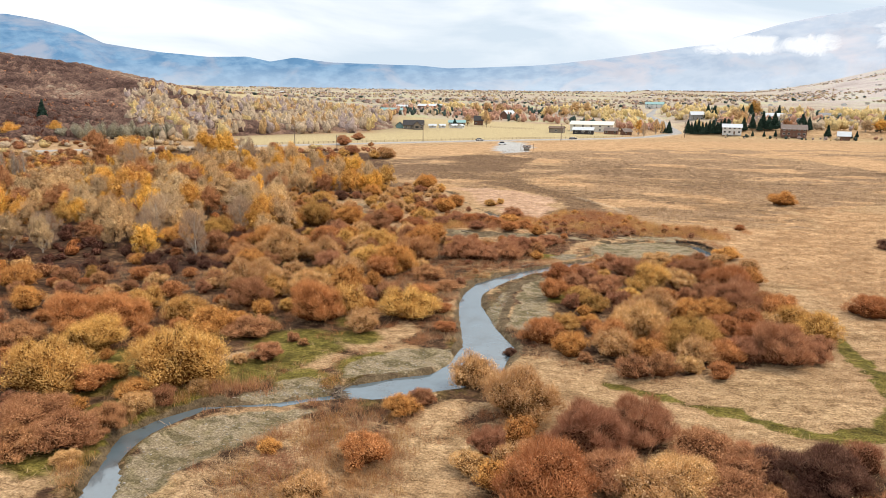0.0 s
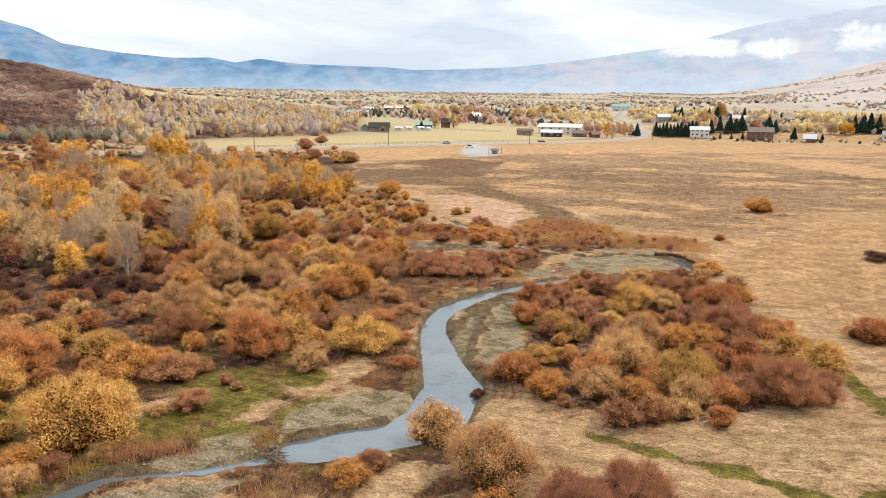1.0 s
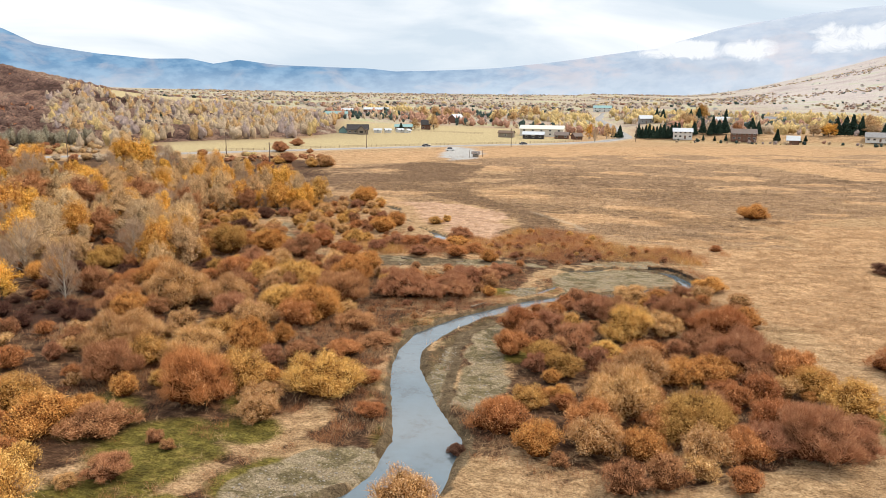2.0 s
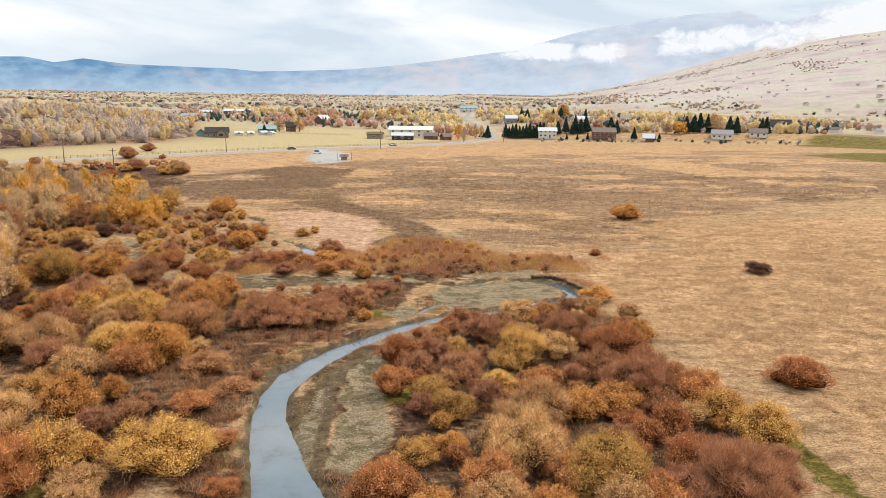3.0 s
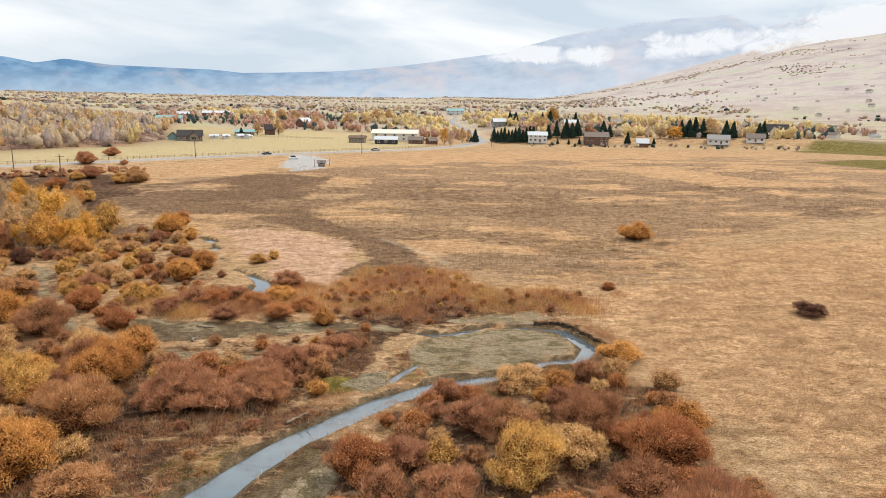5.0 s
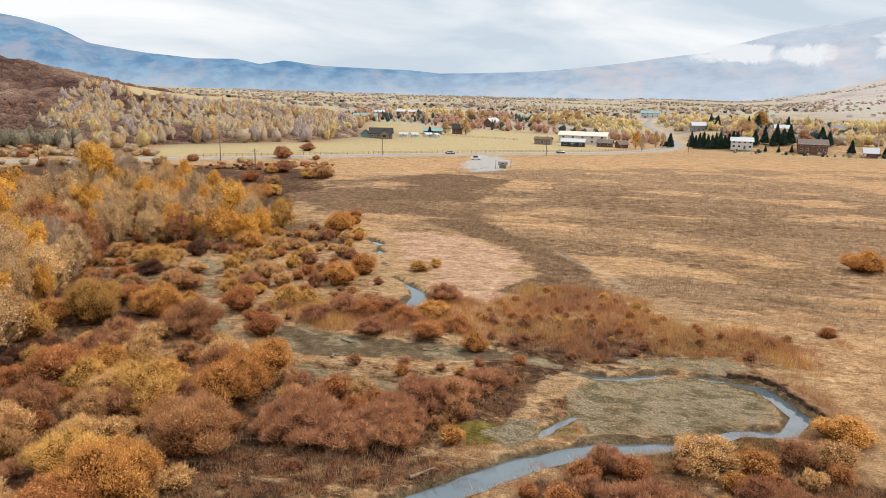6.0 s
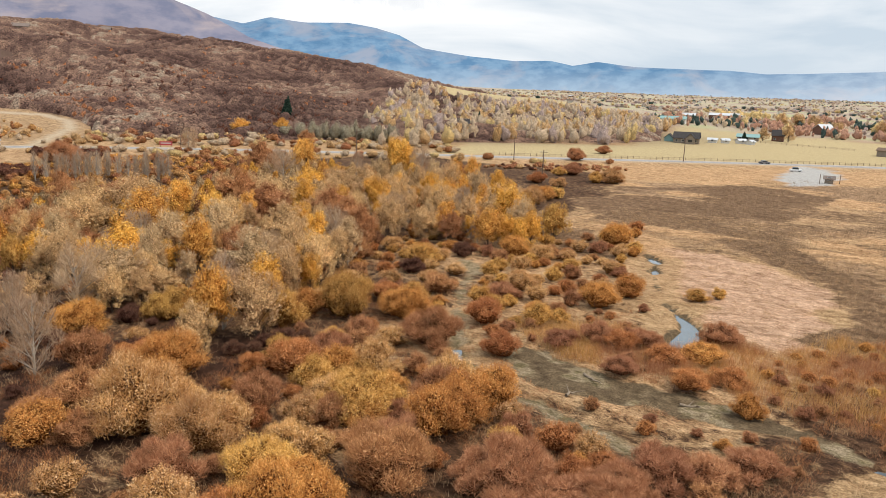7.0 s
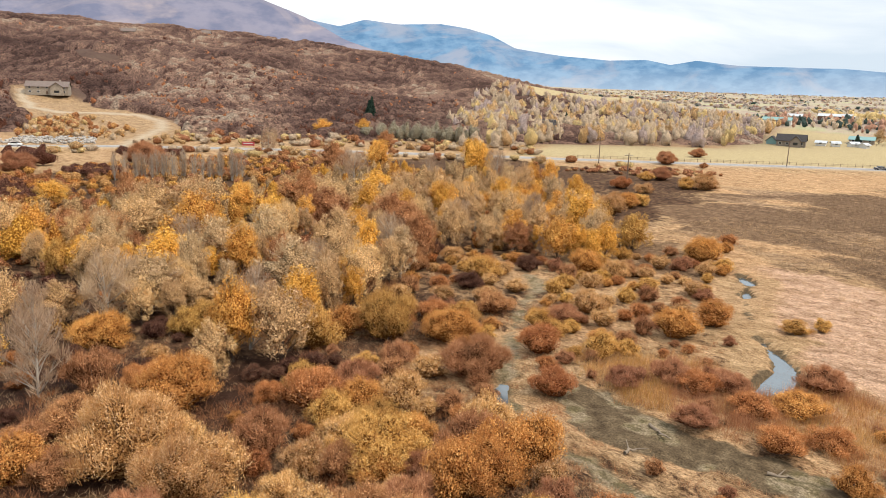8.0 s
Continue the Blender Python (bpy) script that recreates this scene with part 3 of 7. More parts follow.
def rod(a, b, r0, r1, sides=6):
    """Vertices and triangles of a tapered limb from a to b."""
    a, b = np.asarray(a, float), np.asarray(b, float)
    way = (b - a) / (np.linalg.norm(b - a) + 1e-9)
    side = np.cross(way, (0.3, 0.9, 0.2))
    side /= np.linalg.norm(side)
    up = np.cross(way, side)
    ang = np.arange(sides) * 2 * np.pi / sides
    ring = np.cos(ang)[:, None] * side + np.sin(ang)[:, None] * up
    v = np.concatenate([a + ring * r0, b + ring * r1, [b + way * r1]])
    i = np.arange(sides)
    j = (i + 1) % sides
    f = np.concatenate([np.stack([i, j, j + sides], 1), np.stack([i, j + sides, i + sides], 1), np.stack([i + sides, j + sides, np.full(sides, 2 * sides)], 1)])
    return v, f


def joined(pieces):
    verts, faces, n = [], [], 0
    for v, f in pieces:
        verts.append(v)
        faces.append(f + n)
        n += len(v)
    return np.concatenate(verts), np.concatenate(faces)


def directions(rng, n, low=-0.35):
    z = rng.uniform(low, 1.0, n)
    a = rng.uniform(0, 2 * np.pi, n)
    s = np.sqrt(1 - z * z)
    return np.stack([s * np.cos(a), s * np.sin(a), z], 1)


def lobed_points(rng, lobes, n, low=-0.35, shell=0.28):
    """Points near the outer skin of a crown of overlapping lobes (x, y, z, radius, height ratio), and their outward ways."""
    lobes = np.asarray(lobes, float)
    pick = rng.choice(len(lobes), n * 2, p=lobes[:, 3] ** 2 / (lobes[:, 3] ** 2).sum())
    d = directions(rng, n * 2, low)
    r = lobes[pick, 3] * (1.05 - shell * rng.random(n * 2) ** 1.7)
    p = lobes[pick, :3] + d * r[:, None] * np.stack([np.ones(n * 2), np.ones(n * 2), lobes[pick, 4]], 1)
    keep = p[:, 2] > 0.06
    for x, y, z, rad, tall in lobes:
        deep = np.sqrt(((p[:, 0] - x) / rad) ** 2 + ((p[:, 1] - y) / rad) ** 2 + ((p[:, 2] - z) / rad / tall) ** 2)
        keep &= deep > 0.62
    p, d = p[keep][:n], d[keep][:n]
    return p, d


def leaves(rng, p, d, size, outward=0.8):
    """A small triangular leaf spray at each point."""
    n = len(p)
    face = d * outward + np.array([0, 0, 0.25]) + rng.normal(0, 0.42, (n, 3))
    a = np.cross(face, rng.normal(size=(n, 3)))
    a /= np.linalg.norm(a, axis=1)[:, None]
    b = np.cross(face, a)
    b /= np.linalg.norm(b, axis=1)[:, None]
    s = size * rng.uniform(0.6, 1.4, (n, 1))
    v = np.stack([p - a * s * 0.5, p + a * s * 0.35 + b * s * 0.48, p + a * s * 0.5 - b * s * 0.38], 1).reshape(-1, 3)
    return v, np.arange(3 * n).reshape(-1, 3)


def slivers(rng, a, b, width):
    """Thin twigs from points a to points b."""
    side = np.cross(b - a, rng.normal(size=a.shape))
    side /= np.linalg.norm(side, axis=1)[:, None] + 1e-9
    v = np.stack([a + side * width, a - side * width, b], 1).reshape(-1, 3)
    return v, np.arange(3 * len(a)).reshape(-1, 3)


def star_core(rng, lobes, centre, nu, nv, shrink, rough=0.05):
    """The lumpy dense inside of a crown of lobes, seen from its centre."""
    lobes, centre = np.asarray(lobes, float), np.asarray(centre, float)
    u = np.arange(nu) * 2 * np.pi / nu
    w = np.linspace(0.0, math.radians(128), nv)
    U, V = np.meshgrid(u, w)
    U = U + (np.arange(nv) % 2)[:, None] * np.pi / nu
    d = np.stack([np.sin(V) * np.cos(U), np.sin(V) * np.sin(U), np.cos(V)], -1).reshape(-1, 3)
    far = np.full(len(d), 0.12)
    for x, y, z, r, tall in lobes:
        k = np.array([1 / r, 1 / r, 1 / (r * tall)])
        o, e = (centre - (x, y, z)) * k, d * k
        a, b, c = (e * e).sum(1), (e * o).sum(1), (o * o).sum() - 1
        disc = b * b - a * c
        far = np.maximum(far, np.where(disc > 0, (-b + np.sqrt(np.maximum(disc, 0))) / a, 0))
    far = far * shrink * (1 + rng.normal(0, rough, len(d)))
    v = centre + d * far[:, None]
    v[:, 2] = np.maximum(v[:, 2], -0.02)
    i = np.arange((nv - 1) * nu)
    a, b = i // nu * nu + i % nu, i // nu * nu + (i + 1) % nu
    return v, np.concatenate([np.stack([a, a + nu, b + nu], 1), np.stack([a, b + nu, b], 1)])


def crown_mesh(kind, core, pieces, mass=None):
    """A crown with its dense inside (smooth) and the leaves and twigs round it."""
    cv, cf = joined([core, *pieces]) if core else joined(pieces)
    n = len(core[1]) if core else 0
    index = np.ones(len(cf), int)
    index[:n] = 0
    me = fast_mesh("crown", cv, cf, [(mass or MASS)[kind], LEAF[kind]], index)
    smooth = np.zeros(len(cf), bool)
    smooth[:n] = True
    me.polygons.foreach_set("use_smooth", smooth)
    return me


def shrub_lobes(rng):
    """A dome of many small heads: about 1 wide and 1.35 tall."""
    lobes = [(0, 0, 0.42, 0.60, 1.15)]
    for k in range(rng.integers(20, 27)):
        a, up = k * 2.4 + rng.uniform(-0.5, 0.5), rng.random() ** 0.8
        out = 0.74 * math.sqrt(max(0.0, 1 - up * up)) * rng.uniform(0.82, 1.06)
        lobes.append((out * math.cos(a), out * math.sin(a), 0.22 + 0.88 * up * rng.uniform(0.86, 1.06), rng.uniform(0.17, 0.30), rng.uniform(1.0, 1.5)))
    return lobes


def shrub_meshes(seed, kind, count, bare, size=0.062, rings=(22, 11)):
    """Stems and crown of a round many-stemmed willow of radius 1; bare: the share of the crown that is leafless twigs."""
    rng = np.random.default_rng(seed)
    lobes = shrub_lobes(rng)
    tips, ways = lobed_points(rng, lobes, 120)
    roots = np.stack([rng.normal(0, 0.12, len(tips)), rng.normal(0, 0.12, len(tips)), np.full(len(tips), -0.12)], 1)
    knee = roots * 0.45 + tips * 0.55 - np.array([0, 0, 0.05]) + rng.normal(0, 0.04, tips.shape)
    stems = joined([slivers(rng, roots, knee * 1.04, 0.016), slivers(rng, knee, tips * 1.03, 0.011)])
    n_twig, n_leaf = int(count * bare), int(count * (1 - bare))
    pieces = []
    if n_leaf:
        p, d = lobed_points(rng, lobes, n_leaf, -0.35, 0.42)
        pieces.append(leaves(rng, p, d, size * rng.uniform(0.75, 1.25, (len(p), 1)), 1.2))
        p, d = lobed_points(rng, lobes, n_leaf // 9, 0.0, 0.0)
        pieces.append(leaves(rng, p + d * rng.uniform(0.0, 0.09, (len(p), 1)), d, size * 0.8, 0.2))
    if n_twig:
        p, d = lobed_points(rng, lobes, n_twig, -0.1, 0.4)
        up = d * 0.8 + np.array([0, 0, 0.6]) + rng.normal(0, 0.34, p.shape)
        up *= (rng.uniform(0.12, 0.34, len(p)) / np.linalg.norm(up, axis=1))[:, None]
        pieces.append(slivers(rng, p - up * 0.75, p + up * 0.35, size * 0.20))
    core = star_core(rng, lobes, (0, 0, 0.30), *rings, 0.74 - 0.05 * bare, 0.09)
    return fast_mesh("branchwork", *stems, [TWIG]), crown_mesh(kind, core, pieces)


def tree_meshes(seed, kind, count, spread, bare, bark, first=0.06):
    """Trunk and crown of a tree one metre tall whose crown is spread wide (radius); scaled on use."""
    rng = np.random.default_rng(seed)
    lean = rng.normal(0, 0.015, 2)
    bits = [rod((0, 0, -0.02), (*lean, 0.42), 0.020, 0.013), rod((*lean, 0.41), (*(lean * 2.2), 0.84), 0.013, 0.004, 5)]
    lobes, heads = [(*lean, 0.55, spread * 0.62, 0.30 / (spread * 0.62) if spread < 0.3 else 1.1)], 24
    for k in range(heads):
        up = (k + rng.uniform(0.2, 0.8)) / heads
        a, z = k * 2.4 + rng.uniform(-0.6, 0.6), first + 0.10 + 0.74 * up
        out = spread * rng.uniform(0.35, 1.0) * math.sin(math.pi * min(1, 0.16 + 0.80 * up)) ** 0.6
        end = np.array([out * np.cos(a), out * np.sin(a), z])
        root = np.array([lean[0], lean[1], max(0.04, z - 0.22 - 0.10 * rng.random())])
        bits.append(rod(root, end, 0.0075, 0.0022, 4))
        for _ in range(2):
            start = root + (end - root) * rng.uniform(0.45, 0.95)
            bits.append(rod(start, start + (end - root) * 0.22 + rng.normal(0, 0.035, 3) + (0, 0, 0.06), 0.0026, 0.0007, 3))
        rad = spread * rng.uniform(0.16, 0.34)
        lobes.append((*end, rad, rng.uniform(1.0, 1.6)))
    trunk = joined(bits)
    n_twig, n_leaf = int(count * bare), int(count * (1 - bare))
    pieces = []
    if n_leaf:
        p, d = lobed_points(rng, lobes, n_leaf, -0.6, 0.5)
        pieces.append(leaves(rng, p, d, 0.025 * rng.uniform(0.7, 1.25, (len(p), 1)), 1.1))
        p, d = lobed_points(rng, lobes, n_leaf // 10, -0.2, 0.0)
        pieces.append(leaves(rng, p + d * rng.uniform(0, 0.03, (len(p), 1)), d, 0.017, 0.2))
    if n_twig:
        p, d = lobed_points(rng, lobes, n_twig, -0.4, 0.6)
        up = d * 0.7 + np.array([0, 0, 0.6]) + rng.normal(0, 0.25, p.shape)
        up *= (rng.uniform(0.05, 0.14, len(p)) / np.linalg.norm(up, axis=1))[:, None]
        pieces.append(slivers(rng, p - up * 0.7, p + up * 0.5, 0.0030))
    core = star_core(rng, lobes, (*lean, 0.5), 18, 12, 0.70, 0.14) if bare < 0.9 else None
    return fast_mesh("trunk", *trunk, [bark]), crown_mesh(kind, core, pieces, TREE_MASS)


def conifer_meshes(seed, count=1300):
    rng = np.random.default_rng(seed)
    trunk = rod((0, 0, -0.02), (0, 0, 0.9), 0.018, 0.004, 6)
    z = 1 - rng.random(count) ** 0.55 * 0.93
    a = rng.uniform(0, 6.283, count)
    r = (1 - z) * 0.36 * (0.55 + 0.5 * rng.random(count)) * (0.85 + 0.15 * np.sin(z * 60)) + 0.008
    p = np.stack([r * np.cos(a), r * np.sin(a), z], 1)
    d = np.stack([np.cos(a), np.sin(a), np.full(count, -0.35)], 1)
    v, f = leaves(rng, p, d, 0.09, 0.5)
    return fast_mesh("trunk", *trunk, [BARK_DARK]), fast_mesh("crown", v, f, [LEAF["e"]])


# ---------------------------------------------------------------- zones of the ground
SHRUBLAND = [(-130, 20), (-42, 30), (-35, 46), (-37, 60), (-23, 72), (-17.5, 88), (-17.5, 100), (-9, 113), (-4, 118), (-2, 134), (20, 142), (26, 150), (0, 153),
             (-14, 146), (-24, 147), (-28, 160), (-38, 180), (-46, 200), (-62, 240), (-100, 310), (-185, 300), (-235, 200), (-190, 60)]
THICKET = [(-5, 75), (0, 69), (9, 66), (15, 71), (23, 75.6), (28, 86), (25, 93), (23, 105), (24.5, 117), (18, 121), (5, 117.5), (-1, 112.5), (-5.3, 104), (-4.6, 93)]
FORE_BRUSH = [(-5, 26), (34, 26), (25, 56), (14, 54), (4, 57), (-5, 56), (-7, 48)]
WEST_BANK = [(-24, 28), (-8, 28), (-11, 46), (-13, 54), (-17, 56), (-22, 51), (-26, 44)]
FOREST = [(-55, 192), (-57, 176), (-72, 175), (-71, 149), (-68, 142), (-58, 128), (-55, 118), (-66, 98), (-84, 84), (-130, 74), (-135, 100), (-127, 117), (-139, 129), (-147, 142), (-137, 152), (-145, 172), (-165, 204), (-162, 217), (-143, 227), (-147, 247), (-116, 243), (-95, 226), (-77, 209)]
PALE_FIELD = [(22, 150), (30, 157), (44, 157.5), (44, 169), (48, 188), (62, 186), (120, 200), (170, 120), (130, 30), (36, 40), (30, 60), (33, 92), (25, 118), (21, 127)]
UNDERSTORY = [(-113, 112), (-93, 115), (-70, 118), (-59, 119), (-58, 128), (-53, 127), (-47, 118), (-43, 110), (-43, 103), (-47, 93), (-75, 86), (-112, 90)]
HILL_GRASS = [(-520, 225), (-518, 250), (-470, 258), (-425, 240), (-372, 258), (-330, 248), (-290, 210), (-305, 166), (-400, 198), (-440, 202)]
REED_BEDS = [[(-80, 240), (-86, 276), (-72, 290), (-52, 335), (-25, 330), (-30, 262), (-24, 213), (-32, 199), (-40, 208), (-54, 222), (-63, 219)],
             [(-65, 200), (-57, 208), (-44, 195), (-39, 177), (-41, 169), (-51, 173)]]
MARSH = [(-38, 200), (-60, 215), (-62, 225), (-88, 285), (-75, 300), (-55, 345), (-20, 385), (20, 420), (130, 440), (230, 410), (250, 330), (200, 262), (85, 211), (62, 192), (46, 179.5),
         (41, 183), (47.6, 168), (44, 158), (28, 150), (20.7, 151), (10, 160), (0, 167), (-8, 180), (-24, 200)]
DARK_REEDS = [(-38, 214), (-25, 220), (-11, 200), (-1, 184), (3, 163), (-3.4, 155.4), (-10.3, 161), (-8, 172), (-9, 180), (-16, 195), (-27, 203)]
STRAW_PATCHES = [[(-21.8, 228), (-8.8, 240), (-1.4, 227), (-2.4, 211), (-13.2, 209)], [(-5.9, 186), (5.7, 196), (17, 190), (10.6, 175), (0.4, 170)]]
STRAW_STRIP = [(48.6, 361), (110, 358), (120, 328), (127, 289), (112, 261), (98, 290), (79, 351)]
STRAW_BANK = [(-61, 215), (-49, 211), (-37, 201), (-33, 195), (-40, 187), (-46, 196)]
ROAD_STRIP = [(-128, 326), (-95, 358), (-40, 402), (10, 438), (120, 470), (230, 452), (150, 420), (40, 392), (-30, 345), (-60, 305), (-98, 298)]
PALE_MID = [(-30, 240), (-38, 280), (-24, 304), (-10, 262), (6, 226), (22, 232), (19, 201), (6, 184), (3, 175), (0, 186), (-10, 202), (-22, 222)]
PINK_PATCH = [(-40, 200), (-33, 206), (-23, 198), (-9, 187), (-11, 174), (-4, 164), (-13, 156), (-23, 163), (-29, 175), (-36, 190)]
FIELD = [(-190, 318), (-120, 374), (-60, 418), (-5, 462), (12, 505), (-30, 560), (-30, 640), (-200, 660), (-165, 520), (-150, 440), (-205, 372)]
BENCH = [(-354, 564), (-322, 635), (-400, 950), (-560, 1050), (-476, 674)]
TOWN_FIELD = [(58, 500), (62, 520), (250, 500), (250, 486), (110, 496)]
LOT = [(-57, 366), (-55, 402), (-46, 402), (-36, 366), (-37, 340), (-46, 324), (-52, 340)]
PASTURE = [(225, 474), (300, 560), (400, 560), (400, 470), (290, 424)]
BANK_PASTURE = [(190, 395), (232, 418), (330, 400), (270, 320), (205, 350)]
OLIVE_BANK = [(-13.0, 84), (-13.2, 93.7), (-12.0, 98.5), (-8.9, 105.5), (-6.4, 105.6), (-8.9, 99), (-10.0, 95), (-9.4, 88), (-10, 82)]
GREEN_SPOTS = [(-29.2, 39.6, 2.6), (-36.5, 48, 5), (-34, 54, 4.5), (-31, 60, 5), (-28, 64, 4), (-20, 66, 3), (-37, 42, 5), (-24, 72, 4), (-45, 57, 9), (-36, 46, 6), (-38, 72, 6), (-29, 68, 7), (-26, 77, 4), (-21, 64, 4), (-4, 93, 4), (-7, 118, 3), (-25, 60, 4)]
DRIVE = [(-289, 196), (-317, 219), (-339, 239), (-363, 250), (-384, 249), (-398, 233), (-412, 217), (-443, 212), (-475, 222), (-498, 224), (-511, 228)]


def zones(x, y):
    """The share of each ground cover at places."""
    wob = (fbm(x, y, 7, 41, 3) - 0.5) * 6
    fine = (fbm(x, y, 2.0, 43, 3) - 0.5) * 2.0
    z = {}
    gravel = np.zeros(np.shape(x))
    for bar in BARS:
        gravel = np.maximum(gravel, ease(-0.6, 0.3, inside(bar, x, y) + fine * 0.9))
    moss = gravel * ease(0.53, 0.62, fbm(x, y, 4.5, 79, 3))
    gravel = gravel - 0.36 * moss
    mud = np.zeros(np.shape(x))
    d, w = along(DRY_BED, x, y)
    gravel = np.maximum(gravel, 0.7 * ease(0.5, -0.6, d - np.interp(w, range(len(DRY_BED)), [p[2] for p in DRY_BED]) + fine))
    d, w = along(MUD_BED, x, y)
    mud = np.maximum(mud, ease(0.6, -0.6, d - np.interp(w, range(len(MUD_BED)), [p[2] for p in MUD_BED]) + fine))
    d, _ = along([(-9.2, 79), (-9.6, 88), (-10.2, 94), (-9.8, 99), (-7.4, 103.5)], x, y)
    wet_run = ease(1.0, 0.3, d + fine * 0.5)
    gravel, mud = gravel * (1 - wet_run), np.maximum(mud, wet_run)
    gravel = np.maximum(gravel, mud * (1 - wet_run) * ease(0.50, 0.62, fbm(x, y, 3.5, 77, 3)) * 0.9)
    for bed in (RIVER, *CHANNELS, WET_DITCH):
        d, w = along(bed, x, y)
        mud = np.maximum(mud, ease(0.55, 0.1, d - np.interp(w, range(len(bed)), [p[2] for p in bed]) + fine * 0.8) * (1 - gravel))
    z["gravel"], z["mud"] = gravel, mud
    d, w = along(GRASS_DITCH, x, y)
    green = ease(0.2, -0.4, d - np.interp(w, range(len(GRASS_DITCH)), [p[2] for p in GRASS_DITCH]) + fine)
    for cx, cy, r in GREEN_SPOTS:
        green = np.maximum(green, 0.95 * ease(1.0, 0.3, np.hypot(x - cx, y - cy) / r + wob * 0.09))
    olive = ease(-0.3, 0.6, inside(OLIVE_BANK, x, y) + fine * 0.6)
    green, z["mud"] = np.maximum(green, 0.42 * olive), np.maximum(z["mud"], 0.5 * olive)
    for poly in (PASTURE, BANK_PASTURE):
        green = np.maximum(green, 0.7 * ease(-4, 6, inside(poly, x, y) + wob))
    green = np.maximum(green, 0.45 * ease(9, 3, along(RIVER, x, y)[0] + wob) * ease(0.46, 0.60, fbm(x, y, 4, 59, 3)))
    z["green"] = np.maximum(green, 0.34 * moss)
    z["mud"] = np.maximum(z["mud"], 0.42 * moss)
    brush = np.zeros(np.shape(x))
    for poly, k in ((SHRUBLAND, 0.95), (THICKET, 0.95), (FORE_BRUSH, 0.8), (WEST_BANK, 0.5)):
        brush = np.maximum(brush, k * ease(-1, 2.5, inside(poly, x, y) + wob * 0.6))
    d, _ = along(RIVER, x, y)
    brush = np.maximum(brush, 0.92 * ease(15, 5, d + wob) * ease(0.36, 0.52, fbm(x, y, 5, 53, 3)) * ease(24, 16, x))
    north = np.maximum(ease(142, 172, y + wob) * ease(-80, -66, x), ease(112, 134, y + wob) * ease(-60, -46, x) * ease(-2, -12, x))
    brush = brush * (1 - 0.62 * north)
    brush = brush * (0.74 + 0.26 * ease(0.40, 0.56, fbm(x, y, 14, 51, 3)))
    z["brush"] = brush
    marsh = ease(-3, 3, inside(MARSH, x, y) + wob)
    reed = marsh * (0.62 + 0.38 * ease(0.40, 0.52, fbm(x * 0.55, y, 22, 57, 5)))
    pale = 0.85 * ease(-4, 4, inside(PALE_FIELD, x, y) + wob)
    for poly, k in ((ROAD_STRIP, 0.62), (PALE_MID, 0.34), (PINK_PATCH, 0.95), (STRAW_STRIP, 0.9), *((q, 0.95) for q in STRAW_PATCHES)):
        k = k * ease(-2.5, 2.5, inside(poly, x, y) + wob * 1.2)
        pale, reed = np.maximum(pale, k), reed * (1 - k)
    spots = marsh * ease(0.575, 0.60, fbm(x * 0.42, y, 9, 63, 4))
    pale, reed = np.maximum(pale, spots), reed * (1 - spots)
    dark = 0.95 * ease(-2, 2, inside(DARK_REEDS, x, y) + wob * 0.9)
    for bed in REED_BEDS:
        dark = np.maximum(dark, ease(-3, 3, inside(bed, x, y) + wob * 1.3) * (0.30 + 0.55 * ease(0.42, 0.52, fbm(x * 0.5, y, 16, 61, 4))))
    dark = np.maximum(dark, 0.55 * marsh * ease(0.54, 0.60, fbm(x * 0.4, y, 14, 109, 4)) * ease(330, 280, y))
    pale, reed, brush = pale * (1 - 0.8 * dark), np.maximum(reed, dark), brush * (1 - 0.7 * dark)
    pale = np.maximum(pale, 0.72 * north * ease(-1, 2.5, inside(SHRUBLAND, x, y)) * ease(0.36, 0.48, fbm(x, y, 8, 103, 3)))
    k = ease(-2, 2, inside(STRAW_BANK, x, y) + wob * 0.6)
    pale, reed, brush = np.maximum(pale, 0.8 * k), reed * (1 - k), brush * (1 - k)
    z["brush"], z["reed"], z["dark"] = brush, reed, dark
    z["pink"] = 0.9 * ease(-2, 2, inside(PINK_PATCH, x, y) + wob)
    z["pale"] = pale * (1 - 0.5 * brush)
    z["field"] = np.maximum(ease(-4, 6, np.maximum(inside(FIELD, x, y), inside(BENCH, x, y)) + wob), 0.35 * ease(-2, 3, inside(TOWN_FIELD, x, y)))
    r = np.hypot(x, y)
    az = np.degrees(np.arctan2(x, np.maximum(y, 1e-6)))
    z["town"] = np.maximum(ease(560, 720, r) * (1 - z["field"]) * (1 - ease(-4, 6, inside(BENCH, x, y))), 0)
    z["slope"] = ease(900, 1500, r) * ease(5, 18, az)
    rx, ry = x + 305.0, y - 161.0
    s, u = -0.72 * rx + 0.69 * ry, 0.69 * rx + 0.72 * ry
    z["hill"] = ease(26, 60, s + wob) * ease(460, 300, u) * (1 - ease(-4, 6, inside(BENCH, x, y))) * ease(0.8, 3.5, hill_height(x, y))
    grassy = ease(-5, 7, inside(HILL_GRASS, x, y) + wob)
    z["hill"], z["field"] = z["hill"] * (1 - grassy), np.maximum(z["field"], 0.12 * grassy)
    z["reed"] = np.maximum(z["reed"], 0.55 * grassy)
    z["shaded_litter"] = 0.9 * ease(-2, 3, inside(UNDERSTORY, x, y) + wob) * ease(0.36, 0.48, fbm(x, y, 9, 97, 3))
    z["lot"] = 0.85 * ease(-2, 2, inside(LOT, x, y) + wob * 1.6)
    d, _ = along(DRIVE, x, y)
    z["dirt"] = np.maximum(0.9 * ease(3.2, 1.8, d), 0.0)
    d, _ = along([(5.5, 168), (3.5, 175), (-2, 183), (-6, 190)], x, y)
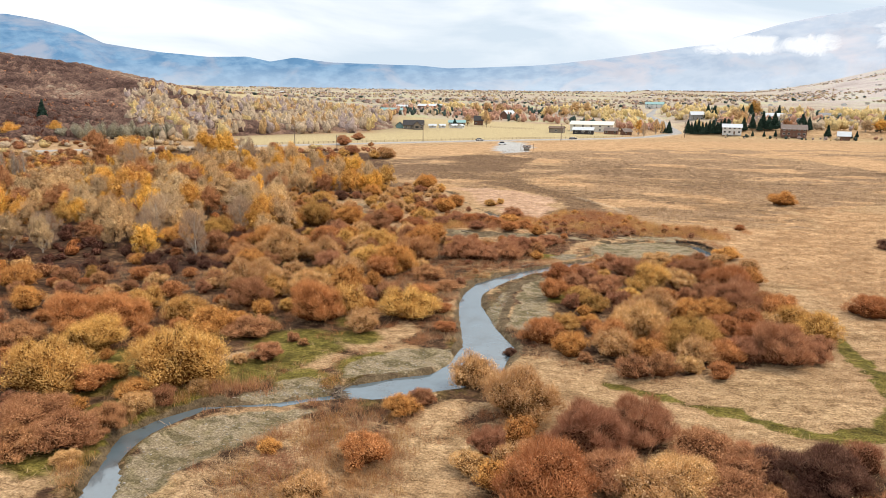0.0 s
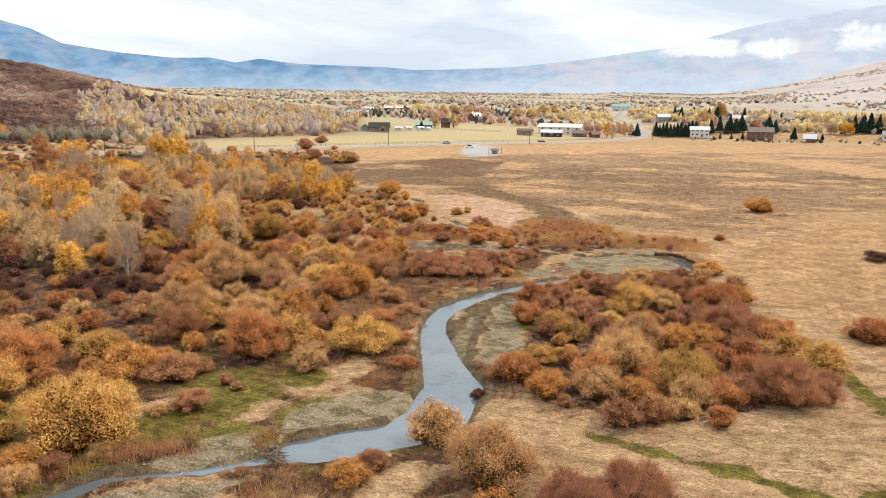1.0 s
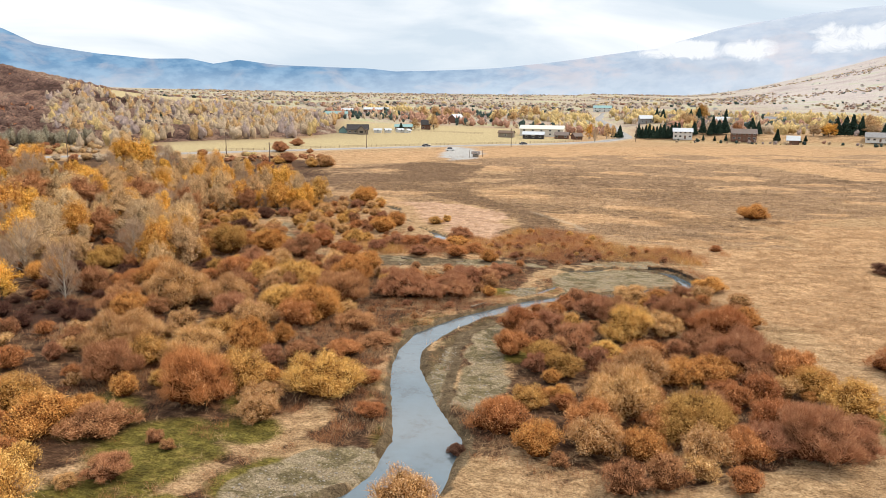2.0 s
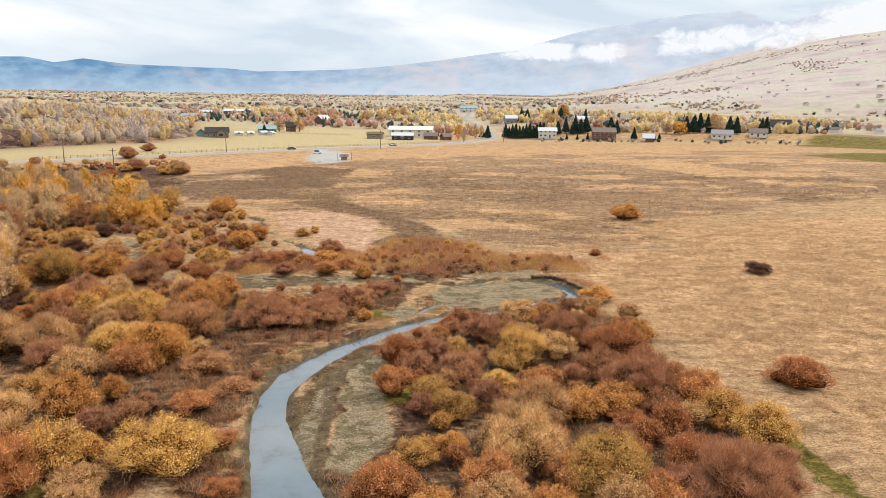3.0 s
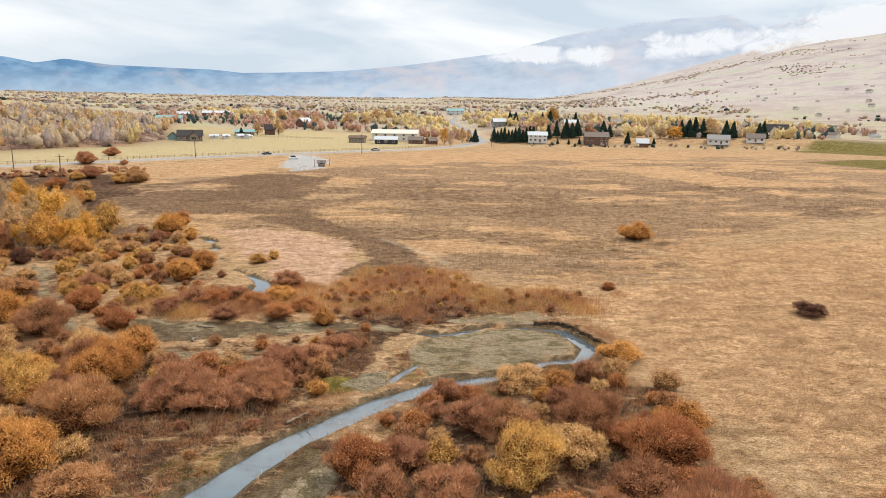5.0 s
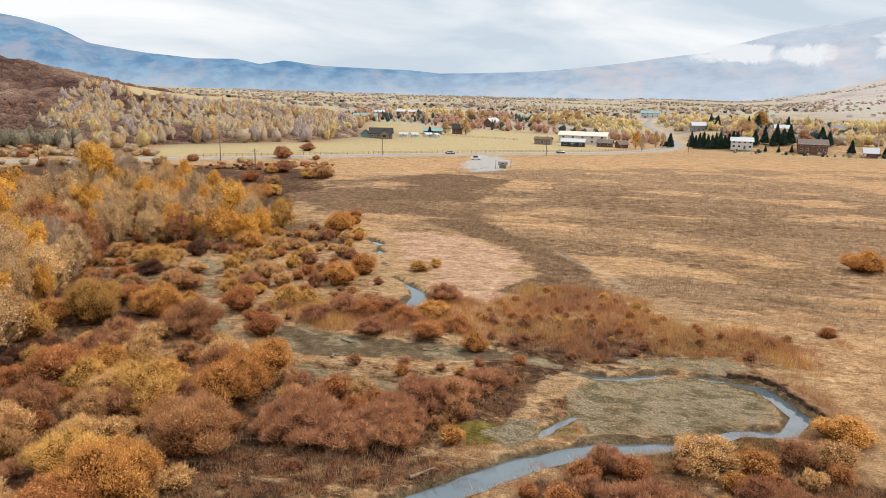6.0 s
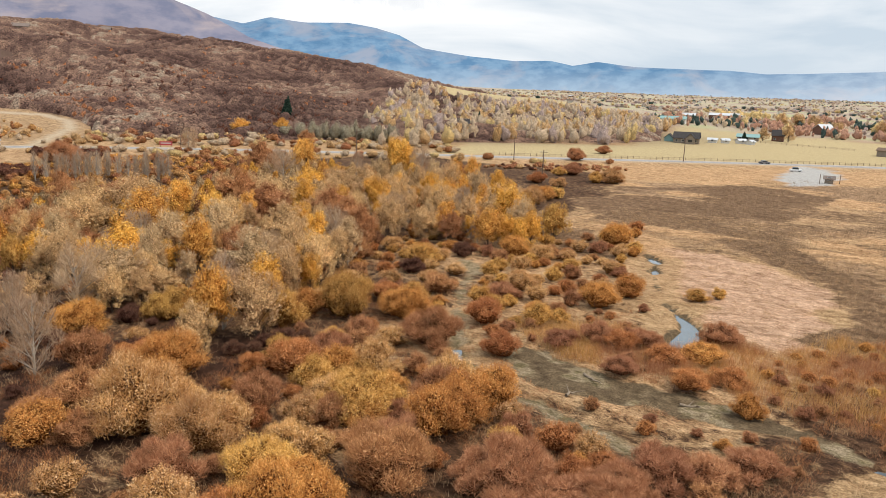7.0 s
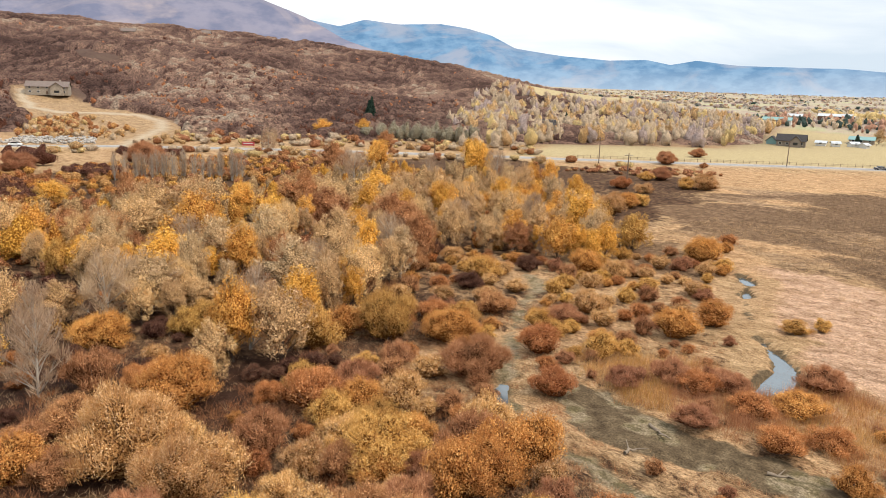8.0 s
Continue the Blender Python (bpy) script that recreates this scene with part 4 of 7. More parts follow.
    z["dirt"] = np.maximum(z["dirt"], 0.45 * ease(0.9, 0.3, d))
    d, _ = along(HIGHWAY, x, y)
    z["dirt"] = np.maximum(z["dirt"], 0.55 * ease(10, 6, d))
    return z


def growing(first, last, step, growth):
    out, v = [], first
    while abs(v) < abs(last):
        out.append(v)
        step *= growth
        v += step if last > first else -step
    return [*out, last]


def build_ground():
    xs = np.unique(np.concatenate([np.arange(-72, -40, 0.88), np.arange(-40, 22, 0.52), np.arange(22, 60.01, 0.88), np.arange(-540, -270, 3.9), np.arange(-270, -72, 3.2), np.arange(60.4, 210, 3.4), growing(-543, -4950, 4, 1.09), growing(212, 4950, 2.6, 1.09)]))
    ys = np.unique(np.concatenate([np.arange(28, 44, 0.88), np.arange(44, 142, 0.52), np.arange(142, 202.01, 0.88), np.arange(203, 480, 2.6), np.arange(-30, 28, 3), growing(482, 4950, 2.6, 1.07), growing(-33, -4950, 4, 1.25)]))
    X, Y = np.meshgrid(xs, ys)
    Z = ground_height(X, Y)
    nx, ny = len(xs), len(ys)
    i = np.arange((ny - 1) * (nx - 1))
    a = i // (nx - 1) * nx + i % (nx - 1)
    quads = np.stack([a, a + 1, a + nx + 1, a + nx], 1)
    me = fast_mesh("ground", np.stack([X, Y, Z], -1).reshape(-1, 3), quads, [GROUND])
    me.polygons.foreach_set("use_smooth", np.ones(len(quads), bool))
    z = zones(X, Y)
    for key, names in (("zone_a", ("gravel", "green", "mud")), ("zone_b", ("reed", "pale", "brush")), ("zone_c", ("field", "town", "hill")), ("zone_d", ("slope", "lot", "dirt")), ("zone_e", ("shaded_litter", "dark", "pink"))):
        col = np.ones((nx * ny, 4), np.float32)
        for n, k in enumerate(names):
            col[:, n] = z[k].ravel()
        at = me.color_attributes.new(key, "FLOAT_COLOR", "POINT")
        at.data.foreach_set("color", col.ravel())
    return tagged(new("ground", me), "autumn valley floor of dry grass, brush litter and gravel bars", "ground", kind="structure")


build_ground()


def sheet(name, x0, x1, y0, y1, z, mt, label, step=3.0):
    xs, ys = np.arange(x0, x1 + step, step), np.arange(y0, y1 + step, step)
    X, Y = np.meshgrid(xs, ys)
    nx, ny = len(xs), len(ys)
    i = np.arange((ny - 1) * (nx - 1))
    a = i // (nx - 1) * nx + i % (nx - 1)
    me = fast_mesh(name, np.stack([X, Y, np.full(X.shape, z)], -1).reshape(-1, 3), np.stack([a, a + 1, a + nx + 1, a + nx], 1), [mt])
    return tagged(new(name, me), label, "water", kind="structure")


sheet("water", -48, 32, -80, 205, -0.44, WATER, "still grey-blue river water between gravel bars")


def ribbon(name, points, width, lift, mt, label, category, offset=0.0, parent=None):
    """A strip with thickness that follows a line over the ground."""
    pts = []
    for (ax, ay), (bx, by) in zip(points[:-1], points[1:]):
        n = max(1, int(math.hypot(bx - ax, by - ay) / 6))
        pts += [(ax + (bx - ax) * k / n, ay + (by - ay) * k / n) for k in range(n)]
    pts = np.array([*pts, points[-1][:2]])
    way = np.gradient(pts, axis=0)
    way /= np.linalg.norm(way, axis=1)[:, None]
    side = np.stack([-way[:, 1], way[:, 0]], 1)
    z = np.maximum(far_height(pts[:, 0], pts[:, 1]) + 0.9, 0.9) + lift
    l, r = pts + side * (offset + width / 2), pts + side * (offset - width / 2)
    v = np.concatenate([np.c_[l, z], np.c_[r, z], np.c_[l + side * 0.3, z - 0.5], np.c_[r - side * 0.3, z - 0.5]])
    n, i = len(pts), np.arange(len(pts) - 1)
    f = np.concatenate([np.stack([i, i + n, i + n + 1, i + 1], 1), np.stack([i + 2 * n, i, i + 1, i + 1 + 2 * n], 1), np.stack([i + n, i + 3 * n, i + 1 + 3 * n, i + 1 + n], 1)])
    ob = new(name, fast_mesh(name, v, f, [mt]))
    ob.parent = parent
    return ob if parent else tagged(ob, label, category, kind="structure")


highway = ribbon("road", HIGHWAY, 8.4, 0.06, ASPHALT, "two-lane grey asphalt highway across the valley", "road")
for off in (-3.6, 3.6):
    ribbon("edge_line", HIGHWAY[:16], 0.22, 0.07, PAINT_LINE, "", "", off, highway)


# ---------------------------------------------------------------- mountains and low cloud
def mountain_material(name, west, east):
    """Slopes with haze painted into their colour, blue in the west and paler towards the east of the valley."""
    m, nt, b = material(name, 1.0, 0.0)
    P = nt.nodes.new("ShaderNodeTexCoord").outputs["Object"]
    lie = nt.nodes.new("ShaderNodeAttribute")
    lie.attribute_name = "lie"
    grain, broad = noise_of(nt, 0.008, 8.0, 0.62, lie.outputs["Vector"]), noise_of(nt, 0.0024, 6.0, 0.6, lie.outputs["Vector"], None, 0.8)
    tones = []
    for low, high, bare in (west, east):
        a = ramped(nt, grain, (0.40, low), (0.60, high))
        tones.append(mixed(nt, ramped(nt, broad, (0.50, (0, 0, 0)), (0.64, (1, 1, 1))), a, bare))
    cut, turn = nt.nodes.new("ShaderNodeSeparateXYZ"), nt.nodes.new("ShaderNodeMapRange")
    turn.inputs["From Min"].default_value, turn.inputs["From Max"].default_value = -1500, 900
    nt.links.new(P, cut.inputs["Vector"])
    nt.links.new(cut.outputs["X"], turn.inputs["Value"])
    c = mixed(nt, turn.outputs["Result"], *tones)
    # haze thickening towards the foot, painted as a pale mix by height
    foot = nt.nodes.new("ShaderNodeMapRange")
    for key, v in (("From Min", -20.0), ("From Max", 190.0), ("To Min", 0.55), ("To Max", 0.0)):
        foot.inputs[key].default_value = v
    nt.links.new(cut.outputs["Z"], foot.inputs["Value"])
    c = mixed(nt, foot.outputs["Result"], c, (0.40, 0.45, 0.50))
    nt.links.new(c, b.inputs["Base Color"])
    # a faint emission lifts the slopes as haze would
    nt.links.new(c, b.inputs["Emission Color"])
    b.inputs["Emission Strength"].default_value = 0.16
    return m


def range_mesh(name, azs, elevs, near, far, mt, seed, label, rough=1.0):
    """A mountain range from its skyline: azimuth and elevation in degrees, seen from above the river."""
    az = np.arange(azs[0], azs[-1], 0.22)
    t = np.linspace(0, 1.25, 40)
    A, T = np.meshgrid(np.radians(az), t)
    el = np.interp(az, azs, elevs)[None, :]
    R = near + (far - near) * T
    X, Y = R * np.sin(A), R * np.cos(A) + 40
    top = 26 + far * np.tan(np.radians(el))
    prof = np.where(T < 1, T ** 1.15, 1 - (T - 1) * 2.2)
    spur = (fbm(X, Y, 620, seed, 4) - 0.5) * 1.5 * np.minimum(T, 1) * (1 - 0.85 * ease(0.72, 1.0, T)) + (np.abs(fbm(X, Y, 260, seed + 3, 3) - 0.5) - 0.12) * -0.55 * ease(0, 0.3, T) * (1 - 0.9 * ease(0.8, 1.0, T))
    jag = (fbm(X, Y, 330, seed + 7, 4) - 0.5) * 0.10 * rough * ease(0.5, 1.0, T)
    Z = -30 + (top + 30) * np.clip(prof + spur * 0.34 * (1 - 0.4 * prof) + jag, -0.2, 1.2)
    nx, ny = len(az), len(t)
    i = np.arange((ny - 1) * (nx - 1))
    a = i // (nx - 1) * nx + i % (nx - 1)
    me = fast_mesh(name, np.stack([X, Y, Z], -1).reshape(-1, 3), np.stack([a, a + nx, a + nx + 1, a + 1], 1), [mt])
    me.polygons.foreach_set("use_smooth", np.ones(len(me.polygons), bool))
    lie = np.stack([A * far + 0.5 * Z, 0.12 * R, 2.2 * Z - 0.3 * A * far], -1).astype(np.float32)
    me.attributes.new("lie", "FLOAT_VECTOR", "POINT").data.foreach_set("vector", lie.ravel())
    return tagged(new(name, me), label, "mountain", kind="structure")


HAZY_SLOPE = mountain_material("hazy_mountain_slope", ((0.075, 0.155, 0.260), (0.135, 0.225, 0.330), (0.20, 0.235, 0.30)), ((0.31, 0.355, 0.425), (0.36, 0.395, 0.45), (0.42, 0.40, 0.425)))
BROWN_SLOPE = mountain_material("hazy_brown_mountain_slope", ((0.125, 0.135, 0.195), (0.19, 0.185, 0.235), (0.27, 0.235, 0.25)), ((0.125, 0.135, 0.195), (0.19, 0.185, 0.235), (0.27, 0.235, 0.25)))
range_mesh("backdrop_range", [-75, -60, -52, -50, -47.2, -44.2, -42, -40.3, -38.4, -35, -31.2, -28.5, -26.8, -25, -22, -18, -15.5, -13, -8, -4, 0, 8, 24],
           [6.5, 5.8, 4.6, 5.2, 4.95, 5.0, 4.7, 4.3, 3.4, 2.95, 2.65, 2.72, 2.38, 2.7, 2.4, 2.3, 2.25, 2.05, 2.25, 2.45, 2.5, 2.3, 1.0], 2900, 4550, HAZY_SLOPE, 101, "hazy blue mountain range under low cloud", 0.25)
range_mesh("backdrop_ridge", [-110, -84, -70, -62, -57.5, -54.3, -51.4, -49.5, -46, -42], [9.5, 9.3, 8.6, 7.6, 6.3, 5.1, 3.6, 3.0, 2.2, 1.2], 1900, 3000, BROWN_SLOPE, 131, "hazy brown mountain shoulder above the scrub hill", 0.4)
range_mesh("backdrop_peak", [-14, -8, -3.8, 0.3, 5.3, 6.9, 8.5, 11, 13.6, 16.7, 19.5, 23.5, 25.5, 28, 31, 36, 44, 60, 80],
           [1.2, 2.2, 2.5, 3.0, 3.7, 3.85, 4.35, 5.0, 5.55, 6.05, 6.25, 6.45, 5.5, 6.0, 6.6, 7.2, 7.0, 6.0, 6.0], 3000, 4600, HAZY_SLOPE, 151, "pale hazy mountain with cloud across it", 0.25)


def cloud_material():
    m = bpy.data.materials.new("low_cloud")
    m.use_nodes = True
    nt = m.node_tree
    nt.nodes.clear()
    # the white emission stands in for daylight on the cloud
    out, clear, glow = add(nt, "ShaderNodeOutputMaterial"), add(nt, "ShaderNodeBsdfTransparent"), add(nt, "ShaderNodeEmission", Color=(0.95, 0.97, 1.0, 1), Strength=0.97)
    at = nt.nodes.new("ShaderNodeAttribute")
    at.attribute_name = "body"
    n = noise_of(nt, 0.010, 9.0, 0.58, None, (1, 1, 1.6), 0.8)
    sm = add(nt, "ShaderNodeMath")
    sm.operation = "ADD"
    nt.links.new(n, sm.inputs[0])
    nt.links.new(at.outputs["Fac"], sm.inputs[1])
    fac = ramped(nt, sm.outputs["Value"], (0.80, (0, 0, 0)), (1.22, (0.9, 0.9, 0.9)))
    mix = add(nt, "ShaderNodeMixShader")
    nt.links.new(fac, mix.inputs["Fac"])
    nt.links.new(clear.outputs["BSDF"], mix.inputs[1])
    nt.links.new(glow.outputs["Emission"], mix.inputs[2])
    nt.links.new(mix.outputs["Shader"], out.inputs["Surface"])
    return m


CLOUD = cloud_material()


def cloud_bank(az0, az1, el0, el1, r, label, body=0.62, tilt=0.0):
    """A drifting bank far off, thin at its rim; tilt: degrees by which it climbs per degree of azimuth."""
    A, E = np.meshgrid(np.linspace(0, 1, 48), np.linspace(0, 1, 16))
    az = np.radians(az0 + (az1 - az0) * A)
    el = np.radians(el0 + (el1 - el0) * E + tilt * (az1 - az0) * (A - 0.5))
    rr = r * (1 + 0.03 * np.sin(A * 9))
    v = np.stack([rr * np.sin(az), rr * np.cos(az) + 40, 26 + rr * np.tan(el)], -1).reshape(-1, 3)
    i = np.arange(15 * 47)
    a = i // 47 * 48 + i % 47
    me = fast_mesh("cloud_bank", v, np.stack([a, a + 1, a + 49, a + 48], 1), [CLOUD])
    rim = ease(0, 0.3, A) * ease(1, 0.7, A) * ease(0, 0.45, E) * ease(1, 0.6, E)
    col = np.ones((A.size, 4), np.float32)
    col[:, :3] = (body * rim).reshape(-1, 1)
    me.color_attributes.new("body", "FLOAT_COLOR", "POINT").data.foreach_set("color", col.ravel())
    ob = tagged(new("cloud_bank", me), label, "cloud", kind="structure")
    ob.visible_shadow = False
    return ob


cloud_bank(4, 17, 2.5, 5.0, 2500, "low white cloud lying across the mountain", 0.60)
cloud_bank(14, 32, 2.8, 6.4, 2450, "low white cloud lying across the mountain", 0.50, 0.06)
cloud_bank(22, 56, 3.0, 8.2, 2450, "low white cloud lying across the mountain", 0.80, 0.05)
cloud_bank(-52, -34, 5.6, 9.0, 2900, "grey cloud hiding the mountain tops", 0.42, -0.10)


# ---------------------------------------------------------------- shrubs and trees
def ground_at(x, y):
    return float(ground_height(np.array([x]), np.array([y]))[0])


BARE = {"d": 0.8, "g": 0.28, "o": 0.28, "r": 0.5, "t": 0.45, "b": 0.65, "p": 0.94, "y": 0.3, "q": 0.6}
WORDS = {"d": "dark maroon leafless willow brush", "g": "round willow shrub with golden autumn leaves", "o": "orange-leaved autumn willow shrub", "r": "rust-brown willow shrub, thinly leaved",
         "t": "tan willow shrub with fading leaves", "b": "brown half-bare willow shrub", "p": "leafless purple-brown willow shrub", "y": "olive-green shrub among the autumn willows"}
SHRUB_NAMES = {"d": "maroon_willow", "g": "golden_willow", "o": "orange_willow", "r": "rust_willow", "t": "tan_willow", "b": "brown_willow", "p": "bare_willow", "y": "olive_shrub"}
SHRUBS = {k: [shrub_meshes(100 * n + ord(k), k, 4600, BARE[k], 0.038) for n in range(3)] for k in WORDS}
SHRUBS_WIDE = {k: [shrub_meshes(100 * n + ord(k) + 57, k, 10200, BARE[k], 0.0235, (30, 15)) for n in range(2)] for k in WORDS}
SHRUBS_FEW = {k: [shrub_meshes(100 * n + ord(k) + 31, k, 1700, BARE[k], 0.054, (14, 7)) for n in range(2)] for k in WORDS}
rng = np.random.default_rng(7)
taken = []


def put_plant(name, meshes, part_names, x, y, wide, tall, label, category, group):
    z = ground_at(x, y)
    ob = thing(name, (x, y, z), label, category, group, turn=rng.uniform(0, 360))
    ob.scale = (wide * rng.uniform(0.93, 1.07), wide * rng.uniform(0.93, 1.07), tall)
    for me, nm in zip(meshes, part_names):
        part(nm, me, ob)
    taken.append((x, y, wide if category == "shrub" else 0.26 * wide))
    return ob


def put_shrub(kind, x, y, r, h=0.0, few=False):
    pool = (SHRUBS_FEW if few else SHRUBS_WIDE if r > 3.0 else SHRUBS)[kind]
    tall = 0.78 * h if h else 0.80 * r * rng.uniform(0.9, 1.15)
    r = r * 1.14 if h else r
    put_plant(SHRUB_NAMES[kind], pool[rng.integers(len(pool))], ("branchwork", "crown"), x, y, r, tall, WORDS[kind], "shrub", "willow shrubs on the valley floor")


# willow shrubs that stand out: x, y, radius, height
WILLOWS_B_0 = [(-35.4, 46.6, 1.7, 1.9), (-34.0, 51.6, 1.4, 1.7), (-35.0, 44.2, 1.3, 1.2), (-40.5, 79.2, 3.3, 3.7), (-35.2, 69.6, 2.9, 2.3), (-31.7, 121.9, 2.9, 3.5), (-22.8, 98.8, 2.8, 2), (-18.9, 93.4, 2.3, 1.4), (7.7, 107.1, 2.7, 2.7), (14.7, 107.8, 3.3, 3.3), (15.8, 97.7, 2.7, 2.7), (21.7, 93.6, 2.5, 2.5), (-74.1, 155.6, 2.5, 3.5), (-53.4, 149.1, 2.7, 2.7), (-61.6, 106.3, 2.7, 3.8), (-54.5, 102.4, 2.8, 2.8), (-53.7, 98.8, 2.1, 2.3), (-48.2, 99.1, 2.2, 2.2), (-42.9, 111, 2.5, 3), (-36.4, 113.3, 1.9, 2.3), (-86.2, 237.1, 2.8, 3.1), (-56.4, 59.8, 2.5, 2.7), (9.9, 53, 3, 2.4), (10.8, 46.6, 2.9, 2.6), (-12.6, 57, 1.4, 1.4), (-36.9, 43.6, 3, 2.4), (-27.6, 109.3, 3.9, 4.3)]
WILLOWS_B_1 = [(-39, 41.5, 2.5, 2), (-40.5, 44.6, 3.6, 2.9), (-41.8, 133.1, 3.4, 3.7)]
WILLOWS_D_0 = [(-7.3, 72.7, 0.8, 0.8), (51.3, 140.4, 2.2, 1.8), (-79.5, 165.5, 1.6, 2), (-63.7, 169.4, 2.1, 2.3), (-62.7, 155.1, 2.1, 2.1), (14, 51.4, 2.3, 2.1), (17.2, 50, 3.3, 3.3), (-7, 72.1, 0.8, 0.8)]
WILLOWS_G_0 = [(-52.6, 142.7, 2.3, 2.7), (-39.9, 84.1, 2.6, 2.9), (-35.8, 91.8, 2.3, 2.6), (-28.3, 79.8, 3, 3.7), (-20.3, 80.2, 3.5, 3.7), (-36.1, 116.3, 3.6, 3.6), (-33.4, 103.8, 3.1, 3.4), (8.1, 100.4, 3.3, 3.7), (5.3, 93.9, 2.2, 1.9), (-2.1, 80.8, 1.8, 2), (23.4, 87.8, 2.5, 2.7), (25.2, 83.8, 2.7, 3.1), (-87.7, 168.8, 2.1, 3.2), (-65.2, 160.8, 2.8, 3.3), (-67, 183.2, 1.4, 1.7), (-58, 126.8, 2.9, 4.1), (-52.2, 139.6, 2, 2.4), (-42.8, 117.4, 2.2, 2.9), (-50.6, 127.2, 1.4, 1.4), (-37.3, 119.2, 1.7, 2), (-36.5, 146.3, 2.1, 2.6), (-34.9, 148.6, 1.5, 1.7), (-46.3, 148.9, 1.8, 2.4), (-42.9, 147.7, 1.5, 1.7)]
WILLOWS_G_1 = [(-93.4, 283.8, 2.6, 3.2), (-84.8, 241.2, 2.4, 2.9), (-25.4, 169.2, 1.8, 1.6), (-23.4, 171.9, 1.2, 1.4), (-45.6, 51.6, 4.4, 4.8), (-48.4, 61.2, 3.3, 3.6), (-35.3, 55.9, 4.9, 5.6), (-51.9, 74.6, 2.6, 2.9), (-44.5, 71.5, 2.8, 3.1), (-92.1, 280.5, 2.6, 2.6), (-109.3, 289.1, 2.8, 2.8), (-169.9, 137, 3.9, 3.9)]
WILLOWS_O_0 = [(-58.8, 130.9, 2.7, 3), (-50.2, 97.2, 2.7, 3), (-31.3, 89.3, 2.6, 3.4), (-29, 92.3, 1.4, 2.2), (-29.4, 121.7, 2.9, 3.5), (-43.1, 120.5, 2.2, 2.8), (-29.4, 104.1, 2.5, 2.9), (22.3, 108, 2.5, 2.5), (21.6, 123.8, 2.5, 2), (11.7, 88.2, 2.4, 2.4), (15.1, 89.2, 2.5, 2.5), (0.7, 82.7, 1.3, 1.3), (-0.9, 72.5, 2, 2.5), (6.8, 73.3, 2.1, 2.3), (44.4, 191.6, 3.6, 3.6), (-57.6, 175.5, 2.6, 3.6), (-71.4, 110.6, 3.2, 3.6), (-53.7, 109.9, 3.6, 4.3), (-29.2, 117.3, 2.8, 3.7), (-34.3, 114.7, 1.8, 2), (-34.2, 157.7, 2.8, 3.3), (-32.9, 164.6, 2.4, 3.1), (-48.3, 195.6, 3.3, 4), (-10.9, 137.2, 1.5, 2)]
WILLOWS_O_1 = [(-17.7, 146.8, 2.3, 1.8), (-36.6, 51.7, 2.1, 1.8), (-39.7, 68.5, 3, 3), (-38.4, 72.1, 1.8, 1.6), (-74.1, 78.3, 2.7, 3.2), (-65.7, 70.8, 2.2, 2.7), (-13.9, 55.3, 1.7, 1.5), (-21.5, 46.4, 1.1, 1), (-29, 119, 3.1, 3.7), (-28.3, 124.3, 2.7, 3.6), (-36.3, 120.1, 2, 2.4), (-28.5, 101.4, 3.7, 4.5), (-10.7, 129.2, 0.7, 0.9), (-49.9, 138.3, 3.1, 3.7), (-85.2, 235.4, 3.5, 3.5)]
WILLOWS_P_0 = [(-38.6, 99.9, 2.7, 3), (-20.3, 114, 3.7, 3.3), (-29.6, 113.2, 2.5, 2.5), (-14, 116.4, 3.1, 2.5), (-17.1, 112.9, 2.9, 2.3), (-22, 113.7, 2.7, 2.4), (2.3, 97, 2.6, 2.6), (-1, 101.9, 2.4, 2.4), (5.2, 108.3, 2.7, 2.7), (18, 92.3, 3.3, 4), (19.4, 75.4, 3.3, 3.9), (16.2, 75.1, 2.5, 2.5), (22.6, 76.5, 2.2, 2.2), (-45, 151.9, 2.4, 2.4), (-45.8, 122.2, 2.6, 3.1), (-32.6, 117.1, 1.6, 1.8), (-17.9, 153.9, 2.5, 2.5), (-28.5, 145.3, 2.3, 2.1), (-30.9, 141.5, 2.1, 1.8), (-23.9, 147.2, 2.1, 1.9), (-23, 138.4, 2, 1.6), (-30.4, 63.6, 1.8, 1.6), (-5.7, 50.4, 1.7, 2.1), (1.8, 52.2, 3.4, 3.7)]
WILLOWS_P_1 = [(5.3, 54.9, 3.1, 3.4), (3.3, 47.9, 2.5, 2.5), (12.9, 51.6, 2.5, 2.3), (-12.8, 121.4, 2.8, 2.5), (-13.2, 114.1, 2.4, 2.2), (-16.5, 114.6, 2.3, 1.8), (-10.2, 123, 2.5, 2), (-8, 126.6, 2.4, 1.9), (-107.5, 294.8, 3.8, 3.8), (-138.9, 388.5, 3.7, 3.7), (-128.8, 339.9, 4.6, 4.6), (-224.2, 181.9, 6.8, 6.8), (-223.5, 145.1, 5.5, 5.5), (-220.7, 211.3, 3, 3)]
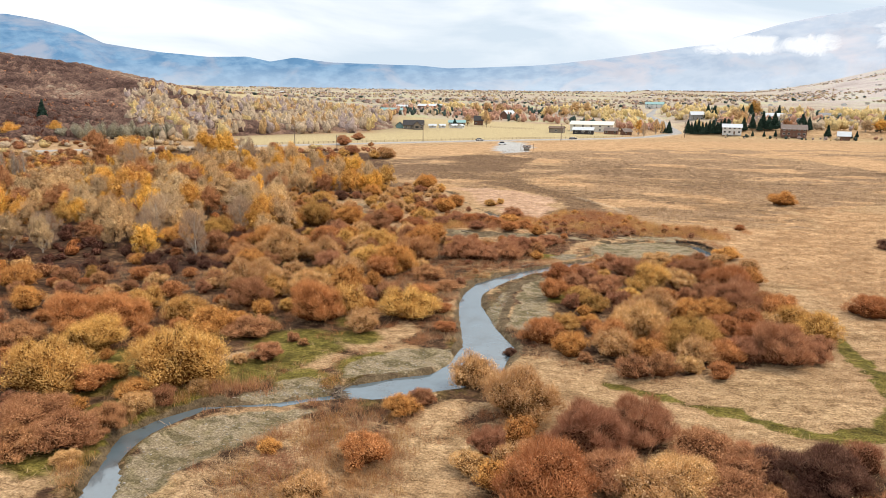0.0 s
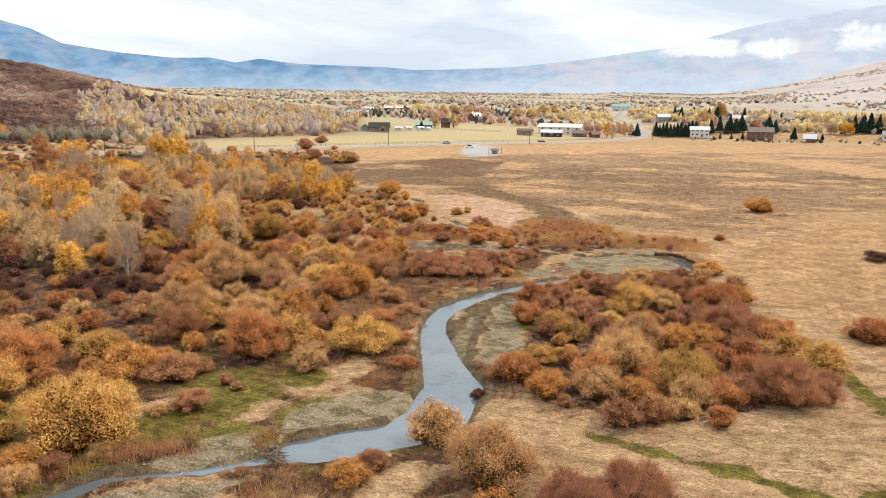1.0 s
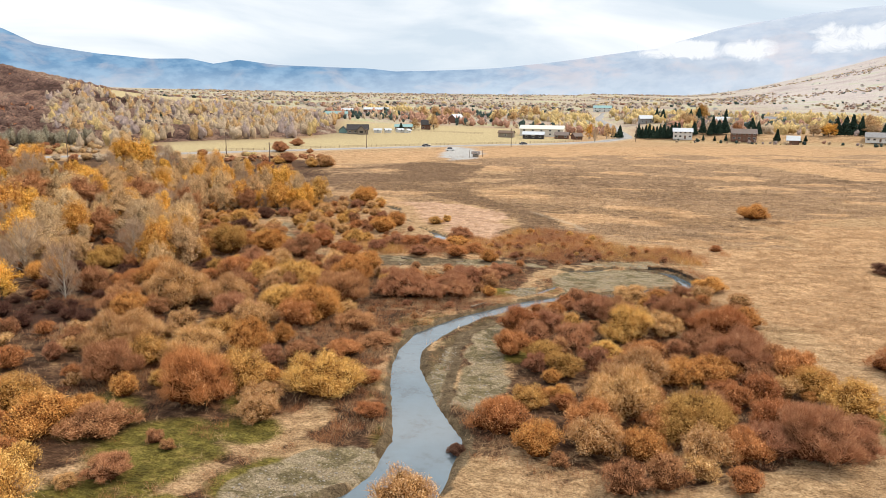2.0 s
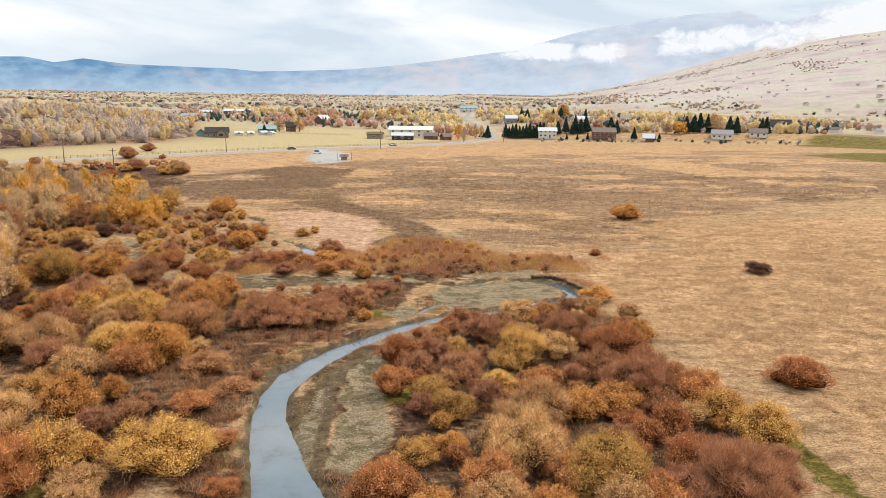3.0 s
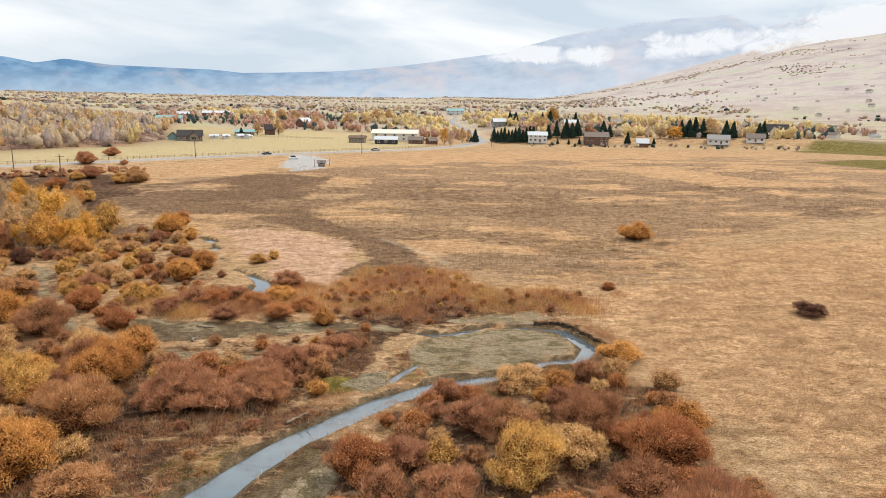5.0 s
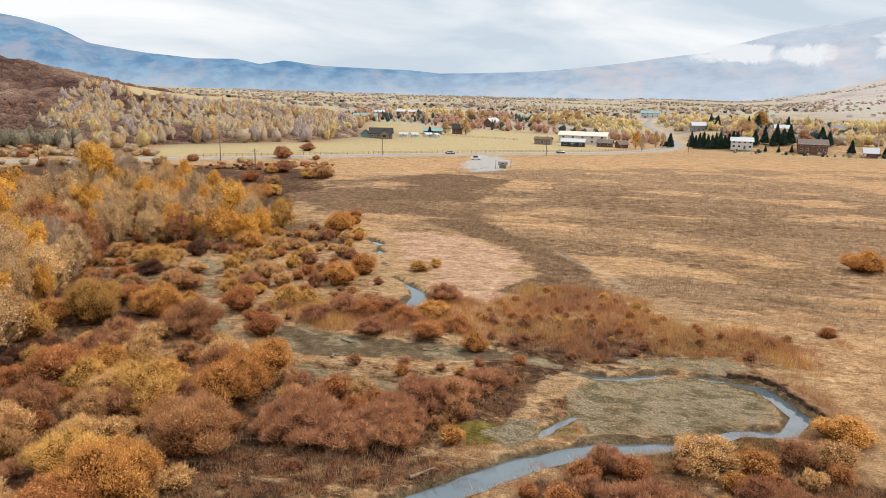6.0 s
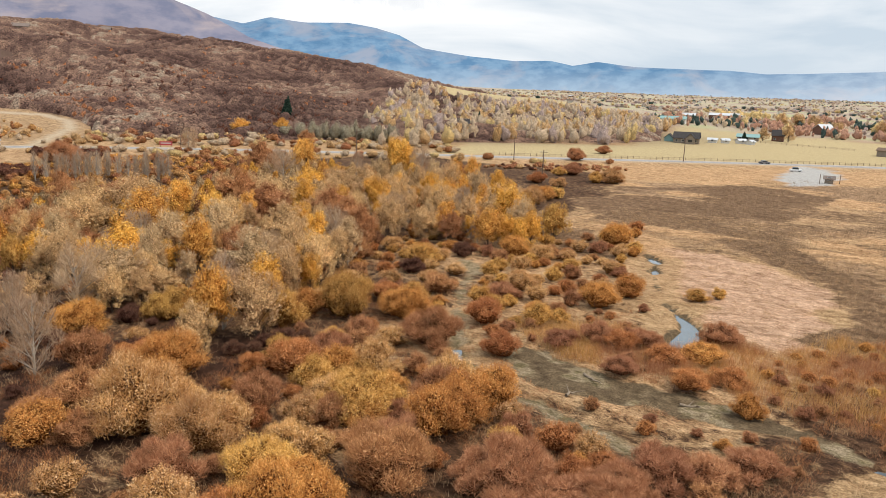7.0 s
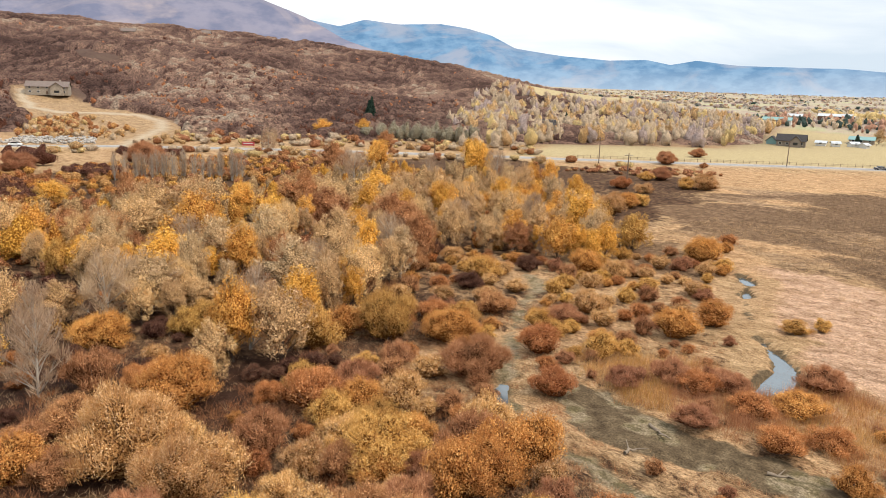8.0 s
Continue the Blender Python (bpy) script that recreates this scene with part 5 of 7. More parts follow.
WILLOWS_R_0 = [(-56.9, 110, 2.5, 3), (-30.8, 76.3, 3.7, 4.8), (-46.6, 118, 3, 3.3), (-30, 98.6, 2.7, 3), (-21.7, 90.3, 2.3, 1.4), (-17.2, 83.4, 1.8, 1.1), (-15, 76.2, 1.6, 1.1), (-4, 101.1, 2.6, 2.9), (-4.4, 93.6, 2.4, 2.6), (18.7, 102.2, 3.6, 3.9), (16.7, 104.6, 1.9, 1.9), (22.9, 90.7, 2.6, 3.2), (15.5, 86.5, 1.8, 1.4), (-4.1, 75.7, 2.4, 2.9), (3.2, 76.5, 2.5, 2.7), (17.4, 78.7, 2.7, 2.9), (9.1, 77.4, 2.1, 2.1), (14.2, 74.4, 2.2, 2.4), (33.9, 94.9, 2.7, 2.9), (28.3, 152.9, 1, 1.3), (-56, 142, 2.1, 2.3), (-59.3, 109, 1.7, 2.1), (-49.7, 116, 1.4, 1.8), (-34.5, 135.4, 2.3, 2.5)]
WILLOWS_R_1 = [(-25.6, 144.7, 2.3, 2.1), (-20.6, 143.6, 2.2, 1.8), (-16.8, 139.2, 2.2, 1.8), (-13.9, 142.6, 2.1, 1.7), (-42, 52.5, 2.6, 2.3), (-54.9, 66.2, 4.1, 4.1), (-51, 68.1, 3.9, 3.9), (-0.9, 44.6, 3.6, 4.1), (-14.3, 46.7, 2.1, 2.1), (-41.3, 142.5, 2.8, 2.8), (-104.3, 265.2, 3.3, 3.3)]
WILLOWS_T_0 = [(-34.9, 49.3, 1.5, 1.9), (-32.4, 54.6, 1.3, 1.3), (-34.6, 41.0, 1.2, 1.0), (-46.9, 103, 4.4, 5.3), (-46.6, 105.9, 2.7, 3), (-41.4, 104.1, 3.2, 3.9), (-43.8, 88.3, 3.1, 3.4), (-45, 85.9, 3.1, 3.7), (-35.4, 85.4, 3.2, 3.5), (-23.9, 73.8, 2.1, 2.1), (-34.5, 97.3, 2.7, 3), (12.3, 103.2, 2.6, 2.6), (10.3, 117.5, 2.6, 2), (7.6, 86.4, 3.4, 3.7), (6, 80.6, 3.2, 3.8), (3.4, 73.8, 2.5, 2.8), (11.5, 73.4, 2.1, 2.5), (-75.2, 164.9, 2, 2.3), (-51.5, 105.8, 2.4, 2.8), (-41.7, 106.2, 3, 3.3), (-41.8, 124, 2.4, 2.9), (-38.2, 111.8, 1.8, 2.4), (-31.3, 113.8, 1.5, 1.5), (-36.4, 108.3, 1.8, 2.1), (-45.8, 158.1, 2.3, 2.8), (-51.8, 174.3, 2.3, 2.9), (-88.3, 284.6, 3.7, 4.4)]
WILLOWS_T_1 = [(-83.1, 224.1, 3.9, 4.7), (-25, 77.3, 2, 1.8), (-32.5, 61.9, 0.9, 0.8), (-9.2, 63.2, 2.7, 2.9), (-4.1, 57.3, 3.6, 4.1), (8.5, 47.6, 3.3, 2.7), (5.6, 46, 2.7, 2.4), (-16.2, 41.1, 1.8, 1.8), (-33.3, 125, 2.6, 3.1), (-39.4, 115.8, 2.1, 2.5), (-92, 291.3, 2.7, 2.7), (-95.4, 262.1, 2.8, 2.8)]
WILLOWS_Y_0 = [(-69.4, 121.2, 2.8, 3.4), (1, 88.5, 2.1, 2.1), (-0.9, 91.7, 2.2, 2), (11.4, 77.3, 3.4, 3.5), (-69.5, 118.9, 2.3, 3), (-55.3, 134.2, 3.9, 5.4), (-50.3, 119.8, 1.8, 2.4), (-39.1, 117.2, 1.7, 2.2), (-38.6, 118.8, 2.4, 2.9)]
SHRUB_SPOTS = {"b": WILLOWS_B_0 + WILLOWS_B_1, "d": WILLOWS_D_0, "g": WILLOWS_G_0 + WILLOWS_G_1, "o": WILLOWS_O_0 + WILLOWS_O_1, "p": WILLOWS_P_0 + WILLOWS_P_1, "r": WILLOWS_R_0 + WILLOWS_R_1, "t": WILLOWS_T_0 + WILLOWS_T_1, "y": WILLOWS_Y_0}
# cottonwoods that stand out: x, y, crown radius, height
COTTONWOODS_B_0 = [(-137.8, 140.7, 3.5, 9.2), (-114.9, 121.8, 4, 6.9), (-108.1, 125, 4.1, 7.9), (-90.4, 127.8, 2.7, 5.2), (-86.6, 107.1, 2.6, 4.2), (-102.1, 161.2, 4.5, 9.1), (-120.6, 167.9, 5.3, 9.6), (-93.4, 168, 4.5, 8.5), (-87.7, 167.4, 4, 7.3), (-163.9, 209.1, 5.7, 11)]
COTTONWOODS_C_0 = [(-89.2, 133, 4, 8.5), (-91.5, 142, 4, 8.3), (-78.7, 118.8, 4.1, 7), (-69.6, 132, 4.6, 8.7), (-106.5, 217.2, 3.2, 9.7), (-89.2, 211.2, 2.7, 9.2)]
COTTONWOODS_G_0 = [(-159.1, 133.6, 3.7, 5.9), (-119.5, 187.5, 4.8, 8.6), (-161, 265.1, 5, 11), (-157.7, 268.2, 3.8, 7.7), (-97.3, 185.2, 2.8, 8.9), (-94.3, 227.2, 2.7, 7.6), (-67.4, 189.4, 4.1, 10.4), (-75.6, 147.9, 2.1, 8.5), (-134.8, 237.4, 4.8, 13)]
COTTONWOODS_N_0 = [(-77.6, 113.6, 3.8, 8.7), (-149.1, 204.4, 4.3, 10.6), (-124.5, 234, 4, 11.2), (-77.8, 188.9, 2.5, 8.7), (-61.7, 192.8, 1.6, 6.3), (-82.7, 159.7, 1.4, 5.4), (-62.7, 102.3, 2.5, 8.1), (-133, 216.7, 3, 10)]
COTTONWOODS_O_0 = [(-59.5, 118.2, 2.5, 8.4), (-98.4, 134.6, 4.8, 11.1), (-83.7, 133.3, 3.2, 8.1), (-122.5, 156.1, 3.6, 7.9), (-116.3, 118.2, 2.9, 8.1), (-110.1, 116.3, 2.6, 5.1), (-178.3, 237.7, 3.9, 10.2), (-112.3, 234.5, 2.7, 8.6), (-108.2, 236.1, 2.7, 9.3), (-167.6, 230.1, 3.5, 11)]
COTTONWOODS_T_0 = [(-125.3, 139.6, 4.9, 8.8), (-125.1, 147.4, 5.1, 8.7), (-120, 115.5, 4.1, 8.3), (-113.3, 132.2, 4.4, 7.9), (-94.4, 117.7, 2.4, 6.2), (-75.7, 122.7, 2.5, 4.2), (-81.2, 110, 2.5, 4.9), (-104.6, 208, 3.3, 9.3), (-89.1, 185.9, 2.2, 8.1), (-84.1, 190.1, 2.8, 8.4), (-95.7, 209.3, 3.2, 10.4), (-106.2, 164.8, 5.1, 9.1), (-85.9, 151.3, 4, 8), (-116.6, 192.7, 4.3, 8.2), (-114.6, 200.5, 4.4, 8.8), (-74.6, 143, 3, 7.8)]
COTTONWOODS_Y_0 = [(-67.8, 195.8, 2.7, 8.1), (-59, 192, 2.9, 7.3)]
TREE_SPOTS = {"b": COTTONWOODS_B_0, "c": COTTONWOODS_C_0, "g": COTTONWOODS_G_0, "n": COTTONWOODS_N_0, "o": COTTONWOODS_O_0, "t": COTTONWOODS_T_0, "y": COTTONWOODS_Y_0}

for kind, spots in SHRUB_SPOTS.items():
    for x, y, r, h in spots:
        put_shrub(kind, x, y, r, h)

TREE_WORDS = {"o": "orange autumn cottonwood by the river", "g": "golden autumn cottonwood by the river", "t": "tan cottonwood tree with thin fading leaves", "c": "pale grey-tan fading cottonwood tree",
              "b": "brown half-bare cottonwood tree", "n": "leafless pale grey cottonwood tree", "y": "olive-green late-turning cottonwood tree"}
TREE_BARE = {"o": 0.2, "g": 0.18, "t": 0.5, "c": 0.7, "b": 0.72, "n": 1.0, "y": 0.2}
TREE_TONE = {"t": "k", "g": "G", "o": "O"}
NARROW = {k: [tree_meshes(500 + 10 * n + ord(k), TREE_TONE.get(k, k), 2700 if k != "n" else 2300, 0.24, TREE_BARE[k], BARK_PALE) for n in range(2)] for k in TREE_WORDS}
BROAD = {k: [tree_meshes(900 + 10 * n + ord(k), TREE_TONE.get(k, k), 3300 if k != "n" else 2600, 0.38, TREE_BARE[k], BARK_PALE if k in "cn" else BARK_DARK) for n in range(2)] for k in TREE_WORDS}


def put_tree(kind, x, y, r, h):
    narrow = r / h < 0.29
    pool, base = (NARROW, 0.24) if narrow else (BROAD, 0.38)
    put_plant("cottonwood_tree", pool[kind][rng.integers(2)], ("trunk", "crown"), x, y, max(r / base, 0.7 * h), h, TREE_WORDS[kind], "tree", "cottonwood trees by the river")


def put_poplar(x, y, h):
    put_plant("poplar_tree", POPLARS[rng.integers(3)], ("trunk", "crown"), x, y, h, h, "leafless pale poplar in a row below the highway", "tree", "bare poplars below the highway")


for kind, spots in TREE_SPOTS.items():
    for spot in spots:
        put_tree(kind, *spot)


def clear_of(x, y, r, gap=0.78):
    q = np.asarray(taken)
    return bool((((q[:, 0] - x) ** 2 + (q[:, 1] - y) ** 2) > (gap * (r + q[:, 2])) ** 2).all())


def wet(x, y, room=0.6):
    for bed in (RIVER, *CHANNELS, DRY_BED, MUD_BED):
        d, w = along(bed, np.array([x]), np.array([y]))
        if d[0] < bed[int(w[0])][2] + room:
            return True
    return any(inside(bar, np.array([x]), np.array([y]))[0] > -room for bar in BARS)


def pick_in(poly):
    px, py = [p[0] for p in poly], [p[1] for p in poly]
    while True:
        x, y = rng.uniform(min(px), max(px)), rng.uniform(min(py), max(py))
        if inside(poly, np.array([x]), np.array([y]))[0] > 0:
            return x, y


# cottonwoods between the open ones, then willows below them
far_trees = []
for _ in range(900):
    x, y = pick_in(FOREST)
    h = rng.uniform(4.5, 8.5)
    r = h * rng.uniform(0.27, 0.46)
    if clear_of(x, y, r, 0.66) and not wet(x, y):
        kind = rng.choice(list("otcbngy"), p=[0.10, 0.42, 0.12, 0.10, 0.07, 0.16, 0.03])
        if inside(UNDERSTORY, np.array([x]), np.array([y]))[0] > 0 and rng.random() < 0.8:
            continue
        if x > -112 and y < 215:
            put_tree(kind, x, y, r, h)
            taken[-1] = (x, y, r * 0.8)
        else:
            far_trees.append((kind, x, y, r, h))
            taken.append((x, y, r * 0.8))
for _ in range(90):
    x, y = pick_in([(-13, 146), (-5, 140), (14, 145), (15, 153), (4, 160), (-4, 165), (-12, 154)])
    r = rng.uniform(0.5, 1.1)
    if clear_of(x, y, r, 0.9) and not wet(x, y, 0.3):
        put_shrub(rng.choice(list("orrgbp"), p=[0.2, 0.25, 0.15, 0.12, 0.14, 0.14]), x, y, r, 0.0, True)
far_shrubs = []
for poly, tries, weights in ((FORE_BRUSH, 260, [0.02, 0.05, 0.16, 0.12, 0.25, 0.40, 0.0]), (THICKET, 260, [0.04, 0.10, 0.28, 0.16, 0.24, 0.18, 0.0]), (SHRUBLAND, 5200, [0.06, 0.10, 0.24, 0.22, 0.25, 0.11, 0.02])):
    for _ in range(tries):
        x, y = pick_in(poly)
        r = rng.uniform(1.0, 2.2)
        if y < 33 or (y > 240 and x < -100) or not clear_of(x, y, r, 0.60) or wet(x, y, 0.9):
            continue
        low = (-25 < x < -13 and y < 112) or (-34 < x < -20 and y < 79) or (x > -8 and y > 122) or (-36 < x < 0 and y > 124)
        if x < -52 and y > 196 - 0.1 * (x + 52) and x > -140:
            continue
        if low and (r > 2.0 or not clear_of(x, y, r, 0.75)):
            continue
        kind = rng.choice(list("gortbpy"), p=weights if y < 145 else [0.22, 0.10, 0.10, 0.36, 0.12, 0.10, 0.0])
        if low:
            r, kind = r * 0.6, rng.choice(list("rbpp"))
        if inside(UNDERSTORY, np.array([x]), np.array([y]))[0] > 0:
            r = r * 0.8
            if rng.random() < 0.75:
                kind = "d"
        if x > -76 and y < 215:
            put_shrub(kind, x, y, r, 0.0, True)
        else:
            far_shrubs.append((kind, x, y, r))
            taken.append((x, y, r))


def scatter(name, templates, spots, scales, talls, picks, mats, index, label, category):
    """One object of kind stuff: many copies of small templates, joined."""
    verts, faces, mat, n = [], [], [], 0
    turn = rng.uniform(0, 2 * np.pi, len(spots))
    for k, (tv, tf, *inner) in enumerate(templates):
        sel = np.nonzero(picks == k)[0]
        if not len(sel):
            continue
        c, s = np.cos(turn[sel])[:, None], np.sin(turn[sel])[:, None]
        sc = scales[sel][:, None]
        v = np.stack([(c * tv[:, 0] - s * tv[:, 1]) * sc, (s * tv[:, 0] + c * tv[:, 1]) * sc, tv[:, 2] * talls[sel][:, None]], -1) + spots[sel][:, None, :]
        f = tf[None] + (n + np.arange(len(sel)) * len(tv))[:, None, None]
        verts.append(v.reshape(-1, 3))
        faces.append(f.reshape(-1, 3))
        mat.append((index[sel][:, None] + inner[0][None] * (len(mats) // 2) if inner else np.repeat(index[sel], len(tf))).ravel())
        n += len(sel) * len(tv)
    me = fast_mesh(name, np.concatenate(verts), np.concatenate(faces), mats, np.concatenate(mat))
    return tagged(new(name, me), label, category, kind="stuff")


def dome_template(seed, n, size, core=(10, 6)):
    r = np.random.default_rng(seed)
    lobes = [(0, 0, 0.42, 0.52, 1.0)] + [(q * math.cos(a), q * math.sin(a), r.uniform(0.22, 1.12 - 0.6 * q), r.uniform(0.20, 0.40), r.uniform(0.9, 1.3)) for a, q in zip(r.uniform(0, 6.28, 11), r.uniform(0.30, 0.72, 11))]
    p, d = lobed_points(r, lobes, n, -0.4, 0.3)
    inner, outer = star_core(r, lobes, (0, 0, 0.35), *core, 0.82, 0.15), leaves(r, p, d, size)
    return (*joined([inner, outer]), np.r_[np.ones(len(inner[1]), int), np.zeros(len(outer[1]), int)])


def stuff_at(name, spots, radii, talls, count, size, kinds, label, category, seed, core=(10, 6)):
    """Far foliage: spots (x, y), crown radius and height, and a kind of leaf for each."""
    spots = np.asarray(spots, float)
    names = sorted(set(kinds))
    place = np.c_[spots, ground_height(spots[:, 0], spots[:, 1]) - 0.1]
    return scatter(name, [dome_template(seed + k, count, size, core) for k in range(6)], place, np.asarray(radii, float), np.asarray(talls, float) / 1.3, rng.integers(0, 6, len(spots)),
                   [LEAF[k] for k in names] + [FAR_MASS[k] for k in names], np.array([names.index(k) for k in kinds]), label, category)


stuff_at("far_willows", [t[1:3] for t in far_shrubs], [t[3] * 1.1 for t in far_shrubs], [t[3] * 1.5 for t in far_shrubs], 190, 0.064, [t[0] for t in far_shrubs],
         "mixed autumn willow brush under the far cottonwoods", "shrubs", 310, (9, 5))
if far_trees:
    stuff_at("far_cottonwoods", [t[1:3] for t in far_trees], [t[3] for t in far_trees], [t[4] for t in far_trees], 420, 0.052, [{"t": "k", "n": "k", "g": "G", "o": "O"}.get(t[0], t[0]) for t in far_trees],
             "cottonwood woods in fading autumn leaf below the highway", "woods", 300)


def many_in(poly, n):
    px, py = np.array([p[0] for p in poly]), np.array([p[1] for p in poly])
    out = np.empty((0, 2))
    while len(out) < n:
        p = np.c_[rng.uniform(px.min(), px.max(), n * 2), rng.uniform(py.min(), py.max(), n * 2)]
        out = np.concatenate([out, p[inside(poly, p[:, 0], p[:, 1]) > 0]])
    return out[:n]


# woods beyond the highway
WOODS = [(-150, 396), (-158, 440), (-128, 520), (-190, 660), (-330, 700), (-420, 560), (-330, 450), (-262, 352), (-222, 318), (-200, 345)]
p = many_in(WOODS, 1050)
p = p[along(HIGHWAY, p[:, 0], p[:, 1])[0] > 13]
p = p[(inside(FIELD, p[:, 0], p[:, 1]) < -2) & (inside(BENCH, p[:, 0], p[:, 1]) < -5)]
h = rng.uniform(7, 12, len(p))
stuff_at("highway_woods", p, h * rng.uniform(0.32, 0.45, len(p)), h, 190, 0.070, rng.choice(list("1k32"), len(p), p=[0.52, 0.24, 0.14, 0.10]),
         "bare and tan cottonwood woods beyond the highway", "woods", 320)
p = np.concatenate([many_in([(-300, 178), (-200, 290), (-110, 365), (-100, 352), (-190, 270), (-280, 165)], 130), many_in([(-300, 200), (-285, 235), (-215, 302), (-180, 332), (-205, 352), (-255, 312), (-325, 246)], 190)])
p = p[along(HIGHWAY, p[:, 0], p[:, 1])[0] > 9]
h = rng.uniform(1.5, 4.0, len(p))
stuff_at("roadside_brush", p, h * 0.9, h, 200, 0.075, rng.choice(list("2kp1b"), len(p), p=[0.14, 0.30, 0.16, 0.28, 0.12]), "mixed willow brush along the highway", "shrubs", 330)

# scrub oak on the hill: a closed canopy of clumps, with leafier ones standing out of it
def clumps(x, y, size, seed):
    """Height (0 to 1) of rounded clumps about size metres apart, and the tone of each."""
    ix, iy = np.floor(x / size), np.floor(y / size)
    best, tone = np.full(x.shape, 9.0), np.zeros(x.shape)
    for dx in (-1, 0, 1):
        for dy in (-1, 0, 1):
            cx, cy = ix + dx, iy + dy
            px, py = (cx + lattice(cx, cy, seed)) * size, (cy + lattice(cx, cy, seed + 1)) * size
            d = np.hypot(x - px, y - py) / size / (0.62 + 0.5 * lattice(cx, cy, seed + 2))
            near = d < best
            best, tone = np.where(near, d, best), np.where(near, lattice(cx, cy, seed + 3), tone)
    return np.sqrt(np.clip(1 - best**2, 0, 1)), tone


def scrub_share(x, y):
    z = zones(x, y)
    rx, ry = x + 305.0, y - 161.0
    return ease(0.25, 0.85, z["hill"]) * ease(0.25, 0.0, z["dirt"]) * ease(13, 24, along(HIGHWAY, x, y)[0]) * ease(17, 30, np.hypot(x + 503, y - 241)) * (-0.72 * rx + 0.69 * ry < 700)


def scrub_on(x, y):
    return scrub_share(x, y) > 0.5


def scrub_canopy():
    az, r = np.radians(np.arange(-88, -20, 0.2)), 285 * 1.0068 ** np.arange(205)
    A, R = np.meshgrid(az, r)
    X, Y = R * np.sin(A), 86 + R * np.cos(A)
    up, tone = clumps(X, Y, 5.2, 61)
    share = scrub_share(X, Y) * ease(4.0, 9.0, along(DRIVE, X, Y)[0])
    on = share > 0.03
    thick = ease(0.20, 0.26, fbm(X, Y, 60, 88, 3))
    Z = ground_height(X, Y) + share * (thick * (0.3 + (2.2 + 3.2 * tone) * up) - 0.8 * (1 - thick)) - 0.9 * (1 - share)
    nx, ny = len(az), len(r)
    i = np.arange((ny - 1) * (nx - 1))
    a = i // (nx - 1) * nx + i % (nx - 1)
    quads = np.stack([a, a + 1, a + nx + 1, a + nx], 1)
    quads = quads[on.ravel()[quads].any(1)]
    me = fast_mesh("hill_scrub", np.stack([X, Y, Z], -1).reshape(-1, 3), quads, [SCRUB])
    shade = np.clip(0.62 * tone + 1.1 * (fbm(X, Y, 55, 91, 3) - 0.5) + 0.22, 0, 1)
    col = np.ones((X.size, 4), np.float32)
    col[:, :3] = shade.reshape(-1, 1)
    me.color_attributes.new("tone", "FLOAT_COLOR", "POINT").data.foreach_set("color", col.ravel())
    return tagged(new("hill_scrub", me), "red-brown leafless scrub oak covering the hillside", "shrubs", kind="stuff")


scrub_canopy()
p = np.concatenate([many_in([(-420, 100), (-300, 180), (-170, 340), (-330, 520), (-520, 420), (-560, 180)], 3200), many_in([(-900, 200), (-520, 300), (-400, 600), (-700, 700)], 700)])
p = p[scrub_on(p[:, 0], p[:, 1]) & (fbm(p[:, 0], p[:, 1], 60, 88, 3) > 0.29)]
h = rng.uniform(4.0, 6.6, len(p))
tone = fbm(p[:, 0], p[:, 1], 45, 91, 3) + rng.normal(0, 0.12, len(p))
kinds = np.where(tone > 0.72, "p", np.where(tone > 0.62, "q", np.where(tone > 0.34, "h", "d")))
stuff_at("hill_oaks", p, h * 0.42, h, 16, 0.24, kinds, "brown scrub oaks standing out of the hill's brush", "shrubs", 340, (6, 4))
# tan bushes between the riprap and the drive
p = many_in([(-347, 178), (-314, 206), (-335, 226), (-392, 224), (-402, 196)], 130)
h = rng.uniform(2.0, 4.6, len(p))
stuff_at("slope_bushes", p, h * 0.6, h, 170, 0.072, rng.choice(list("kbt21"), len(p), p=[0.4, 0.28, 0.14, 0.08, 0.10]), "tan bushes on the grassy slope below the drive", "shrubs", 345, (7, 4))
# dark brush between the highway and the cottonwoods
p = np.concatenate([np.array([(-240, 148), (-246, 153), (-236, 153), (-237, 182), (-240, 190), (-232, 194), (-234, 187)]) + rng.normal(0, 0.8, (7, 2)),
                    many_in([(-196, 140), (-172, 144), (-160, 132), (-176, 122), (-196, 128)], 60), many_in([(-226, 156), (-212, 152), (-196, 164), (-206, 170)], 40)])
h = np.r_[rng.uniform(5.5, 7.5, 7), rng.uniform(1.8, 3.6, 100)]
stuff_at("maroon_brush", p, h * 0.75, h, 220, 0.075, ["d"] * len(p), "dark maroon leafless brush below the highway", "shrubs", 347)
p = many_in([(-140, 288), (-108, 300), (-100, 325), (-118, 330), (-142, 300)], 70)
h = rng.uniform(1.2, 2.4, len(p))
stuff_at("purple_brush", p, h * 1.0, h, 160, 0.085, rng.choice(list("pdkb"), len(p), p=[0.5, 0.15, 0.2, 0.15]), "low purple-brown brush at the meadow's edge", "shrubs", 349, (7, 4))

# trees through the village, near to far
NEAR_TOWN = [(-240, 672), (-90, 628), (-10, 600), (30, 575), (58, 535), (270, 524), (440, 600), (420, 760), (60, 900), (-230, 900)]
p = many_in(NEAR_TOWN, 2300)
thick = fbm(p[:, 0], p[:, 1], 70, 71, 3)
p = p[(thick > 0.40) & (along(HIGHWAY, p[:, 0], p[:, 1])[0] > 12) & (inside(FIELD, p[:, 0], p[:, 1]) < -3)]
grove = fbm(p[:, 0], p[:, 1], 60, 75, 2) + rng.normal(0, 0.09, len(p))
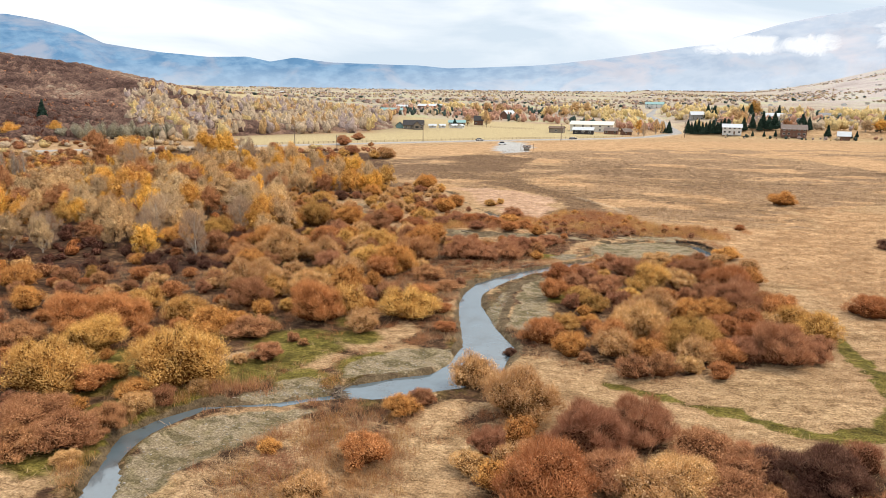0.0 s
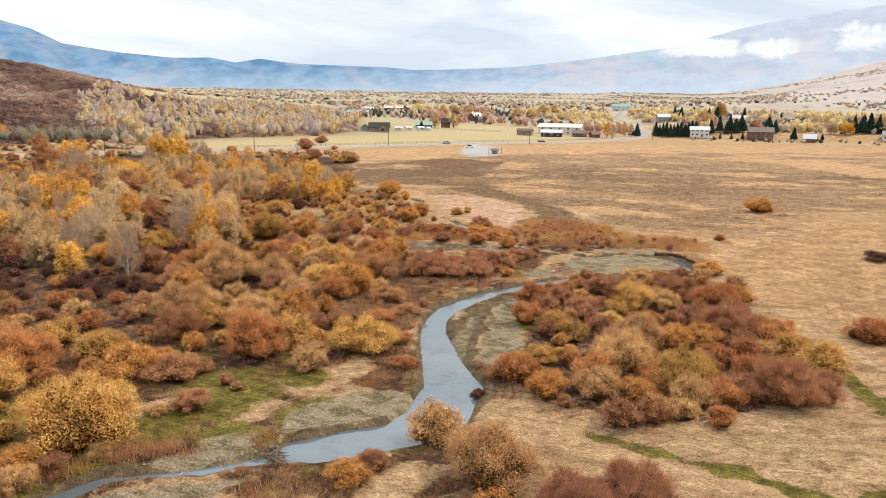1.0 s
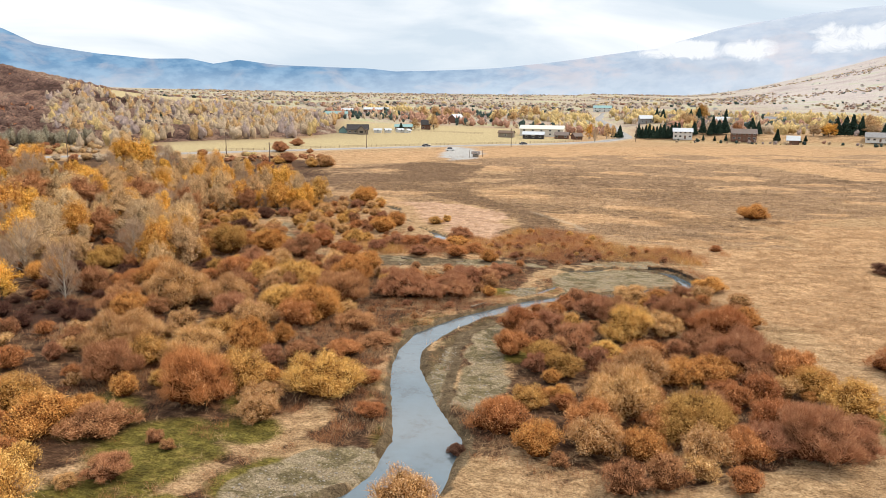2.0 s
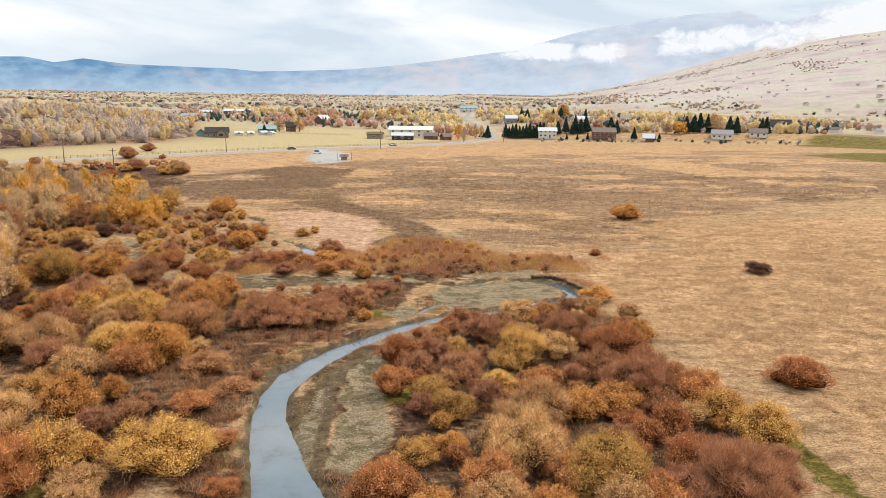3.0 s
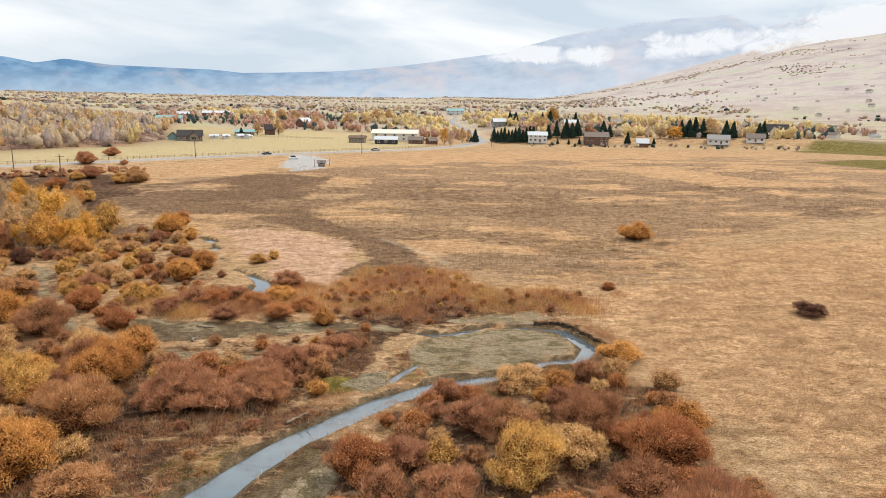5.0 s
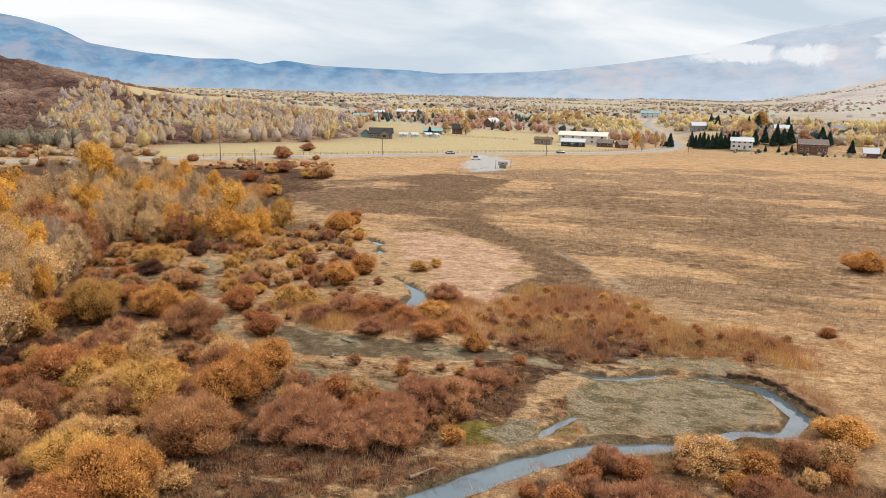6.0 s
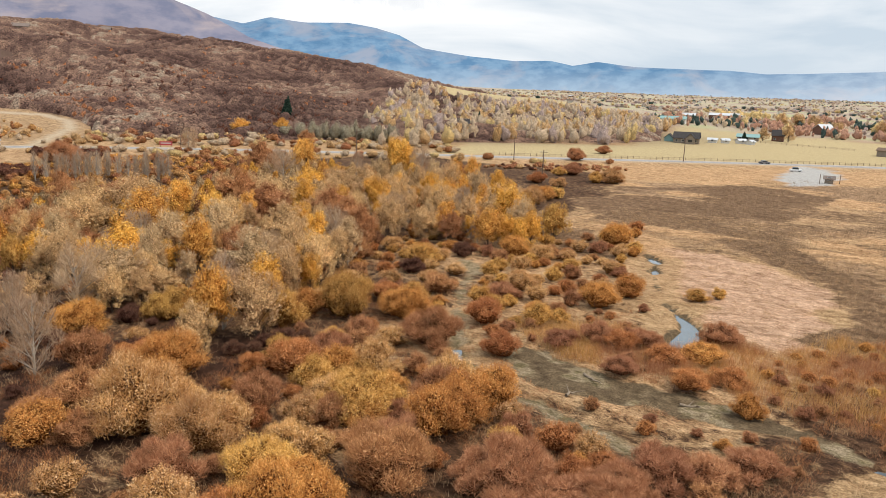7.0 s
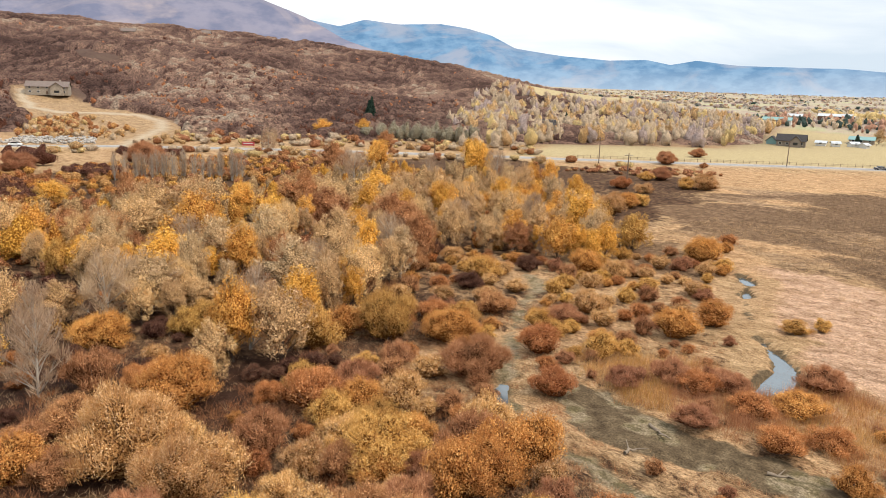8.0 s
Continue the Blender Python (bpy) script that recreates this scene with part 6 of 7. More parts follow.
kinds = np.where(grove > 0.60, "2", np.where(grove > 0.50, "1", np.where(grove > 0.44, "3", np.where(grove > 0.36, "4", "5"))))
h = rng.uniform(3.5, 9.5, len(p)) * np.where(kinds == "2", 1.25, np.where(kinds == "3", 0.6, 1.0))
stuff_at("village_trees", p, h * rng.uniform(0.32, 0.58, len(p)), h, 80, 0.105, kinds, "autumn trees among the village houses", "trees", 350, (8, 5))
p = many_in([(-900, 900), (-330, 760), (-230, 880), (60, 880), (420, 780), (900, 900), (1300, 2000), (0, 2500), (-1200, 2400)], 9500)
p = np.concatenate([p, many_in([(300, 900), (1300, 1300), (1500, 2600), (300, 2600)], 3200)])
r, az = np.hypot(p[:, 0], p[:, 1]), np.degrees(np.arctan2(p[:, 0], p[:, 1]))
thick = fbm(p[:, 0], p[:, 1], 150, 71, 3) + 0.10 * (fbm(p[:, 0], p[:, 1], 40, 72, 2) - 0.5)
p = p[(thick > np.where((az > 9) & (r > 900), 0.60, 0.455)) & (along(HIGHWAY, p[:, 0], p[:, 1])[0] > 14) & (inside(BENCH, p[:, 0], p[:, 1]) < 0)]
h = rng.uniform(3.0, 7.5, len(p)) * np.where(np.hypot(p[:, 0], p[:, 1]) > 1300, 0.7, 1.0)
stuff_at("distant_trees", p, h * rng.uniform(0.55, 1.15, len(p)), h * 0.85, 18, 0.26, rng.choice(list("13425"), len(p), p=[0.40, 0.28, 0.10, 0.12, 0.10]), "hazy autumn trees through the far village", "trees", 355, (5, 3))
p = many_in([(66, 502), (240, 488), (252, 500), (70, 516)], 55)
h = rng.uniform(1.4, 3.4, len(p))
stuff_at("garden_bushes", p, h * 0.6, h, 80, 0.10, rng.choice(list("45132"), len(p), p=[0.3, 0.2, 0.2, 0.2, 0.1]), "low garden bushes in front of the village houses", "shrubs", 370, (6, 4))


# ---------------------------------------------------------------- village, highway and hill houses
def gable(w, d, h, rise):
    """Walls with gable ends; the ridge runs along x."""
    bm = bmesh.new()
    ring = [(-d / 2, -0.6), (-d / 2, h), (0, h + rise), (d / 2, h), (d / 2, -0.6)]
    a, b = [[bm.verts.new((s * w / 2, y, z)) for y, z in ring] for s in (-1, 1)]
    bm.faces.new(a)
    bm.faces.new(b[::-1])
    for k in range(5):
        bm.faces.new((a[k], b[k], b[(k + 1) % 5], a[(k + 1) % 5]))
    bmesh.ops.recalc_face_normals(bm, faces=bm.faces[:])
    return bm


def roof_slab(w, d, h, rise, over=0.6, thick=0.22):
    bm = bmesh.new()
    k = rise / (d / 2)
    for s in (-1, 1):
        e = d / 2 + over
        ring = [(0, h + rise + 0.03), (s * e, h - k * over + 0.03), (s * e, h - k * over + thick), (0, h + rise + thick + 0.05)]
        a, b = [[bm.verts.new((q * (w / 2 + over), y, z)) for y, z in ring] for q in (-1, 1)]
        bm.faces.new(a)
        bm.faces.new(b[::-1])
        for n in range(4):
            bm.faces.new((a[n], b[n], b[(n + 1) % 4], a[(n + 1) % 4]))
    bmesh.ops.recalc_face_normals(bm, faces=bm.faces[:])
    return bm


def house(name, x, y, w, d, h, rise, turn, wall, roof, label, windows=3, door=True, chimney=False, wing=None, category="house", group=""):
    z = ground_at(x, y)
    ob = thing(name, (x, y, z), label, category, group, turn=turn)
    part("wall", (gable(w, d, h, rise), wall), ob)
    part("roof", (roof_slab(w, d, h, rise), roof), ob)
    storeys = 2 if h > 4.4 else 1
    for s in range(storeys):
        for k in range(windows):
            wx = -w / 2 + w * (k + 0.5) / windows
            if door and s == 0 and k == windows // 2:
                dr = part("door", (box((1.1, 0.12, 2.1), (wx, -d / 2 - 0.05, 1.05), 0.02), TIMBER), ob)
                continue
            wz = 1.6 + 2.6 * s
            fr = part("window_frame", (box((1.5, 0.10, 1.3), (wx, -d / 2 - 0.04, wz), 0.02), WHITE), ob)
            part("pane", (box((1.24, 0.06, 1.04), (wx, -d / 2 - 0.09, wz)), GLASS_DARK), fr)
    if chimney:
        part("chimney", (box((0.8, 0.8, 2.0), (w * 0.28, 0.6, h + rise + 0.2), 0.05), STONE), ob)
    if wing:
        ww, wd, off = wing
        bm = gable(wd, ww, h, rise * 0.8)
        bmesh.ops.transform(bm, matrix=pose(off, -d / 2 - wd / 2 + 0.8, 0, 0, 0, 90), verts=bm.verts[:])
        wg = part("wing", (bm, wall), ob)
        bm = roof_slab(wd, ww, h, rise * 0.8)
        bmesh.ops.transform(bm, matrix=pose(off, -d / 2 - wd / 2 + 0.8, 0, 0, 0, 90), verts=bm.verts[:])
        part("wing_roof", (bm, roof), wg)
        part("wing_window", (box((ww * 0.45, 0.1, 1.4), (off, -d / 2 - wd + 0.75, 1.7), 0.02), GLASS_DARK), wg)
    return ob


house("farmhouse", -135.7, 496, 14, 9, 3.2, 3.0, 14, TAUPE, DARK, "dark brown farmhouse with steep gables by the field", 4, wing=(5, 4, 2.5))
house("quonset_shed", -147, 499, 5, 5, 2.0, 2.2, 100, TEAL, DARK, "small dark green round-roofed shed", 1, False, category="shed")
for k, (x, y, w) in enumerate(((-127, 517, 5), (-121, 522, 4), (-114, 530, 5), (-108, 528, 3.5))):
    house("white_shed", x, y, w, 4, 1.8, 0.9, 10 + 20 * k, WHITE, TIN, "small white farm shed", 1, False, category="shed", group="white sheds by the farmhouse")
house("long_shed", -119, 566, 13, 7, 2.4, 1.6, 8, TAUPE, TEAL, "long shed with teal metal roof", 3, False, category="shed")
house("small_barn", -105, 585, 7, 7, 4.0, 3.2, 6, BROWN, DARK, "small dark brown barn between trees", 2, category="barn")
house("metal_barn", -97, 700, 13, 9, 4.2, 3.4, 60, BROWN, TIN, "brown barn with pale metal roof", 2, category="barn")
house("arena_barn", -12, 549, 31, 16, 5.2, 2.2, -4, CREAM, CREAM, "long cream metal riding arena", 5, False, category="barn")
shed = house("open_shed", -17, 512, 14, 7, 3.0, 1.6, -4, DARK, TIN, "dark pole shed with pale metal roof and white mark", 3, False, category="shed")
bm = bmesh.new()
for k, (x0, x1) in enumerate(((-1.2, -0.6), (0.0, -0.6), (0.0, 0.6), (1.2, 0.6))):
    bmesh.ops.create_cube(bm, size=1.0, matrix=pose((x0 + x1) / 2, -3.62, 2.35, 0, 28 * (1 if k % 2 == 0 else -1), 0) @ Matrix.Diagonal((0.22, 0.06, 1.3, 1)))
part("painted_mark", (bm, WHITE), shed, "white zigzag mark")
house("plank_shed", -36, 520, 10, 8, 3.2, 1.2, -6, TAUPE, TIMBER, "grey-brown plank hay shed", 1, False, category="shed")
house("stable", 2, 520, 9, 6, 2.6, 1.8, -10, BROWN, ROOF_BROWN, "low red-brown stable beside the arena", 3, category="barn")
house("stable", 12, 516, 6, 5, 2.4, 1.8, 30, BROWN, ROOF_BROWN, "small red-brown shed beside the arena", 2, category="barn")
house("metal_workshop", 58, 1030, 24, 16, 5, 3, -8, WHITE, TEAL, "white workshop with teal roof", 4, category="building")
house("white_house", 81.6, 521, 12, 9, 4.6, 2.0, -6, WHITE, TIN, "white two-storey house with pale metal roof behind the meadow", 4)
house("brown_house", 119, 515, 15, 10, 4.6, 2.6, -8, BROWN, ROOF_BROWN, "dark brown two-storey house with grey-brown roof", 5, chimney=True)
house("round_shed", 147, 506, 7, 6, 2.6, 2.4, -14, BROWN, TIN, "small brown shed with white metal roof", 1, category="shed")
house("cottage", 197.5, 509, 13, 9, 3.0, 2.6, -20, WHITE, GREY, "white cottage with grey roof between conifers", 4)
house("cottage", 223, 511, 11, 8, 2.8, 2.4, -24, WHITE, ROOF_BROWN, "white cottage with pale brown roof", 3)
house("metal_shed", 142, 690, 14, 9, 3.6, 2.4, -6, WHITE, TIN, "white shed with pale metal roof", 3, category="shed")
house("white_ranch", 195, 716, 20, 10, 3.0, 2.6, -12, WHITE, GREY, "white ranch house with grey roof", 5)
house("grey_house", 77, 695, 11, 9, 4.6, 2.6, 5, GREY, TIN, "grey house with metal roof above the bank", 3)
house("tall_farmhouse", 262, 560, 14, 10, 5.0, 4.2, -24, WHITE, DARK, "white farmhouse with steep dark roof and gables", 4, wing=(5, 3, -2))
house("teal_building", -211, 686, 21, 10, 3.4, 2.0, 14, WHITE, TEAL, "low building with teal roof behind the brush", 5, category="building")
house("long_building", -203, 813, 30, 12, 4.2, 2.0, 10, BROWN, TIN, "long brown building with white roof", 6, category="building")
house("low_building", -228, 775, 14, 10, 3.6, 1.8, 12, STONE, TIN, "low stone-coloured building with pale roof", 4, category="building")
house("white_barn_house", -246, 424, 8, 7, 3.2, 3.0, 40, WHITE, DARK, "white house with dark roof at the foot of the hill", 2)
house("stone_house", -503, 241, 24, 11, 4.8, 3.0, 62, STONE, ROOF_BROWN, "stone house with brown roof on the hillside", 5, chimney=True, wing=(7, 4, 6))
house("hill_house", -690, 371, 13, 9, 3.2, 2.6, 60, STONE, ROOF_BROWN, "tan house high on the scrub hill", 3)
house("hill_house", -745, 478, 9, 8, 4.4, 2.4, 55, GREY, ROOF_BROWN, "grey house high on the scrub hill", 2)

# the far streets: a few kinds of house, repeated
STREET = "village houses far across the valley"
kinds = [house("village_house", 0, 0, w, d, h, r, 0, wall, roof, label, 3, True, group=STREET) for w, d, h, r, wall, roof, label in (
    (14, 9, 3.0, 2.6, WHITE, GREY, "white village house with grey roof"), (13, 9, 4.8, 2.8, TAUPE, DARK, "taupe two-storey village house with dark roof"),
    (16, 10, 3.0, 2.6, GREY, ROOF_BROWN, "grey village house with brown roof"), (18, 10, 3.4, 2.0, BROWN, TIN, "brown village house with pale roof"),
    (14, 9, 4.8, 3.2, CREAM, ROOF_BROWN, "cream two-storey village house"))]
spots = []
while len(spots) < 270:
    az, r = radians(rng.uniform(-26, 44)), 850 + 1900 * rng.random() ** 0.6
    x, y = r * math.sin(az), r * math.cos(az)
    block = fbm(np.array([x]), np.array([y]), 260, 95, 2)[0]
    if (block < 0.46 and r > 900) or (az > 0.2 and r < 1150) or inside(FIELD, np.array([x]), np.array([y]))[0] > -10 or y < 600:
        continue
    if all((x - a) ** 2 + (y - b) ** 2 > 500 for a, b in spots) and along(HIGHWAY, np.array([x]), np.array([y]))[0][0] > 14:
        spots.append((x, y))
for _ in range(400):
    x, y = pick_in([(95, 585), (300, 560), (440, 610), (420, 760), (90, 780)])
    if all((x - a) ** 2 + (y - b) ** 2 > 700 for a, b in spots) and len(spots) < 300:
        spots.append((x, y))
for n, (x, y) in enumerate(spots):
    m = pose(x, y, ground_at(x, y), 0, 0, rng.choice([-30, 0, 20, 60, 90, 110]) + rng.uniform(-8, 8)) @ Matrix.Scale(0.62 if y > 1150 else 0.9, 4)
    if n < len(kinds):
        kinds[n].matrix_basis = m
    else:
        copy_thing(kinds[rng.choice([0, 4]) if x > 0.2 * y else rng.integers(len(kinds))], m)

# conifers and other single trees by the houses
CONIFERS = [conifer_meshes(40 + k) for k in range(3)]


def put_conifer(x, y, h, label="dark green spruce tree", group="spruce trees by the houses"):
    put_plant("spruce_tree", CONIFERS[rng.integers(3)], ("trunk", "crown"), x, y, h * rng.uniform(0.8, 1.15), h, label, "tree", group)


for k in range(12):
    put_conifer(54 + k * 2.3, 529 - 0.6 * k + rng.uniform(-1, 1), rng.uniform(7.5, 10.5), "dark green spruce in a windbreak row", "windbreak spruces")
for x, y, h in ((90, 527, 9), (96, 530, 11), (100, 526, 8), (103, 532, 12), (106, 528, 10), (110, 530, 12), (127, 528, 11), (131, 527, 9), (94, 515, 4), (101, 514, 4), (108, 514, 4.5),
                (139, 512, 8), (152, 509, 4), (156, 511, 4), (41, 524, 9), (38, 533, 8), (186, 530, 13), (191, 532, 14), (196, 531, 13), (180, 528, 12), (208, 522, 12), (212, 520, 12),
                (229, 519, 11), (233, 521, 12), (-118, 552, 6), (-93, 690, 7), (-313, 347, 11), (-317, 352, 12), (-265, 470, 10), (86, 690, 13), (92, 694, 12), (118, 705, 12), (124, 700, 14), (150, 712, 12)):
    put_conifer(x, y, h)
for kind, x, y, r, h in (("y", 131, 723, 8, 17), ("t", 97, 612, 6, 13), ("t", 104, 618, 5, 11), ("t", -112, 575, 4, 9), ("t", -98, 582, 4.5, 12), ("g", 20, 512, 3, 11), ("t", 36, 518, 2, 10),
                         ("t", 32, 520, 2.5, 11), ("g", 173, 522, 6, 9), ("t", 205, 545, 9, 14), ("c", 165, 525, 5, 8), ("c", 201, 528, 5, 8), ("t", -60, 720, 6, 12), ("t", -45, 735, 6, 11),
                         ("t", -140, 760, 6, 13), ("t", -128, 765, 6, 13), ("t", -115, 760, 6, 13), ("t", -90, 715, 5, 9), ("t", -38, 800, 7, 14), ("t", -25, 805, 7, 14), ("b", 118, 530, 4, 8),
                         ("o", -282, 292, 5, 8), ("g", -268, 306, 4.5, 9), ("n", -240, 236, 4, 10), ("b", -232, 288, 4, 8), ("n", 22, 476, 2.0, 10)):
    put_tree(kind, x, y, r, h)
# pale willow row at the foot of the hill, and the bare poplar rows below the highway
p = np.c_[np.linspace(-262, -226, 26), np.linspace(306, 336, 26)] + rng.normal(0, 2.2, (26, 2))
stuff_at("pale_willow_row", p, rng.uniform(3, 4.5, 26), rng.uniform(8, 10.5, 26), 520, 0.060, ["w"] * 26, "grey-green willow row at the hill's foot", "trees", 360)
POPLARS = [tree_meshes(770 + n, "n", 520, 0.15, 1.0, BARK_PALE, 0.12) for n in range(3)]
for k in range(34):
    f = k / 33
    put_poplar(-193 + 16 * f + rng.normal(0, 1.4), 161 + 27 * f + rng.normal(0, 1.4), rng.uniform(6.5, 8.5))


# ---------------------------------------------------------------- roadside things
def utility_pole(x, y, h=10.0):
    ob = thing("utility_pole", (x, y, ground_at(x, y)), "weathered wooden utility pole with one crossarm", "pole", "utility poles along the highway", turn=40)
    v, f = rod((0, 0, -0.6), (0, 0, h), 0.19, 0.13, 8)
    part("post", fast_mesh("post", v, f, [TIMBER]), ob)
    arm = part("crossarm", (box((2.4, 0.12, 0.14), (0, -0.16, h - 0.7), 0.02), TIMBER), ob)
    for k in (-1.0, -0.4, 0.4, 1.0):
        v, f = rod((k, -0.16, h - 0.64), (k, -0.16, h - 0.42), 0.05, 0.04, 6)
        part("insulator", fast_mesh("insulator", v, f, [TIN]), arm)


for spot in ((-97.3, 377), (-26, 418), (49, 497), (-250, 239), (-146, 320), (-103, 266), (-195, 281)):
    utility_pole(*spot)


def field_fence(name, points, gap, label):
    """Posts along a line with one rail between them."""
    ob = thing(name, (0, 0, 0), label, "fence")
    v, f = rod((0, 0, -0.5), (0, 0, 1.35), 0.10, 0.09, 6)
    post = fast_mesh("post", v, f, [TIMBER])
    spots = []
    for (ax, ay), (bx, by) in zip(points[:-1], points[1:]):
        n = max(1, int(math.hypot(bx - ax, by - ay) / gap))
        spots += [(ax + (bx - ax) * k / n, ay + (by - ay) * k / n) for k in range(n)]
    spots = [(x, y, ground_at(x, y)) for x, y in spots]
    for s in spots:
        p = part("post", post, ob)
        p.location = s
    rails = [rod(np.add(a, (0, 0, zz)), np.add(b, (0, 0, zz)), 0.04, 0.04, 3) for a, b in zip(spots[:-1], spots[1:]) for zz in (0.55, 1.1)]
    part("rail", fast_mesh("rail", *joined(rails), [TIMBER]), ob)


field_fence("field_fence", [(-165, 334), (-132, 362), (-101, 391), (-74, 411), (-36, 440), (-6, 462), (16, 488)], 2.6, "weathered post and rail fence beside the highway")
field_fence("paddock_fence", [(-128, 548), (-80, 548), (-52, 545)], 3.0, "weathered paddock fence at the edge of the farm field")


def car(x, y, turn, paint, label, tall=1.45, on_road=True):
    z = max(float(far_height(np.array([x]), np.array([y]))[0]) + 0.97, 0.97) if on_road else ground_at(x, y) + 0.05
    ob = thing("car", (x, y, z), label, "car", "cars by the highway", turn=turn)
    bm = box((4.5, 1.8, 0.65), (0, 0, 0.62), 0.12)
    part("body", (bm, paint), ob)
    bm = bmesh.new()
    bmesh.ops.create_cube(bm, size=1.0, matrix=Matrix.Translation((-0.2, 0, 1.18)) @ Matrix.Diagonal((2.5, 1.6, 0.55, 1)))
    for v in bm.verts:
        if v.co.z > 1.2:
            v.co.x = -0.2 + (v.co.x + 0.2) * 0.68
            v.co.z += tall - 1.45
    part("cabin", (bm, GLASS_DARK), ob)
    for sx in (-1.4, 1.4):
        for sy in (-0.82, 0.82):
            v, f = rod((sx, sy - 0.1, 0.32), (sx, sy + 0.1, 0.32), 0.32, 0.32, 10)
            part("wheel", fast_mesh("wheel", v, f, [RUBBER]), ob)


car(-303, 166, 55, CAR_WHITE, "white car on the highway")
car(-131, 347, 42, CAR_WHITE, "white car on the highway")
car(-20, 434, 40, CAR_DARK, "dark car at the roadside")
car(-70, 398, 42, CAR_DARK, "dark car at the roadside")
car(-55, 384, 20, CAR_WHITE, "white pickup parked by the gravel lot", 1.7, False)
house("kiosk", -37.5, 347, 2.6, 2.0, 1.7, 0.6, 10, TAUPE, ROOF_BROWN, "small sign kiosk beside the gravel lot", 1, False, category="shed")
for k, (x, y) in enumerate(((-40, 345), (-34.5, 349))):
    v, f = rod((0, 0, -0.4), (0, 0, 3.2), 0.12, 0.1, 6)
    ob = tagged(new("wooden_post", fast_mesh("wooden_post", v, f, [TIMBER])), "wooden post beside the gravel lot", "post")
    ob.location = (x, y, ground_at(x, y))
ob = thing("roadside_banner", (-262, 240, ground_at(-262, 240)), "faded red and white banner on a frame beside the highway", "sign", turn=45)
part("banner", (box((5.0, 0.12, 1.6), (0, 0, 1.5), 0.03), RED_CLOTH), ob)
part("stripe", (box((4.0, 0.05, 0.35), (0, -0.09, 1.6)), WHITE), ob)
for s in (-2.2, 2.2):
    part("leg", (box((0.14, 0.14, 2.2), (s, 0.1, 0.9)), TIMBER), ob)

# riprap along the highway
r2 = np.random.default_rng(5)


def rock_template(seed):
    r = np.random.default_rng(seed)
    bm = bmesh.new()
    bmesh.ops.create_icosphere(bm, subdivisions=1, radius=1.0)
    v = np.array([tuple(q.co) for q in bm.verts]) * r.uniform(0.65, 1.2, (len(bm.verts), 1)) * (1, 0.8, 0.7)
    bm.faces.ensure_lookup_table()
    f = np.array([[q.index for q in fc.verts] for fc in bm.faces])
    bm.free()
    return v, f


ROCKS = [rock_template(k) for k in range(4)]
p = np.concatenate([many_in([(-325, 168), (-309, 197), (-330, 205), (-346, 176)], 300), many_in([(-362, 118), (-325, 168), (-341, 172), (-376, 120)], 120)])
p = np.c_[p, ground_height(p[:, 0], p[:, 1]) + r2.uniform(0, 0.7, 420)]
s = r2.uniform(0.45, 1.2, 420)
scatter("riprap", ROCKS, p, s, s, r2.integers(0, 4, 420), [ROCK], np.zeros(420, int), "pale broken rock riprap beside the highway", "rocks")
# cobbles on the gravel bars
p = np.concatenate([many_in(bar, 260) for bar in BARS])
p = np.c_[p, ground_height(p[:, 0], p[:, 1])]
s = 0.04 + 0.11 * r2.random(len(p)) ** 3
scatter("cobbles", ROCKS, p, s, s * 0.8, r2.integers(0, 4, len(p)), [COBBLE], np.zeros(len(p), int), "rounded pale cobbles on the gravel bars", "stones")


def driftwood(x, y, length, turn, label):
    r = np.random.default_rng(int(abs(x * 10)))
    bits, a = [], np.zeros(3)
    for k in range(5):
        b = a + (length / 5, r.normal(0, 0.12), r.normal(0, 0.05))
        bits.append(rod(a, b, 0.15 - 0.02 * k, 0.13 - 0.02 * k, 7))
        if k in (1, 3):
            bits.append(rod(b, b + (0.4, r.choice([-0.8, 0.8]), 0.35), 0.07, 0.02, 5))
        a = b
    ob = tagged(new("driftwood_log", fast_mesh("driftwood_log", *joined(bits), [DRIFTWOOD])), label, "log")
    ob.matrix_basis = pose(x, y, ground_at(x, y) + 0.16, 0, 0, turn)


def beaver_dam(a, b):
    """A low mound of mud with sticks laid across it, between two banks."""
    ob = thing("beaver_dam", (a[0], a[1], -0.42), "dark beaver dam of mud and sticks across the stream", "dam", turn=math.degrees(math.atan2(b[1] - a[1], b[0] - a[0])))
    length = math.hypot(b[0] - a[0], b[1] - a[1])
    r = np.random.default_rng(9)
    u, v = np.meshgrid(np.linspace(0, 1, 26), np.linspace(-1, 1, 9))
    wob = fbm(u * length, v + 7, 0.8, 33, 3) - 0.5
    p = np.stack([u * length, v * (0.75 + wob * 0.5) + 0.5 * np.sin(u * 3.1), (1 - v**2) * (0.36 + wob * 0.5) - 0.12], -1).reshape(-1, 3)
    i = np.arange(8 * 25)
    q = i // 25 * 26 + i % 25
    part("mound", fast_mesh("mound", p, np.stack([q, q + 1, q + 27, q + 26], 1), [WET_MUD]), ob)
    sticks = []
    for k in range(4):
        bits = joined([rod((-0.7, 0, 0), (0.1, 0.06, 0.05), 0.04, 0.03, 5), rod((0.1, 0.06, 0.05), (0.8, -0.05 + 0.05 * k, 0.1), 0.03, 0.012, 5)])
        sticks.append(fast_mesh("stick", *bits, [TIMBER if k % 2 else DRIFTWOOD]))
    for k in range(70):
        s = part("stick", sticks[k % 4], ob)
        t, side = r.random(), r.uniform(-0.6, 0.6)
        s.matrix_basis = pose(t * length, side + 0.5 * math.sin(t * 3.1), 0.30 * (1 - side**2) + r.uniform(-0.02, 0.06), r.uniform(-10, 10), r.uniform(-14, 10), r.uniform(0, 360))


